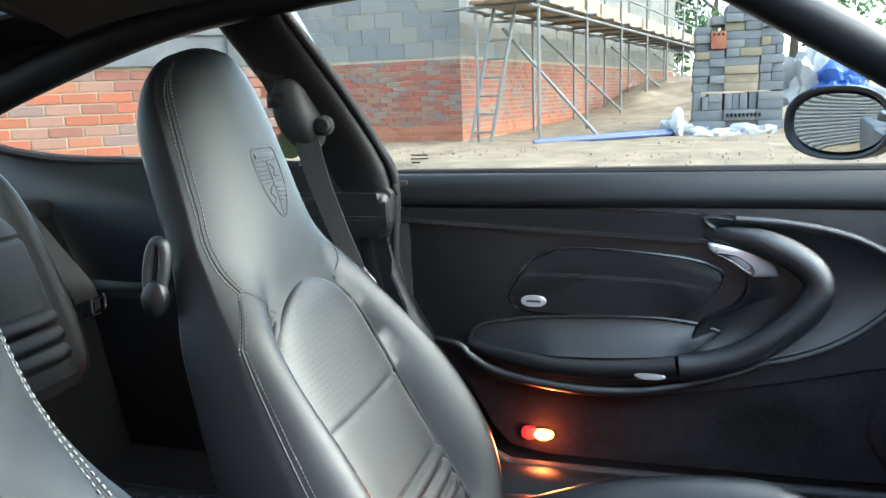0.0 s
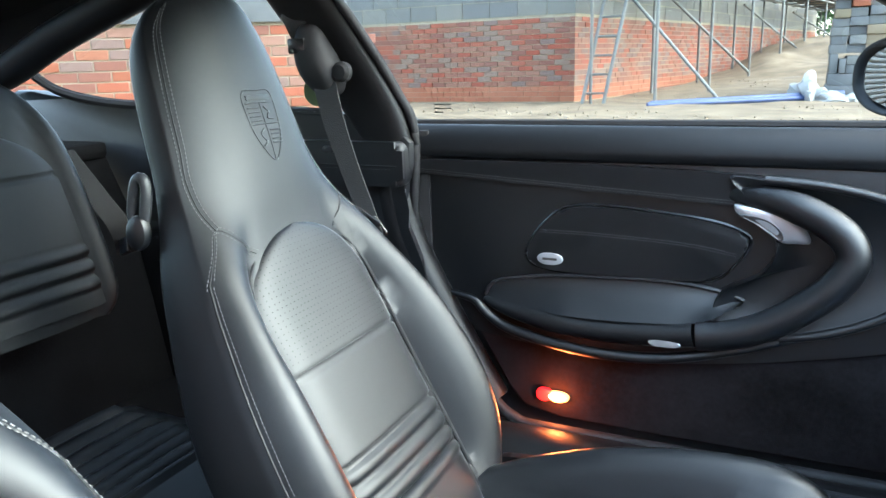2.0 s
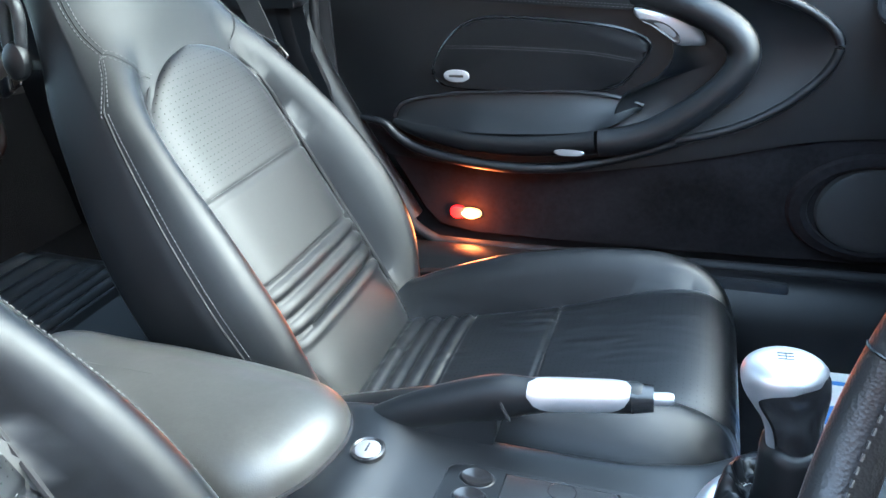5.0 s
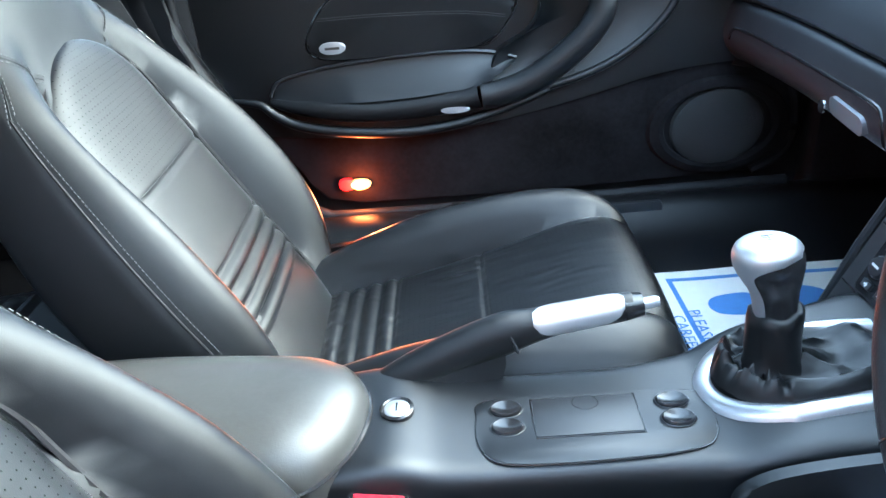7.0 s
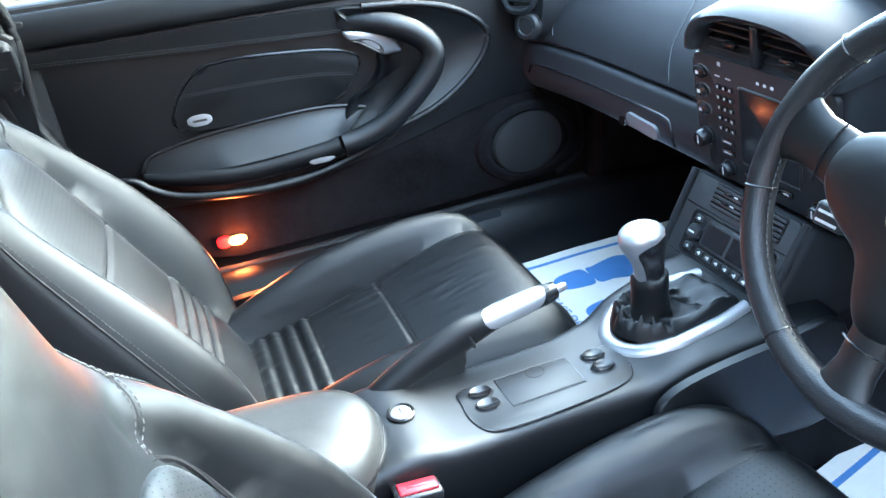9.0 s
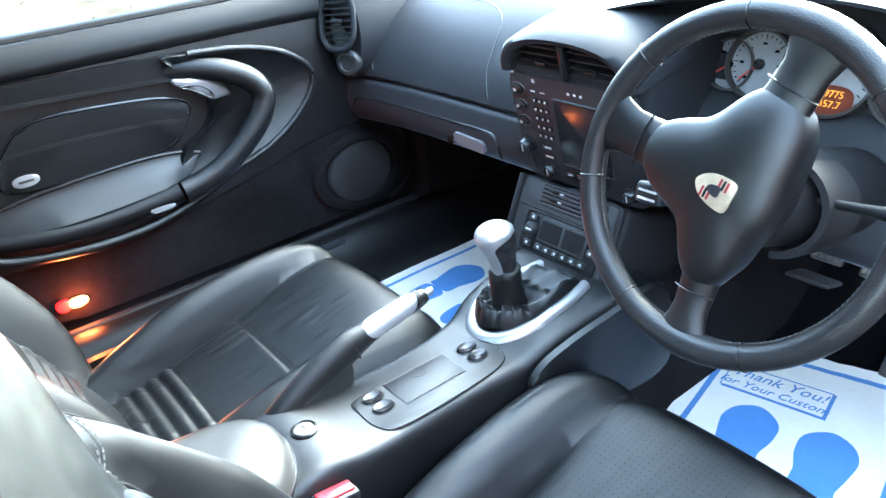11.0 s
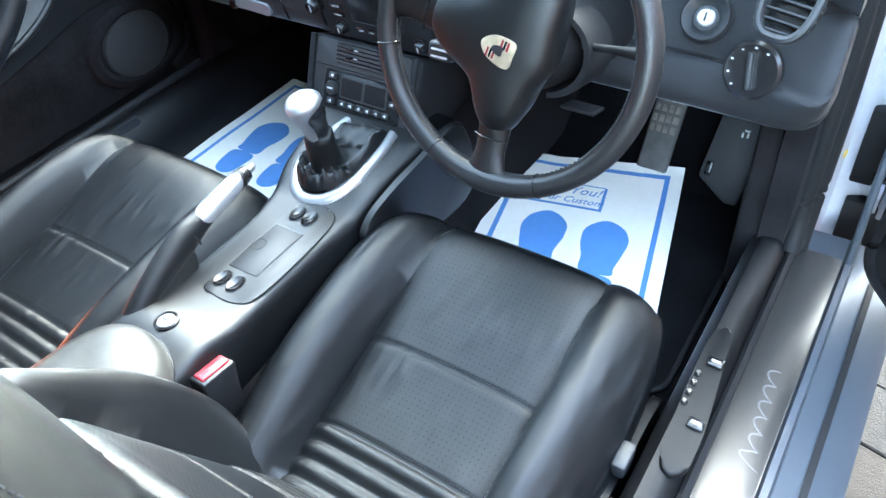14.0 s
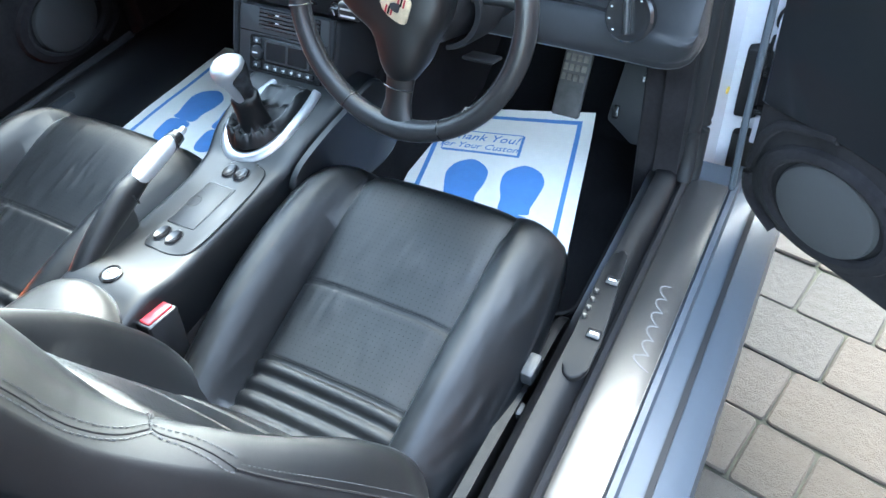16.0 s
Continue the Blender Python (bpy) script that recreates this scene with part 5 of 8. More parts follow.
for x, y in ((0.119, -0.008), (0.119, -0.034), (0.286, -0.010), (0.286, -0.036)):
    sw_ = add(con, "rocker_switch", put(lathe([(0.0125, 0), (0.0125, 0.003), (0.0115, 0.0045), (0.008, 0.003), (0.001, 0.0015)], 24), Matrix.Translation((x, y, top_z(x) + 0.002)) @ Matrix.Diagonal((1.25, 0.9, 1, 1))), GLOSS, "oval gloss-black rocker switch")
    add(con, "switch_ring", put(loft([[(r * 1.25 * math.cos(t), r * 0.9 * math.sin(t), h) for t in [2 * math.pi * k / 24 for k in range(24)]] for r, h in ((0.0125, 0.003), (0.0135, 0.004), (0.0145, 0.003))], caps=False), Matrix.Translation((x, y, top_z(x)))), PLASTIC, under=sw_)
lk = add(con, "lock_ring", put(lathe([(0.0175, -0.002), (0.0175, 0.003), (0.015, 0.0045), (0.0135, 0.003), (0.0135, 0.001)], 32), Matrix.Translation((0.010, -0.013, top_z(0.01)))), GLOSS)
add(con, "lock_button", put(lathe([(0.0128, 0), (0.0128, 0.003), (0.011, 0.0042), (0.002, 0.0046)], 32), Matrix.Translation((0.010, -0.013, top_z(0.01)))), SILVER, "round silver lock cylinder", under=lk)
add(con, "key_slot", put(block((-0.001, -0.006, 0), (0.001, 0.006, 0.0003), 0), Matrix.Translation((0.010, -0.013, top_z(0.01) + 0.0046))), GLOSS, under=lk)
# side cover with a curved rear end
side = spline([(0.315, 0.40), (0.335, 0.432), (0.39, 0.448), (0.48, 0.458), (0.60, 0.46), (0.62, 0.30), (0.46, 0.30), (0.34, 0.33)], 5, True)
add(con, "side_cover", put(slab(side, 0.012, 0.005, 3), Matrix.Translation((0, -0.098, 0)) @ Matrix(((1, 0, 0), (0, 0, -1), (0, 1, 0))).to_4x4() @ Matrix.Rotation(radians(-2), 4, "Y")), TRIM, "curved side cover of the console")

arm = thing("armrest", "black leather padded armrest lid behind the console", "armrest", (-0.2, 0.0, 0.36))
lid_plan = spline([(-0.43, 0.055), (-0.30, 0.068), (-0.12, 0.066), (-0.050, 0.052), (-0.022, 0.015), (-0.020, -0.030), (-0.040, -0.078), (-0.085, -0.108), (-0.20, -0.110), (-0.43, -0.100)], 6, True)
lc = (-0.225, -0.024)
rings = []
for d, z in ((0.004, 0.395), (0.0, 0.420), (-0.002, 0.442), (0.0, 0.456), (0.005, 0.468), (0.013, 0.478), (0.025, 0.486), (0.040, 0.491), (0.058, 0.494), (0.078, 0.495)):
    rings.append([(lc[0] + (x - lc[0]) * (1 - d / 0.205), lc[1] + (y - lc[1]) * (1 - d / 0.084), z + 0.010 * min(1, max(0, (-0.05 - x) / 0.2)) * (z > 0.43)) for x, y in lid_plan])
POLISHED = material("polished_armrest_leather", (0.030, 0.030, 0.0285), 0.5, var=0.25, scale=14, grain=0.10, grain_scale=700, bump=0.05, bump_scale=90)
satin(POLISHED, 0.50, 1.55)
add(arm, "lid", loft(rings), POLISHED, "faded leather rubbed shiny", sharp=1.2)
add(arm, "lid_gap", tube([(x, y, top_z(max(x, -0.07)) + 0.001) for x, y in lid_plan if x > -0.11], 0.0036, 6), GLOSS)
add(arm, "box", block((-0.44, -0.09, 0.25), (-0.04, 0.072, 0.415), 0.015), TRIM)

# ---- handbrake ----
hb = thing("handbrake", "black leather handbrake lever with silver grip inlay", "handbrake", (0.02, 0.055, 0.40))
prof = table([(-0.02, 0.425, 0.020, 0.016), (0.02, 0.447, 0.022, 0.017), (0.07, 0.466, 0.026, 0.018), (0.12, 0.482, 0.027, 0.018), (0.155, 0.490, 0.020, 0.0165), (0.19, 0.496, 0.0165, 0.0155), (0.235, 0.5005, 0.016, 0.015), (0.258, 0.5025, 0.015, 0.014), (0.266, 0.503, 0.010, 0.010)], 5)
rings = [[(x, 0.052 + 0.06 * max(0, x) + w * math.cos(t), zc + h * math.sin(t) * (1.0 if math.sin(t) > 0 else 1.0)) for t in [2 * math.pi * k / 20 for k in range(20)]] for x, zc, h, w in prof]
add(hb, "lever", loft(rings), LEATHER, sharp=1.2)
add(hb, "lever_foot", loft([[(x, 0.052 + 0.06 * max(0, x) + w, z), (x, 0.052 + 0.06 * max(0, x) - w, z), (x, 0.052 + 0.06 * max(0, x) - w, zb), (x, 0.052 + 0.06 * max(0, x) + w, zb)]
                            for x, z, zb, w in ((-0.03, 0.425, 0.40, 0.012), (0.02, 0.44, 0.40, 0.014), (0.08, 0.462, 0.41, 0.015), (0.115, 0.475, 0.415, 0.014), (0.125, 0.48, 0.45, 0.012))]), TRIM, sharp=0.9)
rows_h = [(x, 0.052 + 0.06 * x, zc, h, w) for x, zc, h, w in prof if 0.15 < x < 0.252]
sil = []
for k, (x, y, zc, h, w) in enumerate(rows_h):
    e = math.sin(math.pi * (k + 0.15) / (len(rows_h) - 0.7)) ** 0.5
    ring = []
    for j in range(13):
        t = radians(128 - 8 - 66 * e) + radians(16 + 150 * e) * j / 12
        ring.append((x, y - (w + 0.0012) * math.cos(math.pi - t), zc + (h + 0.0012) * math.sin(math.pi - t)))
    sil.append(ring)
add(hb, "grip_inlay", loft(sil, closed=False), SILVER, "silver grip inlay", sharp=1.2)
add(hb, "end_cap", tube([(0.252, 0.0672, 0.502), (0.272, 0.0685, 0.5035)], [0.0155, 0.0125], 16), GLOSS, "gloss black end cap")
add(hb, "push_button", tube([(0.268, 0.0682, 0.503), (0.286, 0.0692, 0.505), (0.290, 0.0695, 0.5053)], [0.0065, 0.0065, 0.005], 14), SILVER, "silver push button")
add(hb, "grip_mark", put(block((-0.022, -0.002, 0), (0.022, 0.002, 0.0005), 0), basis((0.195, 0.0575, 0.5105), (1, 0.06, 0.12), (0, 1, -0.35))), PLASTIC)
add(hb, "collar", tube(spline([(0.118, 0.076, 0.492), (0.122, 0.058, 0.507), (0.132, 0.043, 0.487), (0.138, 0.046, 0.468)], 5), 0.002, 6), PLASTIC)

# ---- gear lever ----
gl = thing("gear_lever", "gear lever with silver-topped knob and leather gaiter", "gear lever", (0.41, 0.015, 0.455))
def gate(f, grow=0.0):
    """Outline of the gear lever's opening: round at the rear, straight arms running forward."""
    pts = [(0.51, 0.050 + grow), (0.46, 0.058 + grow)]
    pts += [(0.405 - (0.079 + grow) * math.sin(t), (0.060 + grow) * math.cos(t)) for t in np.linspace(0.12, math.pi - 0.12, 22)]
    pts += [(0.46, -0.056 - grow), (0.51, -0.047 - grow)]
    return [(0.415 + (x - 0.415) * f, 0.005 + y * f) for x, y in spline(pts, 3)]


outer, mid_, inner = gate(1.0, 0.011), gate(1.0, 0.006), gate(1.0, -0.005)
bez = [[(x, y, top_z(x) - 0.004) for x, y in gate(1.0, 0.0125)], [(x, y, top_z(x) + 0.004) for x, y in outer], [(x, y, top_z(x) + 0.0085) for x, y in mid_],
       [(x, y, top_z(x) + 0.010) for x, y in gate(1.0, 0.0)], [(x, y, top_z(x) + 0.008) for x, y in inner], [(x, y, top_z(x) - 0.006) for x, y in gate(1.0, -0.006)]]
add(gl, "bezel", loft(bez, closed=False), SILVER, "broad satin silver surround open towards the stack", sharp=1.2)
rings = []
gx, gy = 0.382, 0.004
for f, h in ((1.0, -0.004), (0.97, 0.010), (0.90, 0.020), (0.82, 0.024), (0.74, 0.020), (0.66, 0.015), (0.58, 0.012), (0.50, 0.012), (0.42, 0.016), (0.34, 0.022), (0.24, 0.030)):
    ring = []
    pl = gate(1.0, -0.004) + [(0.513, 0.005 + 0.0105 * q) for q in (-4, -3, -2, -1, 0, 1, 2, 3, 4)]
    for k, (x, y) in enumerate(pl):
        t = 2 * math.pi * k / len(pl)
        wob = (0.013 * noise.noise((3.6 * math.cos(t), 3.6 * math.sin(t), 4.0 * f)) + 0.006 * noise.noise((8 * math.cos(t), 8 * math.sin(t), 9 * f))) * (1 if 0.3 < f < 0.96 else 0.2)
        ring.append((gx + (x - gx) * f, gy + (y - gy) * f, 0.455 + h + wob))
    rings.append(ring)
add(gl, "gaiter", loft(rings, caps=False), LEATHER_WORN, "wrinkled black leather gaiter", sharp=1.4)
K = Matrix.Translation((0.386, 0.006, 0.506)) @ Matrix.Rotation(radians(-4), 4, "Y")
sleeve = []
for h, r in ((-0.050, 0.040), (-0.040, 0.031), (-0.030, 0.0275), (-0.018, 0.027), (-0.004, 0.0262), (0.010, 0.0265), (0.022, 0.0255), (0.024, 0.022)):
    sleeve.append([(r * math.cos(t) * (1 + 0.05 * math.sin(3 * t + 60 * h)), r * 0.92 * math.sin(t) * (1 + 0.05 * math.cos(4 * t + 80 * h)), h + 0.002 * math.sin(5 * t)) for t in [2 * math.pi * k / 36 for k in range(36)]])
add(gl, "gaiter_sleeve", put(loft(sleeve), K), LEATHER_WORN, "leather sleeve tied round the lever", sharp=1.2)
KN = table([(0.016, 0.0205, 0.0190, 0.0), (0.032, 0.0205, 0.0190, -0.001), (0.047, 0.0225, 0.0205, -0.003), (0.061, 0.0272, 0.0238, -0.006), (0.074, 0.0312, 0.0265, -0.009), (0.086, 0.0318, 0.0268, -0.011), (0.095, 0.0280, 0.0238, -0.012), (0.1005, 0.0195, 0.0170, -0.012), (0.1025, 0.009, 0.008, -0.012)], 3)
add(gl, "knob_grip", put(loft([[(rx * math.cos(t) + o, ry * math.sin(t), h) for t in [2 * math.pi * k / 36 for k in range(36)]] for h, rx, ry, o in KN]), K), GLOSS, "gloss black knob body", sharp=1.2)
cap = []
for h, rx, ry, o in KN:
    g = min(1.0, max(0.0, (h - 0.058) / 0.034))
    half = 0.78 + (math.pi - 0.78) * g ** 5
    cap.append([((rx + 0.0011) * math.cos(math.pi + t) + o, (ry + 0.0011) * math.sin(math.pi + t), h + 0.0009 * (h > 0.08)) for t in np.linspace(-half, half, 33)])
add(gl, "knob_cap", put(loft(cap, closed=False), K), SILVER, "silver cap running down the rear of the knob", sharp=1.2)
add(gl, "knob_top", put(lathe([(0.0105, 0.0), (0.009, 0.0006), (0.001, 0.0009)], 28), K @ Matrix.Translation((-0.012, 0, 0.1031)) @ Matrix.Diagonal((1.1, 0.95, 1, 1))), SILVER, "silver top disc")
for k in (-1, 0, 1):
    add(gl, "shift_mark", put(block((-0.006, k * 0.004 - 0.0004, 0.0), (0.006, k * 0.004 + 0.0004, 0.0004), 0), K @ Matrix.Translation((-0.012, 0, 0.1041))), PLASTIC)
add(gl, "shift_mark", put(block((-0.0004, -0.0044, 0.0), (0.0004, 0.0044, 0.0004), 0), K @ Matrix.Translation((-0.012, 0, 0.1042))), PLASTIC)

# ---- dashboard ----
dash = thing("dashboard", "black padded dashboard with glovebox and vents", "dashboard", (0.75, 0.0, 0.56))
upper = [(1.12, 0.86), (0.95, 0.862), (0.82, 0.846), (0.74, 0.82), (0.68, 0.785), (0.64, 0.745), (0.618, 0.71), (0.606, 0.676), (0.612, 0.669), (1.12, 0.66)]
up_l = spline(upper[:8], 4) + upper[8:]


def dash_shift(y):
    return -0.03 * max(0, (y - 0.45) / 0.3) ** 2


add(dash, "upper_pad", loft([[(x + dash_shift(y), y, z) for x, z in up_l] for y in np.linspace(0.775, 0.12, 16)]), DASH, "grained black upper dashboard pad", sharp=0.9)
lid_l = spline([(0.650, 0.690), (0.678, 0.750), (0.690, 0.785), (0.675, 0.812), (0.610, 0.8225), (0.505, 0.8245), (0.407, 0.821), (0.343, 0.803), (0.317, 0.767), (0.306, 0.730), (0.282, 0.680)], 6)


def pad_x(z):
    pts = sorted((q[1], q[0]) for q in spline(upper[:8], 12))
    return float(np.interp(z, [q[0] for q in pts], [q[1] for q in pts]))


add(dash, "airbag_joint", tube([(pad_x(z) + dash_shift(y), y, z) for y, z in lid_l], 0.0014, 6), GLOSS, "moulded outline of the airbag lid")
low = [(0.62, 0.6665), (0.602, 0.664), (0.596, 0.65), (0.590, 0.615), (0.600, 0.585), (0.628, 0.562), (0.70, 0.552), (1.0, 0.56), (1.0, 0.66)]
add(dash, "glovebox", loft([[(x + dash_shift(y), y, z) for x, z in spline(low[:7], 4) + low[7:]] for y in np.linspace(0.775, 0.15, 14)]), DASH, "lower dashboard with glovebox lid", sharp=0.9)
gb = spline([(0.705, 0.606), (0.696, 0.622), (0.670, 0.628), (0.52, 0.628), (0.37, 0.629), (0.275, 0.629), (0.250, 0.622), (0.242, 0.602), (0.250, 0.578)], 6)


def glove_x(z):
    pts = sorted((q[1], q[0]) for q in spline(low[:6], 12))
    return float(np.interp(z, [q[0] for q in pts], [q[1] for q in pts]))


add(dash, "glovebox_joint", tube([(glove_x(z) + dash_shift(y) + 0.0006, y, z) for y, z in gb], 0.0030, 8), GLOSS)
hm = basis((0.588, 0.335, 0.597), (0, -1, -0.05), (-0.2, 0, 1))
gh = add(dash, "glovebox_handle", put(slab(rrect(-0.035, -0.013, 0.055, 0.013, 0.011), 0.014, 0.004, 3), hm @ Matrix.Rotation(math.pi, 4, "X") @ Matrix.Translation((0, 0, 0))), SILVER, "silver glovebox pull")
add(dash, "handle_lock", put(lathe([(0.009, 0), (0.009, 0.003), (0.006, 0.004), (0.001, 0.004)], 20), basis((0.5735, 0.362, 0.598), (0, -1, 0), (0, 0, 1)) @ Matrix.Rotation(math.pi, 4, "X")), CHROME, under=gh)


def vent(name, center, u, v, w, h, n, mat=PLASTIC, label="black air vent with slats", p=0.7):
    """An oval air outlet: dark box, rim, slats and a tab; u and v span its face."""
    m = basis(center, u, v)
    fr = add(dash, name, put(tube([(x, y, 0) for x, y in oval(w / 2, h / 2, 32, p)], 0.006, 8, up=(0, 0, 1), closed=True), m), mat, label)
    add(dash, "vent_back", put(slab(oval(w / 2, h / 2, 32, p), 0.003, 0), m @ Matrix.Translation((0, 0, -0.022))), GLOSS, under=fr)
    for k in range(n):
        y = h * (-0.5 + (k + 0.7) / (n + 0.4))
        half = w / 2 * max(0.1, 1 - abs(2 * y / h) ** (2 / p)) ** (p / 2)
        add(dash, "slat", put(block((-half, y - 0.0015, -0.018), (half, y + 0.0015, 0.0), 0.001), m @ Matrix.Translation((0, 0, 0))), mat, under=fr)
    add(dash, "tab", put(block((-0.014, -0.004, -0.002), (0.014, 0.004, 0.006), 0.002), m), GLOSS, under=fr)
    return fr


vent("side_vent", (0.545, 0.684, 0.800), (0.54, -0.84, 0), (0.2, 0.1, 1), 0.078, 0.118, 9, DASH)
add(dash, "end_cap", put(lathe([(0.028, -0.01), (0.028, 0.006), (0.024, 0.011), (0.018, 0.012), (0.016, 0.009), (0.002, 0.009)], 32), basis((0.553, 0.672, 0.712), (0.54, -0.84, 0), (0.1, 0, 1))), PLASTIC, "round demister outlet")
add(dash, "end_pod", loft([[(x + 0.54 * w * math.cos(t) * 0.6, y - w * math.cos(t), z + h * math.sin(t)) for t in [2 * math.pi * k / 28 for k in range(28)]] for x, y, z, w, h in ((0.75, 0.70, 0.74, 0.05, 0.11), (0.62, 0.70, 0.765, 0.052, 0.108), (0.575, 0.694, 0.775, 0.050, 0.102), (0.560, 0.690, 0.775, 0.045, 0.095))]), DASH, sharp=1.0)

# centre stack: arched vent hood, navigation radio, climate unit
ST = basis((0.585, 0.044, 0.680), (0, -1, 0), (-0.21, 0, 1))   # face of the radio, x to the driver, y up, z to the cabin
STACK_W = 0.272
add(dash, "stack_body", put(block((-0.14, -0.115, -0.30), (0.14, 0.11, -0.002), 0.02, 3), ST), DASH)
arch = spline([(-0.136, 0.095), (-0.132, 0.118), (-0.11, 0.142), (-0.06, 0.158), (0.0, 0.162), (0.06, 0.158), (0.11, 0.142), (0.132, 0.118), (0.136, 0.095)], 5)
add(dash, "vent_hood", put(loft([[(x * f, 0.08 + (y - 0.08) * f, d) for x, y in arch] for f, d in ((0.85, -0.02), (0.86, 0.006), (0.90, 0.014), (0.98, 0.015), (1.04, 0.004), (1.06, -0.03), (1.06, -0.25))], closed=False), ST), DASH, "arched hood over the centre vents", sharp=1.2)
add(dash, "hood_back", put(slab([(x * 0.9, 0.08 + (y - 0.08) * 0.9) for x, y in arch], 0.004, 0), ST @ Matrix.Translation((0, 0, -0.035))), GLOSS)
for cx in (-0.052, 0.052):
    for k in range(4):
        yy = 0.099 + 0.0125 * k
        add(dash, "vent_slat", put(block((cx - 0.046 + (0.008 if cx < 0 and k == 3 else 0), yy - 0.0014, -0.022), (cx + 0.046 - (0.008 if cx > 0 and k == 3 else 0), yy + 0.0014, -0.002), 0.001), ST), PLASTIC)
    add(dash, "vent_tab", put(block((cx - 0.012, 0.111 - 0.004, -0.004), (cx + 0.012, 0.111 + 0.004, 0.005), 0.002), ST), GLOSS)
add(dash, "vent_divider", put(block((-0.0065, 0.090, -0.02), (0.0065, 0.150, 0.010), 0.005, 3), ST), GLOSS, "thumb wheel between the vents")
add(dash, "radio_face", put(slab(rrect(-0.132, -0.108, 0.132, 0.088, 0.014), 0.008, 0.003), ST @ Matrix.Translation((0, 0, -0.004))), PLASTIC, "black navigation radio")
add(dash, "radio_display", put(slab(rrect(-0.035, -0.065, 0.072, 0.052, 0.004), 0.002, 0.0005), ST @ Matrix.Translation((0, 0, 0.004))), GLOSS, "dark radio display")
add(dash, "display_frame", put(tube([(x, y, 0.005) for x, y in rrect(-0.037, -0.067, 0.074, 0.054, 0.005)], 0.002, 6, closed=True), ST), PLASTIC)
for k in range(3):
    SB = ST @ Matrix.Translation((-0.113, 0.060 - 0.030 * k, 0.003))
    sb = add(dash, "side_button", put(lathe([(0.011, 0), (0.011, 0.006), (0.008, 0.008), (0.001, 0.008)], 20), SB @ Matrix.Diagonal((1.3, 0.85, 1, 1))), GLOSS)
    add(dash, "button_ring", put(tube([(x, y, 0.002) for x, y in oval(0.0150, 0.0100, 28)], 0.0011, 6, closed=True), SB), SILVER_PAINT, "thin bright ring", under=sb)
    add(dash, "button_mark", put(block((-0.0055, -0.0028, 0.0082), (0.0005, 0.0022, 0.0086), 0), SB), WHITE_MARK, under=sb)


def knob(m, r=0.012, depth=0.016, label=""):
    kb = add(dash, "knob", put(lathe([(r * 1.15, 0), (r * 1.15, 0.003), (r, 0.004), (r * 0.95, depth * 0.8), (r * 0.8, depth), (0.001, depth)], 24), m), GLOSS, label)
    add(dash, "knob_mark", put(block((-0.0012, -r * 0.5, depth), (0.0012, r * 0.5, depth + 0.0004), 0), m), WHITE_MARK, under=kb)


knob(ST @ Matrix.Translation((-0.113, -0.046, 0.003)), 0.014, 0.02, "round rotary switch")
knob(ST @ Matrix.Translation((-0.066, -0.085, 0.003)))
knob(ST @ Matrix.Translation((0.105, -0.085, 0.003)))
for r_ in range(5):
    for c_ in range(3):
        key = add(dash, "key", put(block((-0.0045, -0.0038, 0), (0.0045, 0.0038, 0.003), 0.001), ST @ Matrix.Translation((-0.078 + 0.0125 * c_, 0.045 - 0.0165 * r_, 0.004))), GLOSS)
        add(dash, "key_mark", put(block((-0.0014, -0.0018, 0.003), (0.0014, 0.0018, 0.0033), 0), ST @ Matrix.Translation((-0.078 + 0.0125 * c_, 0.045 - 0.0165 * r_, 0.004))), WHITE_MARK, under=key)
for k in range(4):
    add(dash, "soft_key", put(block((-0.0105, -0.005, 0), (0.0105, 0.005, 0.004), 0.0015), ST @ Matrix.Translation((-0.022 + 0.0235 * k, -0.083, 0.004))), GLOSS)
    add(dash, "key_mark", put(block((-0.005, -0.001, 0.008), (0.005, 0.001, 0.0083), 0), ST @ Matrix.Translation((-0.022 + 0.0235 * k, -0.083, 0.0))), WHITE_MARK)
for k in range(2):
    add(dash, "soft_key", put(block((-0.013, -0.004, 0), (0.013, 0.004, 0.003), 0.001), ST @ Matrix.Translation((-0.066, -0.042 - 0.018 * k, 0.004))), GLOSS)
    add(dash, "key_mark", put(block((-0.008, -0.0008, 0.007), (0.008, 0.0008, 0.0073), 0), ST @ Matrix.Translation((-0.066, -0.042 - 0.018 * k, 0.0))), WHITE_MARK)
for k in range(3):
    add(dash, "key_mark", put(block((-0.0025, -0.002, 0.004), (0.0025, 0.002, 0.0045), 0), ST @ Matrix.Translation((0.0 + 0.013 * k, 0.069, 0))), WHITE_MARK)
add(dash, "key_mark", put(block((-0.003, -0.003, 0.004), (0.003, 0.003, 0.0045), 0), ST @ Matrix.Translation((-0.075, 0.079, 0))), WHITE_MARK)
for c_ in (-0.08, -0.058):
    add(dash, "key_mark", put(block((-0.005, -0.001, 0.004), (0.005, 0.001, 0.0045), 0), ST @ Matrix.Translation((c_, 0.06, 0))), WHITE_MARK)

AC = basis((0.556, 0.058, 0.495), (0, -1, 0), (0.46, 0, 1))
add(dash, "climate_body", put(block((-0.125, -0.10, -0.22), (0.12, 0.086, -0.001), 0.012, 3), AC), DASH)
CLIM = material("climate_panel", (0.022, 0.022, 0.024), 0.5, var=0.1)
add(dash, "climate_frame", put(slab(rrect(-0.108, -0.095, 0.104, 0.082, 0.006), 0.006, 0.002), AC @ Matrix.Translation((0, 0, -0.003))), CLIM, "lower stack panel with vent and climate control")
for sx in (-0.116, 0.112):
    add(dash, "stack_edge", put(tube([(sx, -0.098, -0.004), (sx, 0.0, 0.004), (sx, 0.085, 0.004)], 0.006, 8), AC), DASH, "rounded edge strip of the lower stack")
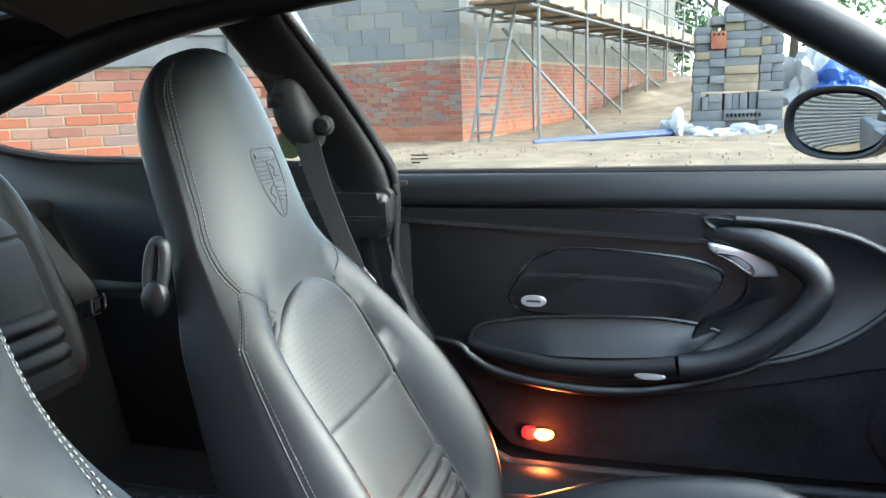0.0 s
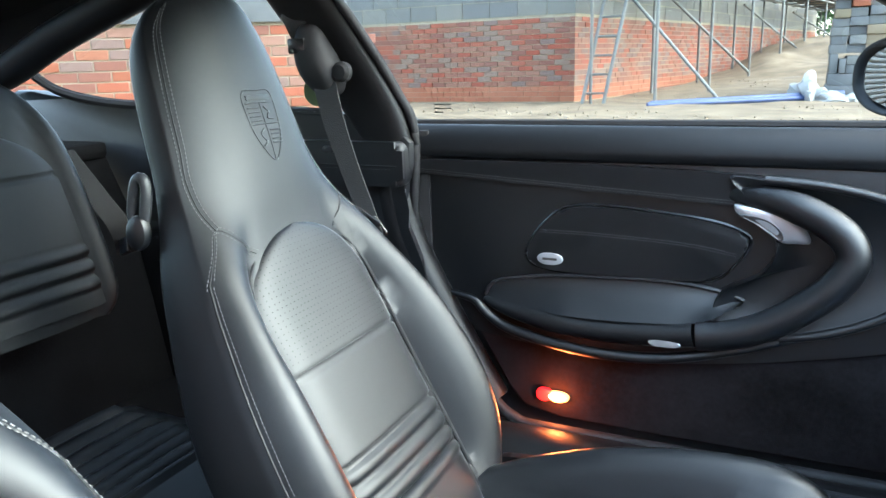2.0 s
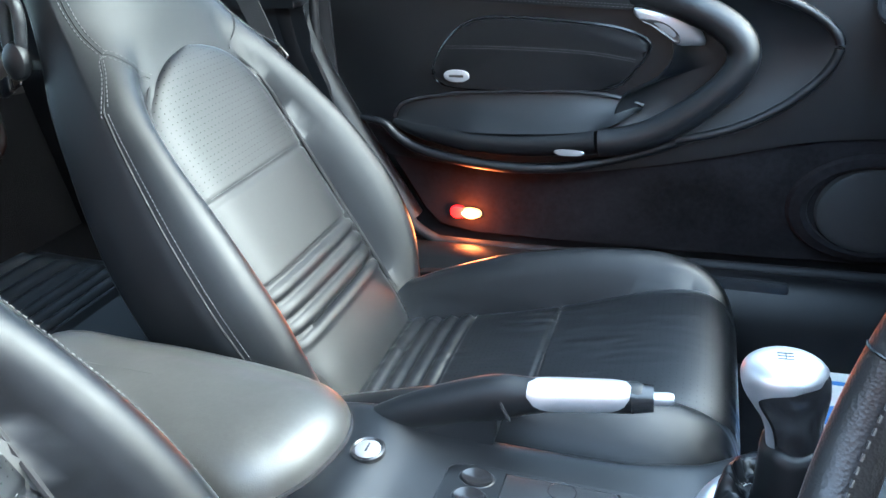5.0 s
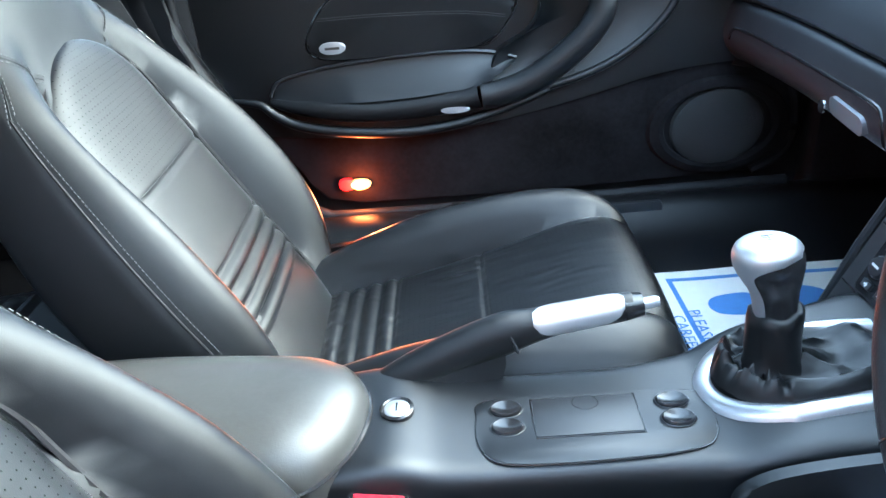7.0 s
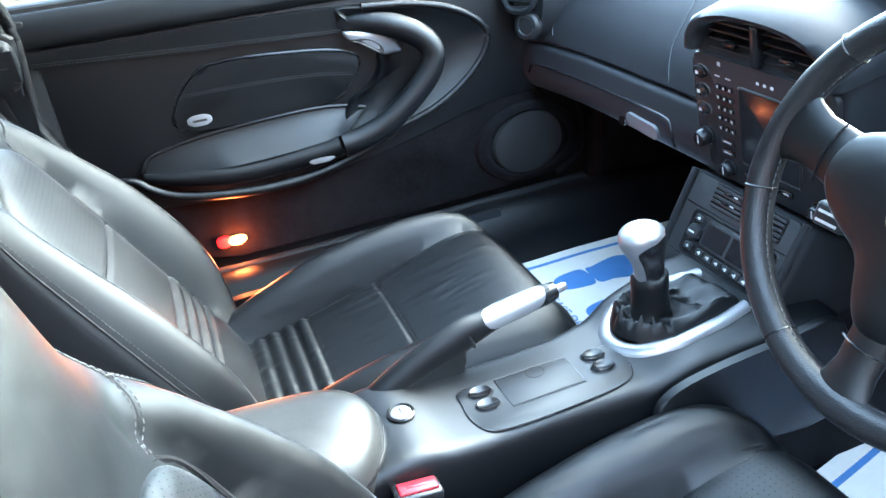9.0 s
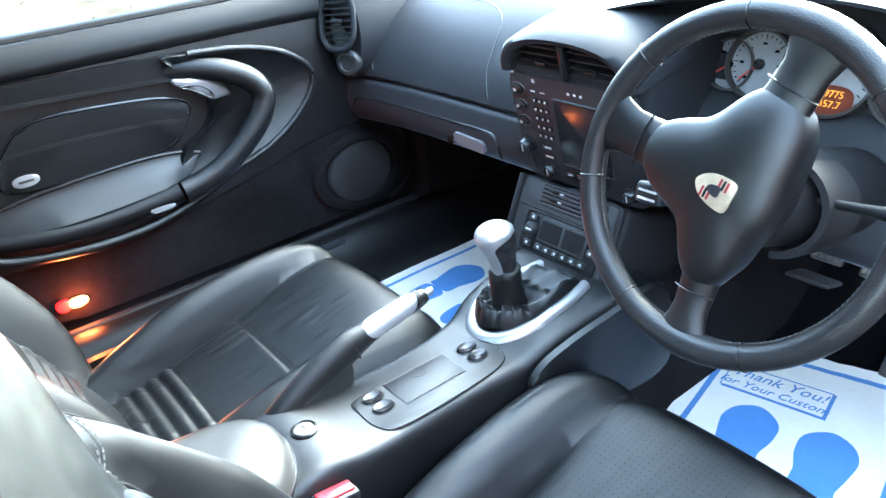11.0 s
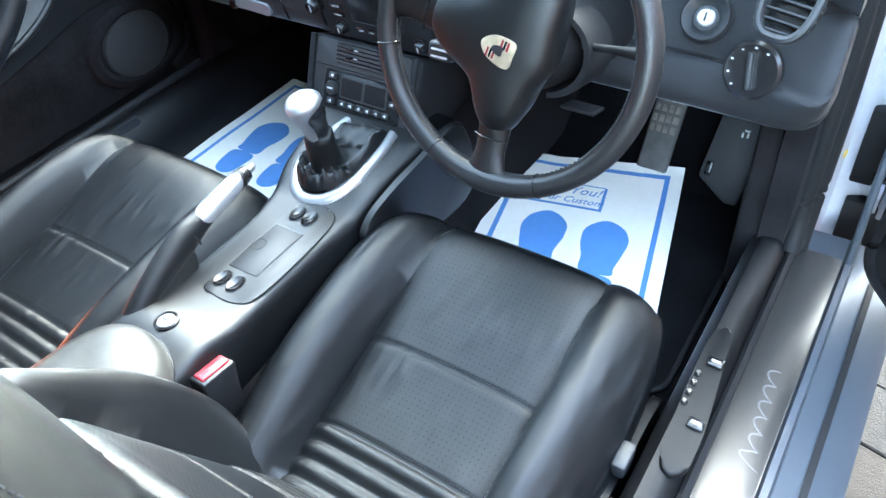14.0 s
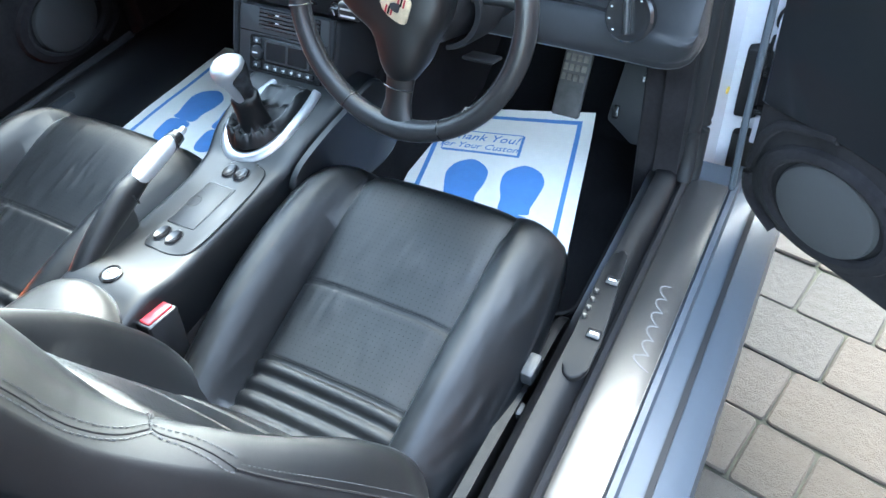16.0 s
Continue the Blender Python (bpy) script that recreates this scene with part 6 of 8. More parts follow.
add(dash, "panel_joint", put(block((-0.106, 0.0335, 0.0025), (0.102, 0.0350, 0.0034), 0), AC), GLOSS)
add(dash, "panel_joint", put(block((-0.106, -0.0460, 0.0025), (0.102, -0.0445, 0.0034), 0), AC), GLOSS)
LOUV = AC @ Matrix.Translation((0.012, 0.009, 0))
add(dash, "louvre_well", put(slab(rrect(-0.072, 0.034, 0.072, 0.071, 0.003), 0.001, 0), LOUV @ Matrix.Translation((0, 0, 0.0025))), GLOSS)
for k in range(5):
    add(dash, "louvre", put(block((-0.071, 0.0350 + 0.0073 * k, 0.002), (0.071, 0.0398 + 0.0073 * k, 0.0075), 0.0018), LOUV), CLIM)
for zz in (0.0630, 0.0484):
    lt = add(dash, "louvre_tab", put(block((-0.044, zz - 0.0022, 0.006), (-0.034, zz + 0.0022, 0.013), 0.001), LOUV), GLOSS)
    add(dash, "key_mark", put(block((-0.030, zz - 0.0008, 0.0076), (-0.022, zz + 0.0012, 0.0080), 0), LOUV), WHITE_MARK, under=lt)
unit = add(dash, "climate_unit", put(slab(rrect(-0.078, -0.040, 0.092, 0.029, 0.005), 0.006, 0.002), AC @ Matrix.Translation((0, 0, 0.002))), GLOSS, "climate control with dark display")
add(dash, "unit_rim", put(tube([(x, y, 0.004) for x, y in rrect(-0.080, -0.042, 0.094, 0.031, 0.006)], 0.0016, 6, closed=True), AC), CLIM, under=unit)
add(dash, "display_bezel", put(slab(rrect(-0.040, -0.016, 0.066, 0.024, 0.003), 0.003, 0.001), AC @ Matrix.Translation((0, 0, 0.0075))), CLIM, under=unit)
for x0, x1 in ((-0.036, 0.011), (0.017, 0.062)):
    add(dash, "climate_display", put(slab(rrect(x0, -0.0125, x1, 0.0205, 0.002), 0.001, 0), AC @ Matrix.Translation((0, 0, 0.0101))), GLOSS, "dark display window", under=unit)


def climate_key(x, y, w, h):
    ky = add(dash, "soft_key", put(block((-w, -h, 0.0), (w, h, 0.005), 0.0015), AC @ Matrix.Translation((x, y, 0.007))), PLASTIC)
    add(dash, "key_mark", put(block((-w * 0.35, -0.0011, 0.0), (w * 0.35, 0.0011, 0.0004), 0), AC @ Matrix.Translation((x, y, 0.0120))), WHITE_MARK, under=ky)
    add(dash, "key_mark", put(block((-0.0010, -h * 0.55, 0.0), (0.0010, h * 0.55, 0.0004), 0), AC @ Matrix.Translation((x + w * 0.15, y, 0.0121))), WHITE_MARK, under=ky)


for k in range(6):
    climate_key(-0.031 + 0.0195 * k, -0.0265, 0.0088, 0.0052)
for x, ys in ((-0.059, (0.020, -0.0265)), (0.079, (0.020, -0.0025))):
    for y in ys:
        climate_key(x, y, 0.0085, 0.0050)
auto = add(dash, "dial_key", put(lathe([(0.0135, 0), (0.0135, 0.005), (0.0115, 0.0085), (0.009, 0.0095), (0.001, 0.0095)], 28), AC @ Matrix.Translation((-0.059, -0.003, 0.006))), PLASTIC, "round climate button")
add(dash, "key_mark", put(block((-0.0062, -0.0014, 0.0), (0.0062, 0.0014, 0.0004), 0), AC @ Matrix.Translation((-0.059, -0.003, 0.0155))), WHITE_MARK, under=auto)

# driver's side of the dashboard
dlow = [(0.80, 0.755), (0.735, 0.735), (0.70, 0.70), (0.672, 0.665), (0.664, 0.648), (0.648, 0.642), (0.632, 0.615), (0.630, 0.592), (0.65, 0.575), (0.75, 0.57), (1.05, 0.60), (1.05, 0.755)]


def right_shift(y):
    return -0.075 * max(0, min(1, (-0.50 - y) / 0.2)) ** 1.5


add(dash, "knee_panel", loft([[(0.74 + (x - 0.74) * f + right_shift(y) * (x < 0.9) * min(1.0, max(0.12, (z - 0.585) / 0.06)), y, 0.67 + (z - 0.67) * f) for x, z in spline(dlow[:10], 3) + dlow[10:]] for y, f in [(q, 1.0) for q in np.linspace(-0.09, -0.63, 14)] + [(-0.65, 0.985), (-0.668, 0.94), (-0.681, 0.86), (-0.688, 0.74), (-0.69, 0.6)]]), DASH, "black lower dashboard on the driver's side", sharp=0.8)
dup = [(1.12, 0.86), (0.95, 0.866), (0.85, 0.862), (0.79, 0.84), (0.76, 0.80), (0.745, 0.755), (0.75, 0.745), (1.12, 0.745)]
add(dash, "driver_pad", loft([[(x + right_shift(y) * 1.4 * (x < 0.9), y, z) for x, z in spline(dup[:7], 4) + dup[7:]] for y in np.linspace(0.14, -0.69, 18)]), DASH, sharp=0.9)
HOOD = [(0.16, 0.822), (0.067, 0.852), (-0.03, 0.876), (-0.12, 0.892), (-0.22, 0.899), (-0.33, 0.899), (-0.44, 0.882), (-0.518, 0.856), (-0.541, 0.832), (-0.540, 0.810), (-0.526, 0.793)]
hs = spline(HOOD, 5)
add(dash, "cluster_hood", loft([[(x0, yc + (y - yc) * f, 0.80 + (z - 0.80) * f2) for y, z in hs for yc in (-0.19,)] for x0, f, f2 in ((0.755, 0.93, 0.80), (0.70, 0.955, 0.87), (0.655, 0.98, 0.94), (0.640, 0.995, 0.975), (0.640, 1.01, 1.02), (0.66, 1.02, 1.05), (0.75, 1.02, 1.05), (0.90, 1.0, 0.95), (1.08, 0.98, 0.75))], closed=False), HOOD_LEATHER,
    "leather-covered instrument hood", sharp=1.2)
add(dash, "hood_stitching", stitches([(0.648, -0.19 + (y + 0.19) * 1.013, 0.80 + (z - 0.80) * 1.03 + 0.002) for y, z in hs], 0.004, 0.003, 0.0007), DARK_THREAD)
CL = basis((0.755, -0.268, 0.782), (0, -1, 0), (0.28, 0, 1))   # instrument face
add(dash, "dial_backing", put(slab(spline([(-0.30, -0.01), (-0.24, 0.055), (-0.10, 0.085), (0.08, 0.085), (0.20, 0.06), (0.25, 0.0), (0.22, -0.055), (0.05, -0.075), (-0.15, -0.07)], 5, True), 0.01, 0), CL @ Matrix.Translation((0, 0, -0.012))), TRIM)
DIAL = material("dial_face", (0.24, 0.245, 0.25), 0.5, var=0.04)
NEEDLE = material("red_needle", (0.7, 0.03, 0.02), 0.4)
for cx, cy, r, lift, ang in ((-0.152, -0.008, 0.036, 0.0, 215), (0.158, -0.012, 0.037, 0.0, 300), (-0.104, -0.002, 0.046, 0.004, 222), (0.108, -0.002, 0.050, 0.004, 305), (0.0, 0.006, 0.060, 0.008, 160)):
    M_ = CL @ Matrix.Translation((cx, cy, lift))
    g = add(dash, "gauge", put(lathe([(r * 1.10, -0.01), (r * 1.10, 0.012), (r * 1.03, 0.012), (r * 1.0, 0.002), (r * 0.99, 0.0), (0.001, 0.0)], 40), M_), SILVER_PAINT, "round gauge rim")
    add(dash, "dial", put(slab(oval(r * 0.985, r * 0.985, 40), 0.001, 0), M_ @ Matrix.Translation((0, 0, 0.0005))), DIAL, "pale grey dial", under=g)
    for k in range(25):
        t = radians(-45 + 270 * k / 24)
        L = 0.16 if k % 4 == 0 else 0.09
        add(dash, "tick", put(block((r * (0.92 - L), -0.0005, 0.0016), (r * 0.92, 0.0005, 0.002), 0), M_ @ Matrix.Rotation(t, 4, "Z")), GLOSS, under=g)
    for k in range(0, 7):
        t = radians(-45 + 270 * k / 6)
        add(dash, "numeral", put(block((-0.0032, -0.0018, 0.0016), (0.0032, 0.0018, 0.002), 0), M_ @ Matrix.Translation((r * 0.64 * math.cos(t), r * 0.64 * math.sin(t), 0))), GLOSS, under=g)
    add(dash, "needle", put(block((-0.006, -0.0012, 0.004), (r * 0.80, 0.0012, 0.006), 0.0005), M_ @ Matrix.Rotation(radians(ang), 4, "Z")), NEEDLE, "red needle", under=g)
    if lift == 0.004 and cx > 0:
        add(dash, "needle", put(block((-0.004, -0.0012, 0.004), (r * 0.45, 0.0012, 0.006), 0.0005), M_ @ Matrix.Translation((-0.012, 0.020, 0)) @ Matrix.Rotation(radians(150), 4, "Z")), NEEDLE, "red needle", under=g)
        add(dash, "needle_hub", put(lathe([(r * 0.15, 0.002), (r * 0.15, 0.008), (0.001, 0.009)], 20), M_ @ Matrix.Translation((-0.012, 0.020, 0))), GLOSS, under=g)
    add(dash, "needle_hub", put(lathe([(r * 0.17, 0.002), (r * 0.17, 0.008), (0.001, 0.009)], 20), M_), GLOSS, under=g)
lcd = add(dash, "trip_display", put(slab(oval(0.030, 0.020, 28, 0.7, 0.010, -0.034), 0.002, 0), CL @ Matrix.Translation((0, 0, 0.0095))), emitter("lcd_back", (0.10, 0.018, 0.006), 0.006), "orange trip display")
LCDI = emitter("lcd_digits", (1.0, 0.36, 0.04), 0.022)
words("99775", 0.0135, LCDI, Matrix.Translation(-dash.location) @ CL @ Matrix.Translation((0.010, -0.026, 0.012)), "digits", lcd)
words("357.7", 0.0135, LCDI, Matrix.Translation(-dash.location) @ CL @ Matrix.Translation((0.010, -0.040, 0.012)), "digits", lcd)
# ignition on the outboard side, light switch, side vent
IG = basis((0.672, -0.502, 0.700), (0, -1, 0), (0.75, 0, 1))
ig = add(dash, "ignition_surround", put(lathe([(0.036, -0.006), (0.0345, 0.004), (0.032, 0.007), (0.027, 0.004), (0.019, -0.004), (0.017, -0.002), (0.0135, -0.002)], 36), IG), PLASTIC, "round ignition surround")
add(dash, "ignition_lock", put(lathe([(0.0128, -0.003), (0.0128, 0.002), (0.0105, 0.004), (0.001, 0.0045)], 28), IG), SILVER, "silver ignition lock", under=ig)
add(dash, "key_slot", put(block((-0.0016, -0.0065, 0.0045), (0.0016, 0.0065, 0.0050), 0), IG), GLOSS, under=ig)
LS = basis((0.628, -0.586, 0.661), (-0.15, -1, 0), (0.35, 0, 1))
ls = add(dash, "light_switch", put(lathe([(0.039, -0.008), (0.039, 0.004), (0.035, 0.008), (0.026, 0.006), (0.001, 0.006)], 36), LS), GLOSS, "round rotary light switch")
add(dash, "switch_bar", put(block((-0.0042, -0.025, 0.004), (0.0042, 0.025, 0.018), 0.003, 3), LS @ Matrix.Rotation(radians(12), 4, "Z")), PLASTIC, under=ls)
for k in range(6):
    t = radians(60 + 34 * k)
    add(dash, "switch_mark", put(block((-0.0016, -0.0010, 0.0065), (0.0016, 0.0010, 0.0069), 0), LS @ Matrix.Translation((0.030 * math.cos(t), 0.030 * math.sin(t), 0.001))), WHITE_MARK, under=ls)
vent("side_vent", (0.628, -0.615, 0.775), (-0.30, -1, 0), (0.55, -0.25, 1), 0.070, 0.115, 9)
TW = Matrix.Translation((0.812, -0.500, 0.852)) @ Matrix.Rotation(radians(-20), 4, "Y")
tw = add(dash, "tweeter_ring", put(lathe([(0.050, -0.012), (0.050, 0.006), (0.047, 0.009), (0.043, 0.007), (0.042, 0.003)], 36), TW), DASH, "raised round tweeter surround")
add(dash, "tweeter_grille", put(lathe([(0.042, 0.001), (0.030, 0.004), (0.012, 0.0055), (0.001, 0.006)], 32), TW), PLASTIC, "round dark grille", under=tw)
add(dash, "knee_joint", tube([(0.662 + right_shift(y) * 0.9, y, 0.6475) for y in np.linspace(-0.36, -0.62, 14)], 0.0034, 6), GLOSS, "dark joint under the switch panel")
structure("scuttle", block((0.98, -0.74, 0.55), (1.35, 0.80, 0.84), 0.02), PLASTIC, "dark bulkhead below the windscreen", "wall")
ws = tagged(part("windscreen", loft([[(0.13, y, 1.255 - 0.06 * abs(y / 0.58) ** 3), (0.62, y * 1.1, 1.03 - 0.07 * abs(y / 0.58) ** 3), (1.10, y * 1.24, 0.845)] for y in np.linspace(-0.58, 0.58, 9)], closed=False), GLASS), "clear curved windscreen", "windscreen", kind="structure")
ws.visible_shadow = False
rw = tagged(part("window_rear", loft([[(-1.45, y, 1.065), (-1.95, y * 1.1, 0.87)] for y in np.linspace(-0.5, 0.5, 5)], closed=False), GLASS), "clear rear window", "window", kind="structure")
rw.visible_shadow = False

# ---- steering wheel ----
TH = radians(17)
WC = Vector((0.400, -0.340, 0.752))
whl = thing("steering_wheel", "three-spoke black leather steering wheel turned sideways", "steering wheel", WC)
WM = Matrix.Translation(WC) @ Matrix((Vector((0, -1, 0)), Vector((math.sin(TH), 0, math.cos(TH))), Vector((-math.cos(TH), 0, math.sin(TH))))).transposed().to_4x4()
RW = 0.1795
rim_pts, rim_r = [], []
for k in range(96):
    t = 2 * math.pi * k / 96
    g = max(math.exp(-((math.degrees(t) - d + 180) % 360 - 180) ** 2 / 300) for d in (70, 267))
    rim_pts.append((RW * math.cos(t), RW * math.sin(t), 0.0))
    rim_r.append(0.0150 + 0.0022 * g)
add(whl, "rim", put(tube(rim_pts, rim_r, 16, 1.12, up=(0, 0, 1), closed=True), WM), RIM_LEATHER, "smooth stitched leather rim", sharp=1.4)
add(whl, "rim_stitching", put(stitches([((RW - 0.0155) * math.cos(t), (RW - 0.0155) * math.sin(t), 0.002) for t in [2 * math.pi * k / 200 for k in range(201)]], 0.004, 0.003, 0.0009), WM), DARK_THREAD)
for d in (44, 96, 137, 189, 240, 293):
    t = radians(d)
    add(whl, "rim_seam", put(tube([(RW * math.cos(t) + 0.0156 * math.cos(a) * math.cos(t), RW * math.sin(t) + 0.0156 * math.cos(a) * math.sin(t), 0.0172 * math.sin(a)) for a in [2 * math.pi * k / 16 for k in range(16)]], 0.0009, 5, up=(0.3, 0.4, 0.86), closed=True), WM), GLOSS)
def hub_r(t):
    """Radius of the airbag cover: a soft Y reaching into the three spokes."""
    r = 0.062
    for d, amp, wid in ((166, 0.056, 36), (70, 0.056, 36), (267, 0.054, 27)):
        a_ = (math.degrees(t) - d + 180) % 360 - 180
        r += amp * math.exp(-(a_ / wid) ** 2)
    return r


hp = [(hub_r(t) * math.cos(t), hub_r(t) * math.sin(t)) for t in [2 * math.pi * k / 96 for k in range(96)]]
add(whl, "airbag_cover", put(loft([[(x * f, y * f, h) for x, y in hp] for f, h in ((0.9, -0.045), (1.0, -0.012), (0.99, -0.002), (0.95, 0.005), (0.88, 0.011), (0.78, 0.0155), (0.6, 0.020), (0.3, 0.022), (0.05, 0.0225))]), WM), TRIM, "black airbag cover", sharp=1.2)
for d, w0, w1 in ((166, 0.034, 0.029), (70, 0.032, 0.028), (267, 0.026, 0.022)):
    t = radians(d)
    c, s = math.cos(t), math.sin(t)
    rings = []
    for r, w, h, th_ in ((0.045, w0 * 1.15, -0.002, 0.018), (0.075, w0, -0.004, 0.017), (0.11, w1, -0.006, 0.014), (0.14, w1 * 0.95, -0.004, 0.012), (0.158, w1 * 1.15, -0.001, 0.012), (0.172, w1 * 1.5, 0.0, 0.011)):
        rings.append([(r * c - w * math.cos(a) * s, r * s + w * math.cos(a) * c, h + th_ * math.sin(a)) for a in [2 * math.pi * k / 20 for k in range(20)]])
    sp = add(whl, "spoke", put(loft(rings), WM), TRIM, sharp=1.2)
    add(whl, "spoke_joint", put(tube([(0.119 * c - (w1 + 0.002) * u * s, 0.119 * s + (w1 + 0.002) * u * c, 0.0085 - 0.008 * u * u) for u in np.linspace(-1, 1, 9)], 0.0012, 6), WM), GLOSS, under=sp)
# shield badge lying on its side
SB = WM @ Matrix.Translation((0.0, 0.0, 0.0222)) @ Matrix.Rotation(radians(-105), 4, "Z") @ Matrix.Scale(0.86, 4)
shield = spline([(-0.019, 0.023), (0.0, 0.0255), (0.019, 0.023), (0.0195, 0.0), (0.013, -0.018), (0.0, -0.028), (-0.013, -0.018), (-0.0195, 0.0)], 5, True)
bd = add(whl, "badge", put(slab(shield, 0.003, 0.001), SB), material("badge_gold", (0.62, 0.52, 0.36), 0.35, metal=0.6, var=0.3, scale=60), "small gold shield badge")
for qx, qy in ((1, -1), (-1, 1)):
    for k in range(3):
        add(whl, "badge_stripe", put(block((qx * 0.0095 - 0.0075, qy * 0.009 - 0.0065 + 0.0052 * k, 0.003), (qx * 0.0095 + 0.0055, qy * 0.009 - 0.0035 + 0.0052 * k, 0.0036), 0), SB), RED if k != 1 else GLOSS, under=bd)
add(whl, "badge_core", put(slab([(x * 0.34, y * 0.34) for x, y in shield], 0.0014, 0), SB @ Matrix.Translation((0, 0, 0.003))), PLASTIC, under=bd)

col = thing("steering_column", "black steering column cowl with stalks", "steering column", (0.55, -0.335, 0.70))
CM = WM
add(col, "cowl", put(loft([[(rx * math.cos(t), -0.012 + ry * math.sin(t), h) for t in [2 * math.pi * k / 32 for k in range(32)]] for h, rx, ry in ((-0.05, 0.050, 0.050), (-0.07, 0.058, 0.056), (-0.13, 0.062, 0.058), (-0.30, 0.062, 0.058))]), CM), RUBBER, sharp=1.0)
add(col, "cowl_lip", put(block((0.030, -0.100, -0.165), (0.082, -0.094, -0.125), 0.003, 3), CM), RUBBER, "height adjuster under the column")
for sx, tip in ((-1, "wiper"), (1, "turn")):
    add(col, "stalk", put(tube([(sx * 0.06, 0.0, -0.085), (sx * 0.11, 0.006, -0.075), (sx * 0.145, 0.010, -0.06)], [0.005, 0.0055, 0.008], 12, 0.7), CM), RUBBER, "control stalk")
shroud = [[(rx * math.cos(t) + 0.018, -0.016 + ry * math.sin(t), h) for t in np.linspace(-1.35, 1.25, 20)] for h, rx, ry in ((-0.150, 0.064, 0.058), (-0.080, 0.066, 0.060), (-0.070, 0.064, 0.058), (-0.070, 0.056, 0.051), (-0.150, 0.050, 0.046))]
add(col, "shroud", put(loft(shroud, closed=False), CM), RUBBER, "curved plastic shroud round the stalk", sharp=0.9)
add(col, "stalk_pad", put(block((-0.148, -0.055, -0.075), (-0.108, -0.028, -0.05), 0.006, 3), CM), PLASTIC, "ribbed stalk end")
for k in range(2):
    add(col, "stalk_mark", put(block((-0.142, -0.05 + 0.010 * k, -0.0502), (-0.115, -0.047 + 0.010 * k, -0.0497), 0), CM), WHITE_MARK)
add(col, "stalk_knob", put(lathe([(0.014, 0), (0.014, 0.012), (0.01, 0.015), (0.001, 0.015)], 20), CM @ Matrix.Translation((-0.128, -0.012, -0.07))), GLOSS)

# ---- footwell: pedals, mats ----
PEDAL = material("worn_pedal_rubber", (0.060, 0.056, 0.052), 0.6, var=0.5, scale=30)
STUD = material("worn_pedal_stud", (0.13, 0.115, 0.095), 0.5, var=0.6, scale=60)


def pedal(name, lo, hi, w, label, rows=6):
    th = thing(name, label, "pedal", lo, "pedals")
    lo, hi = Vector(lo), Vector(hi)
    m = basis((lo + hi) / 2, (0, -1, 0), hi - lo)
    L = (hi - lo).length
    add(th, "pad", put(block((-w / 2, -L / 2, -0.012), (w / 2, L / 2, 0), 0.006, 3), m), PEDAL)
    low = -0.22 if L > 0.2 else -0.42
    for k in range(rows):
        for j in range(4):
            v0, v1 = L * (low + (0.46 - low) * k / rows), L * (low + (0.46 - low) * (k + 0.72) / rows)
            add(th, "stud", put(block((w * (-0.42 + 0.215 * j), v0, 0), (w * (-0.42 + 0.215 * j + 0.17), v1, 0.003), 0.001, 1), m), STUD)


pedal("accelerator_pedal", (0.925, -0.380, 0.222), (1.085, -0.372, 0.455), 0.066, "ribbed accelerator pedal with worn metal studs", 9)
pedal("brake_pedal", (0.99, -0.29, 0.36), (1.03, -0.29, 0.43), 0.07, "black rubber brake pedal", 4)
pedal("clutch_pedal", (0.98, -0.20, 0.37), (1.02, -0.20, 0.44), 0.06, "black rubber clutch pedal", 4)
pedal("footrest", (0.98, -0.10, 0.24), (1.08, -0.10, 0.42), 0.07, "tall ribbed footrest beside the tunnel", 8)
structure("kick_panel", block((0.70, -0.66, 0.19), (1.2, -0.60, 0.62), 0.015), VELOUR, "charcoal carpet on the footwell side", "wall")
KP = basis((0.965, -0.522, 0.275), (0, -1, 0), (0.55, 0, 1))
kp = structure("kick_plate", put(slab([(-0.036, 0.088), (0.044, 0.092), (0.050, -0.02), (0.036, -0.094), (0.026, -0.098), (-0.046, -0.050), (-0.048, -0.040), (-0.042, 0.02)], 0.012, 0.003), KP), material("grey_flap_plastic", (0.017, 0.0175, 0.019), 0.5, var=0.15), "dark plastic flap beside the accelerator", "trim")
for u0, v0, w_, h_ in ((0.012, 0.056, 0.010, 0.004), (0.008, 0.044, 0.004, 0.010), (0.018, 0.045, 0.004, 0.010)):
    part("flap_mark", put(block((u0, v0, 0.012), (u0 + w_, v0 + h_, 0.0125), 0), KP), WHITE_MARK, kp)
part("flap_catch", put(block((-0.040, -0.045, 0.010), (-0.026, -0.015, 0.016), 0.003), KP), GLOSS, kp, "small black catch")
structure("kick_panel", block((0.74, 0.69, 0.19), (1.2, 0.76, 0.62), 0.015), VELOUR, "charcoal carpet on the passenger's footwell side", "wall")

fm = thing("floor_mat", "black carpet floor mat with bound edge", "floor mat", (0.7, -0.35, 0.192), "floor mats")
mo = rrect(0.40, -0.60, 0.98, -0.12, 0.05, 6)
add(fm, "mat", put(slab(mo, 0.012, 0.004), Matrix.Translation((0, 0, 0.1905))), CARPET)
add(fm, "binding", tube([(x, y, 0.199) for x, y in mo], 0.005, 8, closed=True), RUBBER)
fm2 = thing("floor_mat", "black carpet floor mat in the passenger footwell", "floor mat", (0.7, 0.42, 0.192), "floor mats")
add(fm2, "mat", put(slab(rrect(0.36, 0.18, 0.98, 0.62, 0.05, 6), 0.010, 0.004), Matrix.Translation((0, 0, 0.1905))), CARPET)


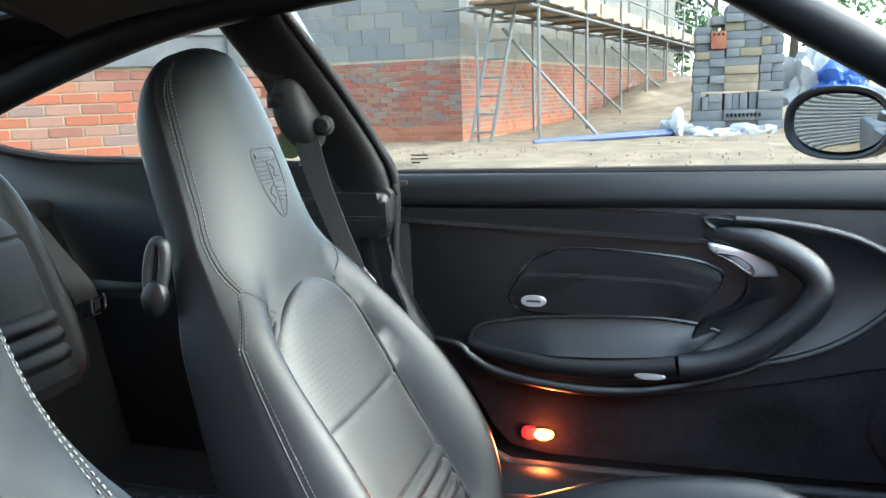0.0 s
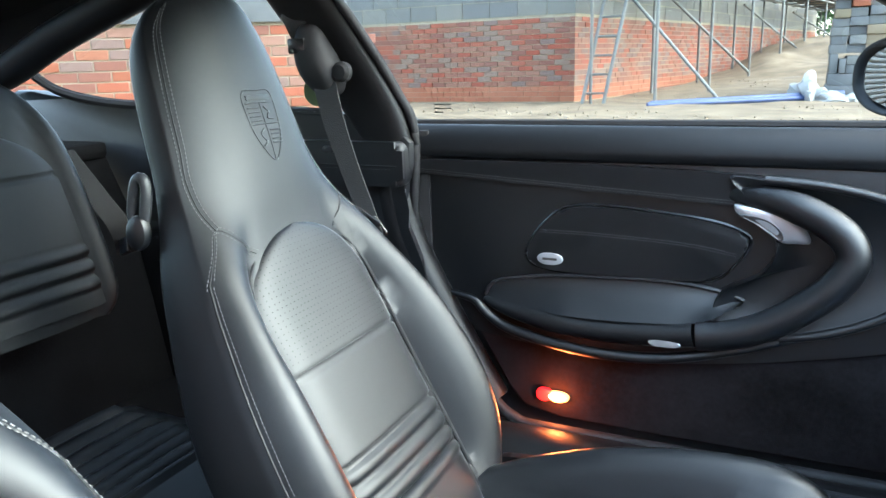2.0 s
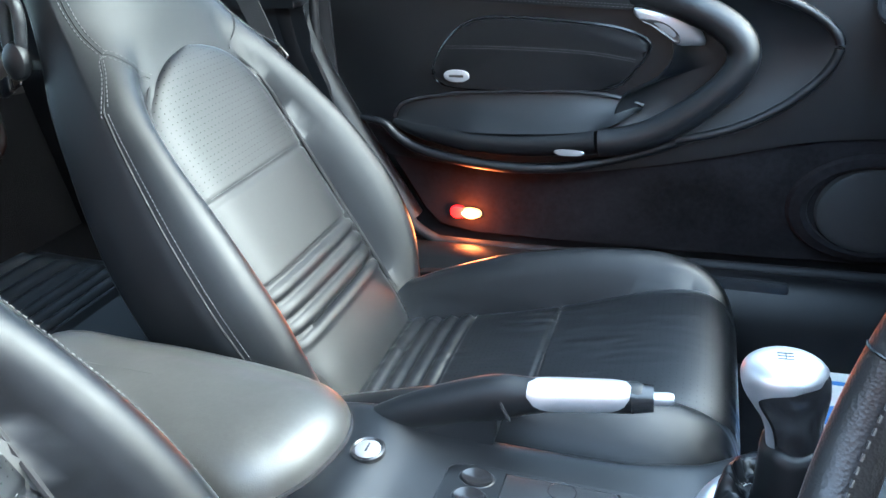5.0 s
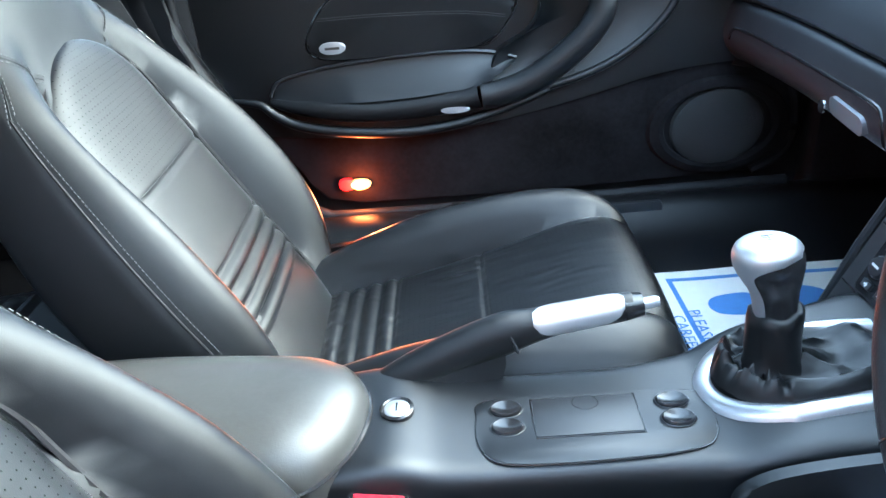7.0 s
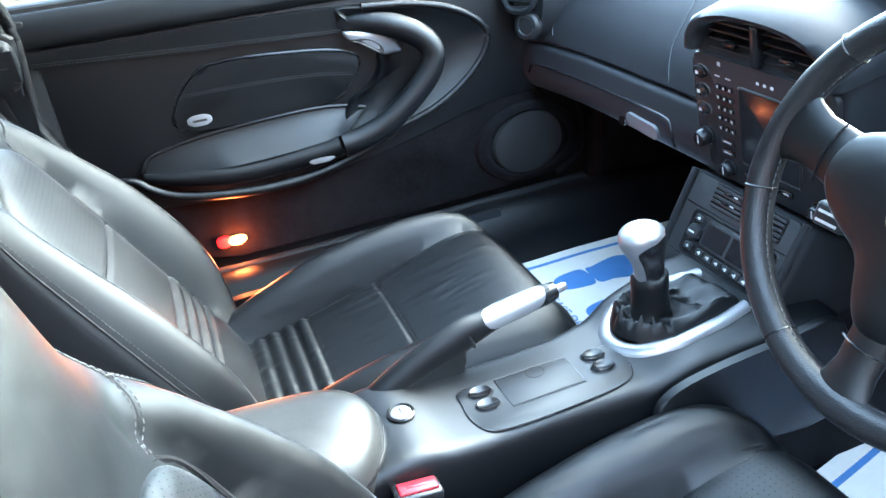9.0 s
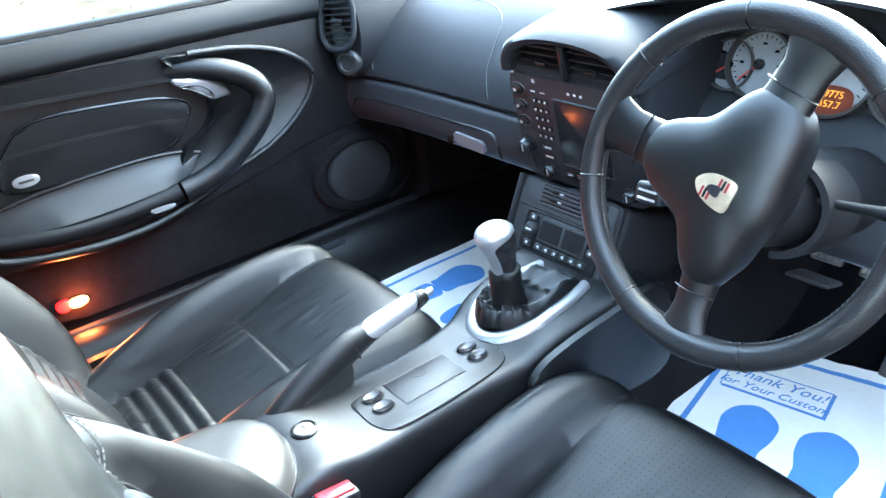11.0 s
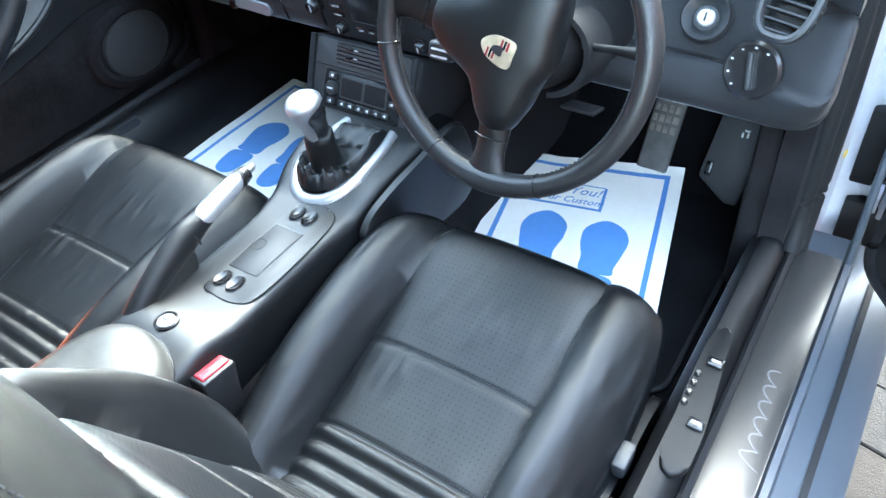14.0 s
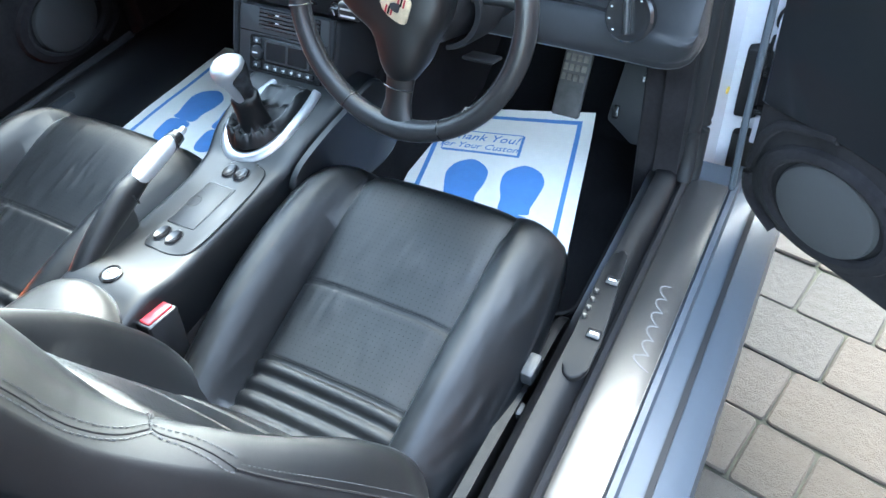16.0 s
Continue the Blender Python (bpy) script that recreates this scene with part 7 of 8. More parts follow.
def paper_mat(corners, z, title, sub, label):
    """A paper foot mat: printed border, title panel and two shoe prints; corners: rear inner, front inner, front outer, rear outer."""
    a, b, c, d = [Vector((*p, 0)) for p in corners]
    th = thing("paper_mat", label, "paper mat", (*((a + b + c + d) / 4).xy, z), "paper mats")

    def at(u, v, lift=0.0):
        p = (a * (1 - v) + b * v) * (1 - u) + (d * (1 - v) + c * v) * u
        crease = 0.004 * noise.noise((p.x * 6, p.y * 6, 1.3)) + 0.006 * max(0, v - 0.9) * noise.noise((p.y * 30, 2, 0)) * 6
        rise = max(0, p.x - 0.86) ** 2 * 2.2
        return Vector((p.x, p.y, z + 0.004 + crease + rise + lift))

    def sheet(f, n, m):
        return loft([[f(i / n, j / m) for i in range(n + 1)] for j in range(m + 1)], closed=False)

    bm = sheet(lambda u, v: at(u, v), 36, 48)
    add(th, "sheet", bm, PAPER, sharp=2.0)
    t = 0.028

    def bar(u0, v0, u1, v1, name="printed_line", mat=BLUE_INK, lift=0.0007):
        add(th, name, sheet(lambda u, v: at(u0 + (u1 - u0) * u, v0 + (v1 - v0) * v, lift), max(2, int(abs(u1 - u0) * 36)), max(2, int(abs(v1 - v0) * 48))), mat, sharp=2.0)

    bar(0.07, 0.05, 0.07 + t, 0.95)
    bar(0.93 - t, 0.05, 0.93, 0.95)
    bar(0.07, 0.935, 0.93, 0.955)
    bar(0.07, 0.045, 0.93, 0.065)
    for u0, v0, u1, v1 in ((0.13, 0.826, 0.60, 0.832), (0.13, 0.688, 0.60, 0.693), (0.13, 0.688, 0.136, 0.832), (0.595, 0.68, 0.612, 0.828), (0.14, 0.68, 0.612, 0.688)):
        bar(u0, v0, u1, v1)
    for cu in (0.34, 0.68):
        k_ = 1 if cu > 0.5 else -1
        sole = spline([(k_ * x, y) for x, y in ((-0.02, 0.635), (0.075, 0.605), (0.115, 0.54), (0.10, 0.46), (0.075, 0.385), (0.065, 0.345), (-0.085, 0.345), (-0.10, 0.42), (-0.125, 0.50), (-0.115, 0.58))], 5, True)
        heel = spline([(0.07, 0.33), (0.085, 0.25), (0.06, 0.175), (0.0, 0.15), (-0.06, 0.175), (-0.085, 0.25), (-0.08, 0.33)], 5, True)
        for o in (sole, heel):
            bm = bmesh.new()
            mid = bm.verts.new(at(cu, sum(p[1] for p in o) / len(o), 0.0011))
            vs = [bm.verts.new(at(cu + p[0], p[1], 0.0009)) for p in o]
            for i in range(len(vs)):
                bm.faces.new((vs[i], vs[(i + 1) % len(vs)], mid))
            add(th, "shoe_print", bm, BLUE_INK, sharp=2.0)
    ux = (d - a).normalized()
    for text, v, size, shear in ((title, 0.785, 0.034, 0.3), (sub, 0.722, 0.026, 0.3)):
        m = basis(at(0.365, v, 0.0022) - th.location, ux, (b - a))
        words(text, size, BLUE_INK, m, "printed_text", th, 0.0002, shear)
    return th


paper_mat(((0.378, -0.192), (0.876, -0.082), (0.955, -0.440), (0.457, -0.558)), 0.205, "Thank You!", "for Your Custom", "white paper foot mat printed with blue border and shoe prints")
pm = paper_mat(((0.44, 0.225), (0.88, 0.235), (0.89, 0.60), (0.43, 0.605)), 0.203, "Thank You!", "for Your Custom", "white paper foot mat in the passenger footwell, blue print")
words("PLEASE DRIVE\nCAREFULLY", 0.030, BLUE_INK, basis(Vector((0.452, 0.375, 0.2125)) - pm.location, (0, -1, 0), (1, 0, 0)), "printed_text", pm, 0.0002)

# sill controls
sc = thing("sill_switches", "black sill switch pod with seat memory buttons", "switch panel", (0.33, -0.66, 0.335))
add(sc, "pod", put(slab(spline([(0.20, -0.672), (0.215, -0.690), (0.25, -0.692), (0.30, -0.690), (0.42, -0.676), (0.465, -0.668), (0.462, -0.652), (0.42, -0.645), (0.30, -0.648), (0.22, -0.655)], 5, True), 0.010, 0.004, 3), Matrix.Translation((0, 0, 0.331))), SILL_TRIM)
for x, y in ((0.285, -0.678), (0.395, -0.668)):
    b_ = add(sc, "latch_button", block((x - 0.009, y - 0.011, 0.339), (x + 0.009, y + 0.011, 0.346), 0.003), GLOSS, "lid release button")
    add(sc, "button_mark", block((x - 0.002, y - 0.006, 0.346), (x + 0.002, y + 0.006, 0.3464), 0), WHITE_MARK, under=b_)
for k in range(4):
    add(sc, "memory_button", put(lathe([(0.0045, 0), (0.0045, 0.004), (0.003, 0.006), (0.0005, 0.006)], 14), Matrix.Translation((0.312 + 0.018 * k, -0.653, 0.341))), SILVER_PAINT, "small round button")

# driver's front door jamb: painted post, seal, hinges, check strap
structure("jamb_post", loft([[(0.755, -0.70, z), (0.86, -0.72, z), (0.90, -0.80, z), (1.15, -0.84, z), (1.15, -0.66, z), (0.76, -0.66, z)] for z in (0.20, 0.30, 0.7, 0.98)]), BODY_JAMB, "grey painted door jamb, lightened for the open sky on it", "jamb")
structure("jamb_seal", tube(spline([(0.70, -0.695, 0.315), (0.725, -0.692, 0.36), (0.728, -0.69, 0.45), (0.715, -0.69, 0.60), (0.70, -0.69, 0.75), (0.69, -0.685, 0.90)], 6), 0.014, 10), RUBBER, "thick black rubber seal up the door jamb", "seal")
structure("jamb_seal_outer", tube(spline([(0.735, -0.704, 0.300), (0.750, -0.703, 0.36), (0.752, -0.703, 0.45), (0.742, -0.703, 0.60), (0.730, -0.700, 0.75), (0.720, -0.696, 0.90)], 6), 0.013, 10), RUBBER, "outer black rubber seal of the door jamb", "seal")
structure("jamb_trim", loft([[(x - 0.03, -0.64, z), (x - 0.02, -0.68, z), (x + 0.02, -0.692, z), (x + 0.05, -0.66, z), (x + 0.05, -0.62, z)] for x, z in ((0.72, 0.20), (0.72, 0.40), (0.71, 0.65), (0.70, 0.86))]), VELOUR, "dark carpeted footwell edge", "trim")
for z in (0.35, 0.545):
    hg = thing("hinge_assembly", "painted steel door hinge on the jamb", "hinge", (0.86, -0.78, z), "door hinges")
    # hinge leaves share the jamb's lightened paint, daylight included
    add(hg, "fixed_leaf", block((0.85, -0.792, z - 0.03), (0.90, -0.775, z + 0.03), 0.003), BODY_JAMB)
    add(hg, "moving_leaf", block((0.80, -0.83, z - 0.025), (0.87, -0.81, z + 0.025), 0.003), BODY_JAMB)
    add(hg, "pin", put(lathe([(0.010, -0.04), (0.010, 0.04), (0.006, 0.044), (0.001, 0.044)], 16), Matrix.Translation((0.862, -0.803, z))), SILVER)
dc = thing("door_loom", "black rubber door cable boot and check strap", "cable boot", (0.86, -0.79, 0.50))
add(dc, "boot", tube(spline([(0.90, -0.78, 0.56), (0.87, -0.82, 0.555), (0.83, -0.86, 0.55)], 8), [0.022 + 0.004 * (k % 2) for k in range(17)], 14), RUBBER)
add(dc, "check_strap", block((0.79, -0.835, 0.465), (0.92, -0.815, 0.49), 0.004), PLASTIC)
structure("jamb_plug", put(lathe([(0.007, 0), (0.007, 0.002), (0.001, 0.003)], 16), basis((0.84, -0.7185, 0.43), (0.98, -0.19, 0), (0, 0, 1))), material("yellow_plug", (0.6, 0.42, 0.08), 0.5), "small yellow plug in the jamb", "plug")
# solid black strip that paints the shade of the gap by the hinges
structure("jamb_recess", block((0.865, -0.815, 0.29), (0.95, -0.795, 0.95), 0.01), RUBBER, "black strip standing in for the shaded gap behind the open door", "jamb")
cover = thing("hinge_cover", "black plastic cover plates between the hinges", "cover", (0.86, -0.77, 0.28))
for y0, y1, z0, z1, x0 in ((-0.772, -0.736, 0.372, 0.512, 0.850), (-0.806, -0.768, 0.372, 0.530, 0.856), (-0.806, -0.742, 0.240, 0.330, 0.856)):
    add(cover, "plate", block((x0, y0, z0), (0.885, y1, z1), 0.004), RUBBER)
for z0 in (0.392, 0.470):
    add(cover, "clip", block((0.838, -0.790, z0), (0.860, -0.768, z0 + 0.010), 0.002), GLOSS)
structure("front_wing", block((0.98, -0.88, 0.15), (1.4, -0.80, 0.87), 0.03), BODY, "grey painted front wing", "body panel")
structure("front_wing", block((0.76, 0.80, 0.15), (1.4, 0.88, 0.87), 0.03), BODY, "grey painted front wing", "body panel")

# ---- building site ----
def island_material(name, cols, rough=0.85, bump=0.5, by_object=False, grain=0.0):
    """Masonry whose pieces each take one of several colours."""
    m = material(name, cols[0], rough, var=0.25 + 0.3 * (grain > 0), scale=8 + 10 * (grain > 0), bump=bump, bump_scale=60, grain=grain, grain_scale=420)
    n, ln = m.node_tree.nodes, m.node_tree.links
    p = n["Principled BSDF"]
    old = p.inputs["Base Color"].links[0].from_node
    ge = n.new("ShaderNodeObjectInfo" if by_object else "ShaderNodeNewGeometry")
    cr = n.new("ShaderNodeValToRGB")
    cr.color_ramp.interpolation = "CONSTANT"
    while len(cr.color_ramp.elements) < len(cols):
        cr.color_ramp.elements.new(0.5)
    for k, c in enumerate(cols):
        cr.color_ramp.elements[k].position = k / len(cols)
        cr.color_ramp.elements[k].color = (*c, 1)
    ln.new(ge.outputs["Random" if by_object else "Random Per Island"], cr.inputs[0])
    mx = n.new("ShaderNodeMix")
    mx.data_type, mx.blend_type = "RGBA", "MULTIPLY"
    mx.inputs["Factor"].default_value = 0.35
    ln.new(cr.outputs[0], mx.inputs["A"])
    ln.new(old.outputs["Result"], mx.inputs["B"])
    sc = n.new("ShaderNodeMix")
    sc.data_type = "RGBA"
    sc.inputs["Factor"].default_value = 0.75
    ln.new(mx.outputs["Result"], sc.inputs["A"])
    ln.new(cr.outputs[0], sc.inputs["B"])
    ln.new(sc.outputs["Result"], p.inputs["Base Color"])
    return m


BRICKS = [(0.260, 0.062, 0.037), (0.223, 0.093, 0.062), (0.186, 0.074, 0.056), (0.248, 0.124, 0.087), (0.211, 0.149, 0.118), (0.279, 0.081, 0.050), (0.167, 0.118, 0.105), (0.236, 0.105, 0.074)]
BRICK = island_material("red_multi_brick", BRICKS)
BRICK_ONE = island_material("red_multi_brick_piece", BRICKS, by_object=True)
PLAIN_BRICK = island_material("orange_brick", [(0.310, 0.105, 0.056), (0.341, 0.130, 0.074), (0.285, 0.093, 0.050)])
BLOCKS = island_material("grey_block", [(0.155, 0.155, 0.150), (0.185, 0.178, 0.162), (0.150, 0.150, 0.150), (0.195, 0.185, 0.160), (0.165, 0.163, 0.156)])
MORTAR = material("pale_mortar", (0.322, 0.279, 0.205), 0.95, var=0.2, scale=5, bump=0.4, bump_scale=40)
STEEL = material("galvanised_tube", (0.165, 0.168, 0.165), 0.5, metal=0.5, var=0.25, scale=9)
PLANK = island_material("scaffold_board", [(0.322, 0.260, 0.174), (0.279, 0.223, 0.155), (0.347, 0.291, 0.205), (0.248, 0.124, 0.074)])


def box_into(verts, faces, m, lo, hi):
    k = len(verts)
    for z in (lo[2], hi[2]):
        for x, y in ((lo[0], lo[1]), (hi[0], lo[1]), (hi[0], hi[1]), (lo[0], hi[1])):
            verts.append(tuple(m @ Vector((x, y, z))))
    faces += [(k + a, k + b, k + c, k + d) for a, b, c, d in ((0, 3, 2, 1), (4, 5, 6, 7), (0, 1, 5, 4), (1, 2, 6, 5), (2, 3, 7, 6), (3, 0, 4, 7))]


def courses(length, z0, z1, unit, height, joint, m, rnd, thick=0.1, skip=None, proud=0.004):
    """A masonry skin along local x, facing local -y, in running bond; each piece a box of its own."""
    verts, faces, row, z = [], [], 0, z0
    while z + height * 0.6 < z1:
        x = -(unit + joint) * (0.5 if row % 2 else 0.0)
        while x < length:
            a, b = max(0.0, x), min(length, x + unit)
            if b - a > 0.03 and not (skip and skip(a, b, z)):
                d = rnd.uniform(-proud, proud)
                box_into(verts, faces, m, (a, d, z), (b, thick, min(z1, z + height)))
            x += unit + joint
        z += height + joint
        row += 1
    me = bpy.data.meshes.new("courses")
    me.from_pydata(verts, [], faces)
    return me


def wall_frame(p, q):
    """Local x from p to q, y inwards (away from the camera side), z up."""
    u = Vector((q[0] - p[0], q[1] - p[1], 0)).normalized()
    v = Vector((-u.y, u.x, 0))
    return Matrix.Translation((p[0], p[1], 0)) @ Matrix((u, v, Vector((0, 0, 1)))).transposed().to_4x4(), (Vector((*q, 0)) - Vector((*p, 0))).length


CORNER, LEFT_END, FAR_END = (-2.76, 10.35), (-9.5, 10.55), (0.45, 27.6)
rnd = random.Random(3)
bld = thing("unfinished_building", "half-built house shell, red brick below grey blockwork", "building", (CORNER[0], CORNER[1], 0.3))
for (p, q, nm) in ((LEFT_END, CORNER, "front"), (CORNER, FAR_END, "side")):
    m, L = wall_frame(p, q)
    loc = Matrix.Translation(-bld.location) @ m
    wall = part("wall", put(block((0, 0.012, 0.0), (L, 0.30, 4.6), 0), loc), MORTAR, bld, "pale mortar-jointed wall")
    ob = part("plinth_course", courses(L, 0.02, 0.30, 0.44, 0.215, 0.012, loc, rnd, 0.1), BLOCKS, wall, "concrete blocks at the foot")
    tagged(ob, kind="stuff")
    ob = part("plain_courses", courses(L, 0.36, 0.62, 0.215, 0.065, 0.010, loc, rnd), PLAIN_BRICK, wall, "orange engineering brick")
    tagged(ob, kind="stuff")
    near0, near1 = (L - 3.0, L) if nm == "front" else (0, 1.2)
    skip = (lambda a, b, z: nm == "front" and a >= near0 - 0.11 and z < 1.6) if nm == "front" else None
    ob = part("brick_courses", courses(L, 0.585, 1.585, 0.215, 0.065, 0.010, loc, rnd, skip=skip), BRICK, wall, "mixed red facing brick")
    tagged(ob, kind="stuff")
    ob = part("block_courses", courses(L, 1.595, 4.5, 0.44, 0.215, 0.012, loc, rnd), BLOCKS, wall, "grey concrete blockwork")
    tagged(ob, kind="stuff")
    if nm == "front":
        bm = block((0, 0, 0), (0.215, 0.09, 0.065), 0.003, 1)
        one = finish(bm)
        one.materials.append(BRICK_ONE)
        z, row = 0.585, 0
        while z + 0.04 < 1.585:
            x = L - 3.0 - (0.1125 if row % 2 else 0)
            while x < L - 0.02:
                wide = min(0.215, L - x)
                o = new("brick", one)
                o.parent = wall
                o.matrix_basis = loc @ Matrix.Translation((x, rnd.uniform(-0.004, 0.004), z)) @ Matrix.Diagonal((wide / 0.215, 1, 1, 1))
                x += 0.225
            z += 0.075
            row += 1

# scaffold along the side wall
sf = thing("scaffold", "galvanised tube scaffold with timber boards beside the wall", "scaffold", (-1.5, 10.6, 0.3))
ms, L = wall_frame(CORNER, FAR_END)
u = Vector((ms[0][0], ms[1][0], 0))
n_out = Vector((-ms[0][1], -ms[1][1], 0))
for k in range(8):
    s = -0.2 + 2.35 * k
    for off in (1.28, 0.35):
        p = Vector((CORNER[0], CORNER[1], 0)) + u * s + n_out * off
        g = ground_height(p.x, p.y)
        add(sf, "upright", tube([(p.x, p.y, g - 0.1), (p.x, p.y, 4.4)], 0.024, 8), STEEL)
    a = Vector((CORNER[0], CORNER[1], 2.22)) + u * s + n_out * 1.45
    b = a - n_out * 1.6
    add(sf, "transom", tube([a, b], 0.024, 8), STEEL)
    add(sf, "transom", tube([a + u * 1.1, b + u * 1.1], 0.024, 8), STEEL)
for off, z in ((1.28, 2.16), (0.35, 2.16), (1.28, 2.72), (1.28, 3.2)):
    a = Vector((CORNER[0], CORNER[1], z)) + n_out * off - u * 0.5
    add(sf, "ledger", tube([a, a + u * 17.2], 0.024, 8), STEEL)
for off in (0.45, 0.69, 0.93, 1.17):
    for j in range(5):
        bmx = put(block((-0.4 + 3.5 * j, -off - 0.11, 2.25), (3.05 + 3.5 * j, -off + 0.11, 2.29), 0.004), ms)
        add(sf, "board", bmx, PLANK)
for j in range(5):
    add(sf, "toe_board", put(block((-0.2 + 3.4 * j, -1.25, 2.29), (3.1 + 3.4 * j, -1.21, 2.50), 0.004), ms), PLANK)


def on_side(s, off, z):
    p = Vector((CORNER[0], CORNER[1], 0)) + u * s + n_out * off
    return (p.x, p.y, z)


add(sf, "brace", tube([(-2.15, 10.45, 1.95), (-0.64, 10.06, 0.27)], 0.024, 8), STEEL, "long raking brace")
for s in (2.2, 6.9, 11.6):
    add(sf, "brace", tube([on_side(s, 0.5, 1.95), on_side(s + 2.2, 1.3, 0.5 + 0.06 * s)], 0.024, 8), STEEL)
for s in (9.5, 13.0):
    add(sf, "brace", tube([on_side(s + 3, 1.3, 2.0), on_side(s + 2.2, 2.0, 0.9)], 0.024, 8), STEEL)
ld = thing("ladder", "leaning aluminium ladder at the building's corner", "ladder", (-2.5, 10.15, 0.3))
l0, l1 = Vector((-2.56, 10.02, 0.33)), Vector((-2.10, 10.45, 3.0))
r0, r1 = l0 + Vector((0.30, 0.02, 0)), l1 + Vector((0.30, 0.02, 0))
add(ld, "stile", tube([l0, l1], 0.028, 8), STEEL)
add(ld, "stile", tube([r0, r1], 0.028, 8), STEEL)
for k in range(10):
    t = (k + 0.6) / 10.4
    add(ld, "rung", tube([l0.lerp(l1, t), r0.lerp(r1, t)], 0.016, 8), STEEL)

# stack of blocks and bricks
st = thing("block_stack", "tall stack of grey concrete blocks with a red brick pack", "block stack", (1.1, 11.7, 0.33))
rs = random.Random(8)
GREY_ONE = island_material("stack_block", [(0.150, 0.155, 0.160), (0.175, 0.180, 0.182), (0.135, 0.140, 0.147), (0.190, 0.190, 0.185), (0.160, 0.165, 0.172), (0.230, 0.190, 0.125)], by_object=True)
def lay(x0, x1, z0, z1, mat=GREY_ONE, name="block", label=""):
    add(st, name, block((x0 + 0.003, 11.5 + rs.uniform(-0.035, 0.035), z0), (x1 - 0.003, 12.2, z1 - 0.004), 0.007), mat, label)


for x0, x1 in ((0.52, 1.02), (1.02, 1.46), (1.46, 1.82)):
    lay(x0, x1, 0.29, 0.50)
for x0, x1 in ((0.54, 0.98), (0.98, 1.42), (1.42, 1.80)):
    lay(x0, x1, 0.50, 0.66)
for x0, x1, z0, z1 in ((0.55, 0.66, 0.66, 0.93), (0.67, 0.76, 0.66, 0.86), (0.76, 0.96, 0.66, 0.78), (0.76, 0.96, 0.78, 0.90), (0.99, 1.10, 0.66, 0.90), (1.10, 1.20, 0.66, 0.90), (1.20, 1.31, 0.66, 0.90), (1.33, 1.44, 0.66, 0.91), (1.45, 1.80, 0.66, 0.79), (1.45, 1.80, 0.79, 0.91)):
    lay(x0, x1, z0, z1)
for c0, c1, top_, step in ((0.55, 0.76, 1.80, 0.118), (0.76, 0.98, 1.92, 0.121), (0.98, 1.46, 2.05, 0.124), (1.46, 1.79, 1.84, 0.128)):
    z, row = 0.93, 0
    while z < top_:
        e0, e1 = rs.uniform(-0.018, 0.018), rs.uniform(-0.018, 0.018)
        mid = (c0 + c1) / 2 + rs.uniform(-0.05, 0.05)
        if c0 == 0.76 and 1.45 < z < 1.78:
            z += step
            continue
        if c1 - c0 > 0.3 and row % 3 and not (c0 == 0.98 and z < 1.25):
            lay(c0 + e0, mid, z, z + step)
            lay(mid, c1 + e1, z, z + step)
        else:
            pale_one = c0 == 0.98 and z < 1.25
            lay(c0 + e0, c1 + e1, z, z + step, PLANK if pale_one else GREY_ONE, "pale_block" if pale_one else "block", "pale yellow block" if pale_one else "")
        z += step
        row += 1
pack = add(st, "red_brick_pack", block((0.77, 11.44, 1.545), (0.98, 12.0, 1.80), 0.006), PLAIN_BRICK, "red perforated bricks")
for k in range(3):
    add(st, "perforation", put(lathe([(0.020, 0), (0.020, 0.004), (0.001, 0.004)], 14), Matrix.Translation((0.815 + 0.06 * k, 11.44, 1.755)) @ Matrix.Rotation(radians(90), 4, "X")), GLOSS, under=pack)
for k in range(9):
    add(st, "wrap_mark", block((1.02 + 0.055 * k, 11.448, 0.555), (1.055 + 0.055 * k, 11.452, 0.605), 0), GLOSS, "dark printed bar on the wrapping")

WHITE_BAG = material("white_plastic_sheet", (0.34, 0.345, 0.35), 0.45, var=0.08, bump=0.6, bump_scale=8)
BLUE_BAG = material("blue_plastic_bag", (0.03, 0.10, 0.36), 0.4, var=0.25, scale=5, bump=0.6, bump_scale=8)


def crumpled(name, label, cat, c, size, mat, seed):
    bm = bmesh.new()
    bmesh.ops.create_icosphere(bm, subdivisions=4, radius=1)
    for v in bm.verts:
        d = v.co.normalized()
        f = 0.72 + 0.45 * noise.noise(d * 1.7 + Vector((seed, 0, 0))) + 0.22 * noise.noise(d * 4.5 + Vector((0, seed, 0))) + 0.10 * noise.noise(d * 10)
        v.co = Vector((c[0] + d.x * size[0] * f, c[1] + d.y * size[1] * f, c[2] + max(-0.15, d.z) * size[2] * f))
    return tagged(part(name, bm, mat, None, "", 0.7), label, cat)


crumpled("plastic_sheet", "crumpled white plastic sheeting on the dirt", "plastic sheet", (0.32, 10.9, 0.30), (0.34, 0.3, 0.42), WHITE_BAG, 1)
crumpled("plastic_sheet", "crumpled white plastic sheeting by the block stack", "plastic sheet", (0.75, 10.7, 0.26), (0.55, 0.3, 0.22), WHITE_BAG, 5)
crumpled("plastic_sheet", "torn white wrapping with a blue patch", "plastic sheet", (1.35, 10.9, 0.28), (0.5, 0.3, 0.26), WHITE_BAG, 9)
crumpled("builder_bag", "bright blue builder's bag behind the blocks", "bag", (2.55, 11.8, 0.95), (0.6, 0.4, 0.5), BLUE_BAG, 3)
crumpled("builder_bag", "white builder's bag behind the blocks", "bag", (2.2, 12.0, 0.8), (0.5, 0.4, 0.85), WHITE_BAG, 7)
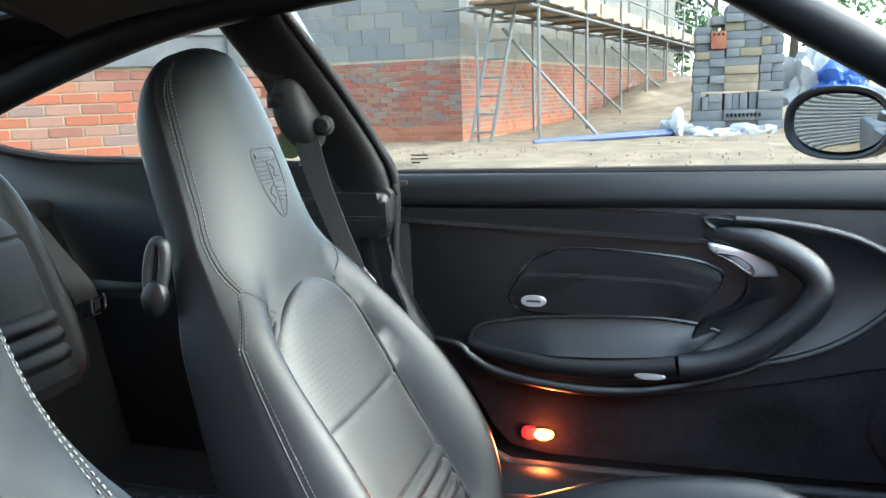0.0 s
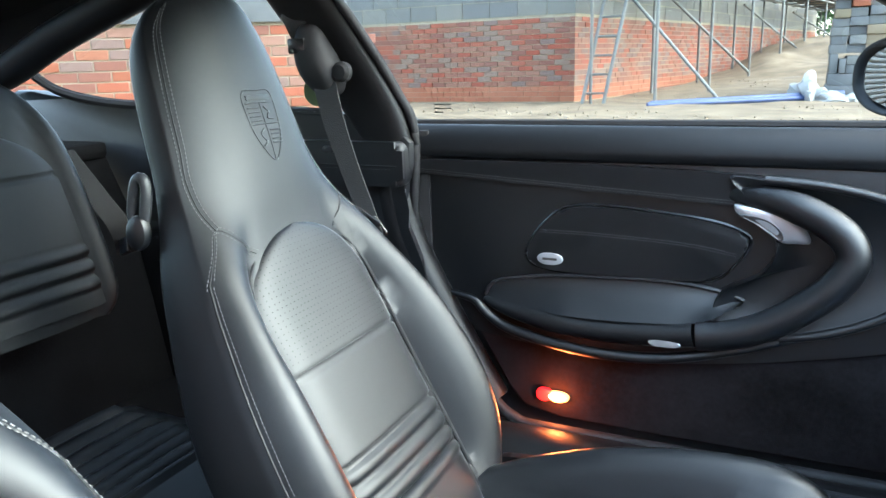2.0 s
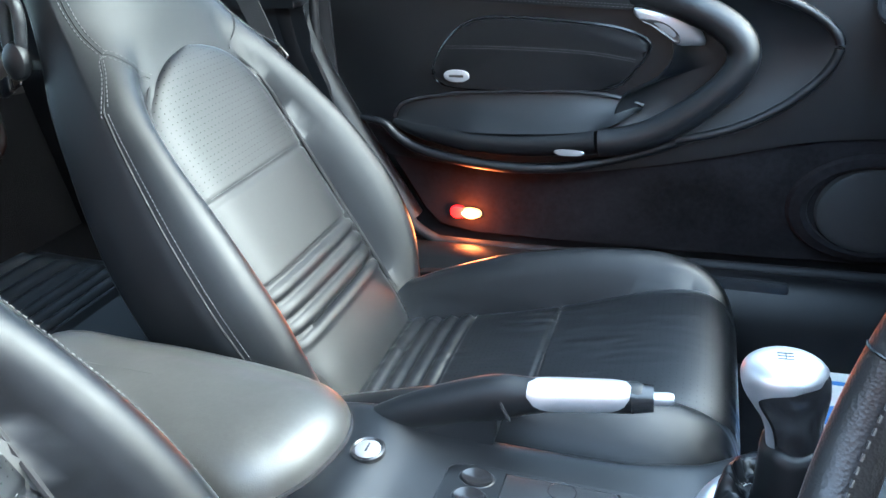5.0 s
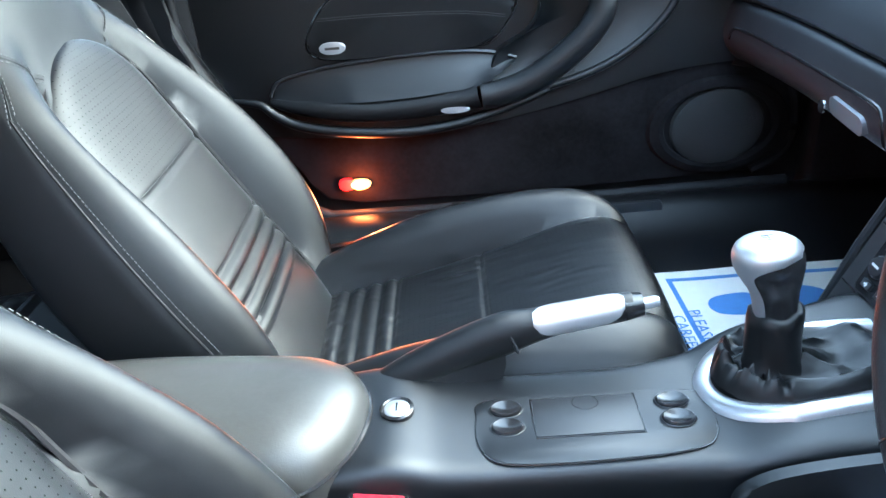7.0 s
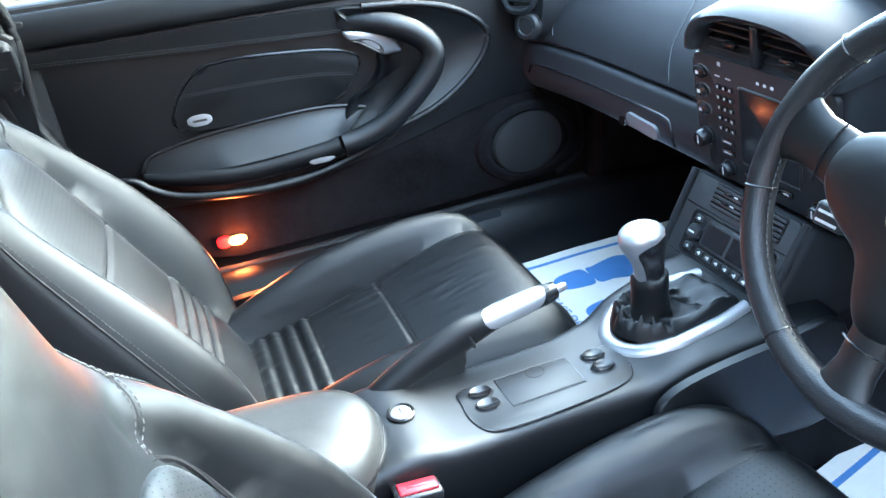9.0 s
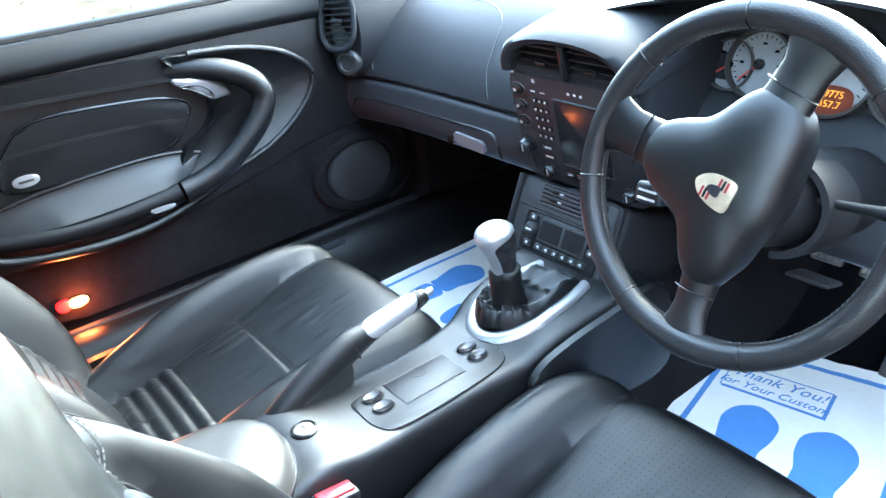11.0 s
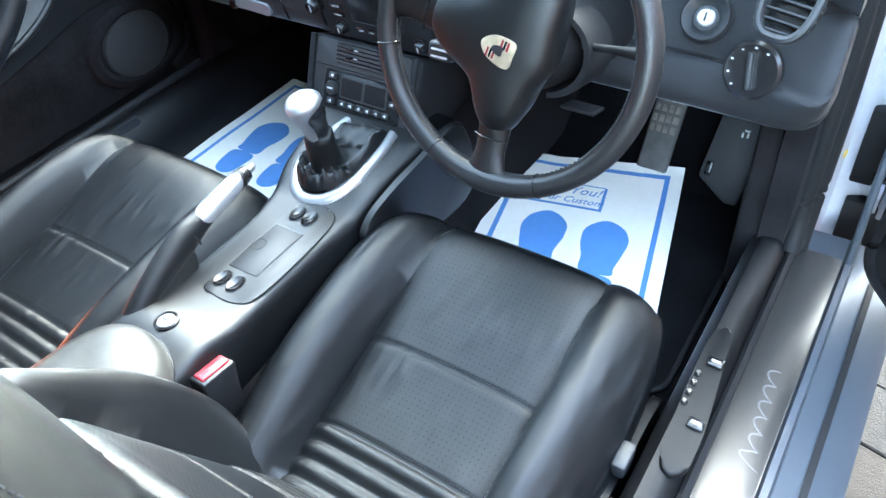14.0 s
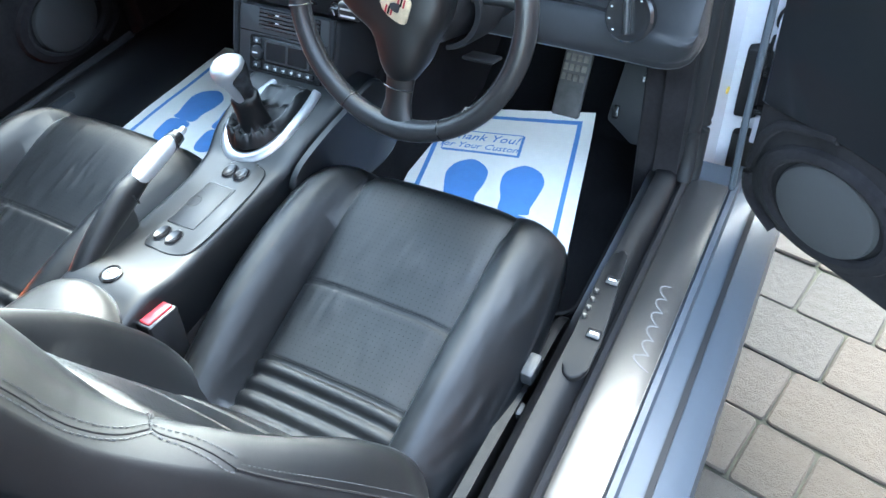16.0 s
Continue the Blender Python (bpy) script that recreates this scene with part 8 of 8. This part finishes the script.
for k in range(3):
    pp = thing("blue_pipe", "long blue plastic pipe lying on the ground", "pipe", (-1.5, 9.6, 0.33), "blue pipes")
    add(pp, "pipe", tube([(-1.55 + 0.03 * k, 9.45 + 0.07 * k, 0.36 + 0.015 * (k == 1)), (0.75, 11.1 + 0.07 * k, 0.37 + 0.04 * (k == 1))], 0.035, 10), material("blue_pipe_plastic", (0.05, 0.08, 0.20), 0.45))
sp = tagged(part("sole_board", put(block((-0.5, -0.11, 0), (0.5, 0.11, 0.04), 0.004), Matrix.Translation((-1.45, 10.0, 0.29)) @ Matrix.Rotation(0.1, 4, "Z")), PLANK), "timber sole board under a scaffold leg", "board")

# heap of spoil at the far end of the wall
def mound():
    bm = bmesh.new()
    g = {}
    for i in range(31):
        for j in range(31):
            x, y = -1.4 + 5.0 * i / 30, 14 + 11 * j / 30
            e = math.sin(math.pi * i / 30) ** 0.6 * math.sin(math.pi * j / 30) ** 0.7
            g[i, j] = bm.verts.new((x, y, ground_height(x, y) - 0.06 + e * (0.35 + 0.2 * noise.noise((x, y, 2)) + 0.06 * noise.noise((x * 4, y * 4, 2)))))
    for i in range(30):
        for j in range(30):
            bm.faces.new((g[i, j], g[i + 1, j], g[i + 1, j + 1], g[i, j + 1]))
    tagged(part("spoil_heap", bm, DIRT), "low heap of excavated soil and stones", "soil heap", kind="stuff")


mound()


def stones():
    rs = random.Random(11)
    verts, faces = [], []
    for _ in range(3200):
        x, y = rs.uniform(-7, 6), rs.uniform(2.5, 14)
        s = rs.uniform(0.005, 0.011) if rs.random() < 0.93 else rs.uniform(0.011, 0.022)
        m = Matrix.Translation((x, y, ground_height(x, y) - 0.001)) @ Euler((rs.random() * 3, rs.random() * 3, rs.random() * 3)).to_matrix().to_4x4()
        box_into(verts, faces, m, (-s, -s * 0.7, -s * 0.6), (s, s * 0.7, s * 0.6))
    me = bpy.data.meshes.new("stones")
    me.from_pydata(verts, [], faces)
    tagged(part("loose_stones", me, island_material("stone", [(0.25, 0.20, 0.145), (0.30, 0.25, 0.20), (0.22, 0.17, 0.12)])), "scattered stones and rubble", "rubble", kind="stuff")


stones()

# neighbouring garage: brick with dark weatherboard, and a roller door further back
gar = thing("garage", "brick garage with dark weatherboarding and roller shutter", "building", (-2.5, 2.7, 0.0))
P0, P1 = (-9.49, -0.77), (-2.88, 4.49)
mg_, L = wall_frame(P0, P1)
loc = Matrix.Translation(-gar.location) @ mg_
gw = part("wall", put(block((0, 0.008, 0), (L, 0.3, 1.31), 0), loc), MORTAR, gar)
GB = island_material("garage_brick", [(0.285, 0.093, 0.050), (0.310, 0.124, 0.074), (0.223, 0.093, 0.068), (0.273, 0.149, 0.112), (0.322, 0.099, 0.056), (0.205, 0.136, 0.118)], by_object=True)
GBJ = island_material("garage_brick_joined", [(0.285, 0.093, 0.050), (0.310, 0.124, 0.074), (0.223, 0.093, 0.068), (0.273, 0.149, 0.112), (0.322, 0.099, 0.056), (0.205, 0.136, 0.118)])
zone = lambda a, b, z: 6.3 < (a + b) / 2 and z > 0.66
ob = part("brick_courses", courses(L, 0.01, 1.29, 0.215, 0.065, 0.010, loc, rnd, skip=zone), GBJ, gw)
tagged(ob, kind="stuff")
one = finish(block((0, 0, 0), (0.215, 0.09, 0.065), 0.003, 1))
one.materials.append(GB)
row, z = 0, 0.01
while z + 0.04 < 1.29:
    x = -(0.225) * (0.5 if row % 2 else 0)
    while x < L:
        if zone(max(0, x), min(L, x + 0.215), z):
            o = new("brick", one)
            o.parent = gw
            o.matrix_basis = loc @ Matrix.Translation((x, rnd.uniform(-0.004, 0.004), z))
        x += 0.225
    z += 0.075
    row += 1
BOARDM = material("dark_weatherboard", (0.10, 0.105, 0.11), 0.8, var=0.35, scale=3, bump=0.5, bump_scale=30)
for k in range(8):
    part("weatherboard", put(loft([[(0, -0.03, 1.30 + 0.21 * k), (0, -0.012, 1.51 + 0.21 * k), (0, 0.01, 1.51 + 0.21 * k), (0, 0.01, 1.30 + 0.21 * k)], [(L, -0.03, 1.30 + 0.21 * k), (L, -0.012, 1.51 + 0.21 * k), (L, 0.01, 1.51 + 0.21 * k), (L, 0.01, 1.30 + 0.21 * k)]]), loc), BOARDM, gw)
part("corner_board", put(block((L - 0.12, -0.045, 1.29), (L, 0.01, 3.0), 0.004), loc), BOARDM, gw)
rd = thing("roller_door", "grey corrugated roller shutter door", "roller door", (-6.6, 1.55, 0))
for k in range(26):
    t = 0.09
    add(rd, "slat", put(tube([(0.8, -0.05, 0.05 + t * k), (6.0, -0.05, 0.05 + t * k)], 0.043, 8, 1.0), mg_), material("shutter_grey", (0.13, 0.135, 0.14), 0.5, metal=0.2) if k == 0 else bpy.data.materials["shutter_grey"])

# trees far off behind the site
LEAF = island_material("leaf", [(0.05, 0.09, 0.03), (0.07, 0.12, 0.04), (0.04, 0.075, 0.03), (0.09, 0.13, 0.05)])
BARK = material("bark", (0.10, 0.08, 0.06), 0.9)


def tree(x, y, h, seed):
    r = random.Random(seed)
    g = ground_height(x, y)
    th = thing("tree", "leafy green tree behind the building site", "tree", (x, y, g), "trees")
    add(th, "trunk", tube([(x, y, g - 0.2), (x + 0.1, y, g + h * 0.3), (x + 0.2, y + 0.1, g + h * 0.6), (x + 0.1, y, g + h * 0.85)], [0.22, 0.17, 0.10, 0.03], 8), BARK)
    for _ in range(6):
        a, z0 = r.uniform(0, 6.28), g + h * r.uniform(0.3, 0.6)
        add(th, "limb", tube([(x + 0.12, y, z0), (x + math.cos(a) * h * 0.15, y + math.sin(a) * h * 0.15, z0 + h * 0.12), (x + math.cos(a) * h * 0.3, y + math.sin(a) * h * 0.3, z0 + h * 0.28)], [0.08, 0.05, 0.02], 6), BARK)
    verts, faces = [], []
    clumps = [(r.uniform(-0.3, 0.3) * h, r.uniform(-0.3, 0.3) * h, g + h * r.uniform(0.04, 1.0), h * r.uniform(0.08, 0.16)) for _ in range(26)]
    for cx, cy, cz, cr in clumps:
        for _ in range(130):
            d = Vector((r.gauss(0, 1), r.gauss(0, 1), r.gauss(0, 1))).normalized() * cr * r.uniform(0.5, 1.05)
            m = Matrix.Translation((x + cx + d.x, y + cy + d.y, cz + d.z)) @ Euler((r.random() * 6, r.random() * 6, r.random() * 6)).to_matrix().to_4x4()
            k, s = len(verts), r.uniform(0.09, 0.18)
            verts += [tuple(m @ Vector(q)) for q in ((-s, 0, 0), (0, s * 0.55, 0.02), (s, 0, 0), (0, -s * 0.55, 0.02))]
            faces.append((k, k + 1, k + 2, k + 3))
    me = bpy.data.meshes.new("crown")
    me.from_pydata(verts, [], faces)
    add(th, "crown", me, LEAF)


for k, (x, y, h) in enumerate(((2.0, 33, 8), (5.5, 36, 9), (-1.5, 37, 9), (9.5, 34, 8), (13, 38, 9))):
    tree(x, y, h, 20 + k)

# unseen wall added behind the camera to cut low sky light on the cabin
structure("boundary_wall", block((-11.0, -6.6, 0.0), (13.0, -6.2, 4.2), 0.02), material("blocking_wall_brick", (0.16, 0.085, 0.06), 0.9, var=0.35, scale=4, bump=0.5, bump_scale=30), "unseen plain brick wall added to block low sky light", "wall")

# ---- block paving beside the driver's sill ----
pav = structure("pavement", block((-3.4, -6.0, -0.06), (4.2, -0.70, -0.006), 0), material("jointing_sand", (0.017, 0.0145, 0.011), 0.95, var=0.5, scale=14, tint=(0.020, 0.021, 0.010)), "sandy bed of the block paving", "pavement")
PAVE_COLS = [(0.0225, 0.0150, 0.0092), (0.0192, 0.0142, 0.0100), (0.0245, 0.0165, 0.0096), (0.0168, 0.0130, 0.0098), (0.0225, 0.0156, 0.0106)]
PAVE = island_material("tumbled_paver", PAVE_COLS, bump=0.45, by_object=True, grain=0.9)
PAVE_FAR = island_material("tumbled_paver_far", PAVE_COLS, bump=0.45)


def paver_mesh(w, d, seed):
    r = random.Random(seed)
    out = []
    base = rrect(0, 0, w, d, 0.010, 2)
    for x, y in base:
        out.append((x + r.uniform(-0.0010, 0.0010), y + r.uniform(-0.0010, 0.0010)))
    me = finish(slab(out, 0.05, 0.003, 1))
    me.materials.append(PAVE)
    return me


ang = radians(-101)
PM = Matrix.Translation((0.62, -0.99, -0.05)) @ Matrix.Rotation(ang, 4, "Z")
shapes = {(w, k): paver_mesh(w, 0.1365, k * 7 + int(w * 1000)) for w in (0.104, 0.150, 0.212) for k in range(3)}
rp = random.Random(21)
far_v, far_f = [], []
count = 0
for row in range(-30, 30):
    x = -5.0 + rp.uniform(0, 0.2)
    y = row * 0.1405
    while x < 5.0:
        w = rp.choice((0.104, 0.150, 0.150, 0.212, 0.212))
        c = PM @ Vector((x + w / 2, y + 0.07, 0))
        if -3.2 < c.x < 4.0 and -5.8 < c.y < -0.80:
            dz = rp.uniform(-0.003, 0.003)
            if -0.5 < c.x < 1.6 and c.y > -1.75 and count < 300:
                o = new("paver", shapes[w, rp.randrange(3)])
                o.parent = pav
                o.matrix_basis = PM @ Matrix.Translation((x, y, dz)) @ Matrix.Rotation(rp.uniform(-0.012, 0.012), 4, "Z")
                count += 1
            else:
                box_into(far_v, far_f, PM @ Matrix.Translation((x, y, dz)), (0, 0, 0), (w, 0.134, 0.05))
        x += w + 0.004
me = bpy.data.meshes.new("far_pavers")
me.from_pydata(far_v, [], far_f)
tagged(part("far_pavers", me, PAVE_FAR, pav), kind="stuff")
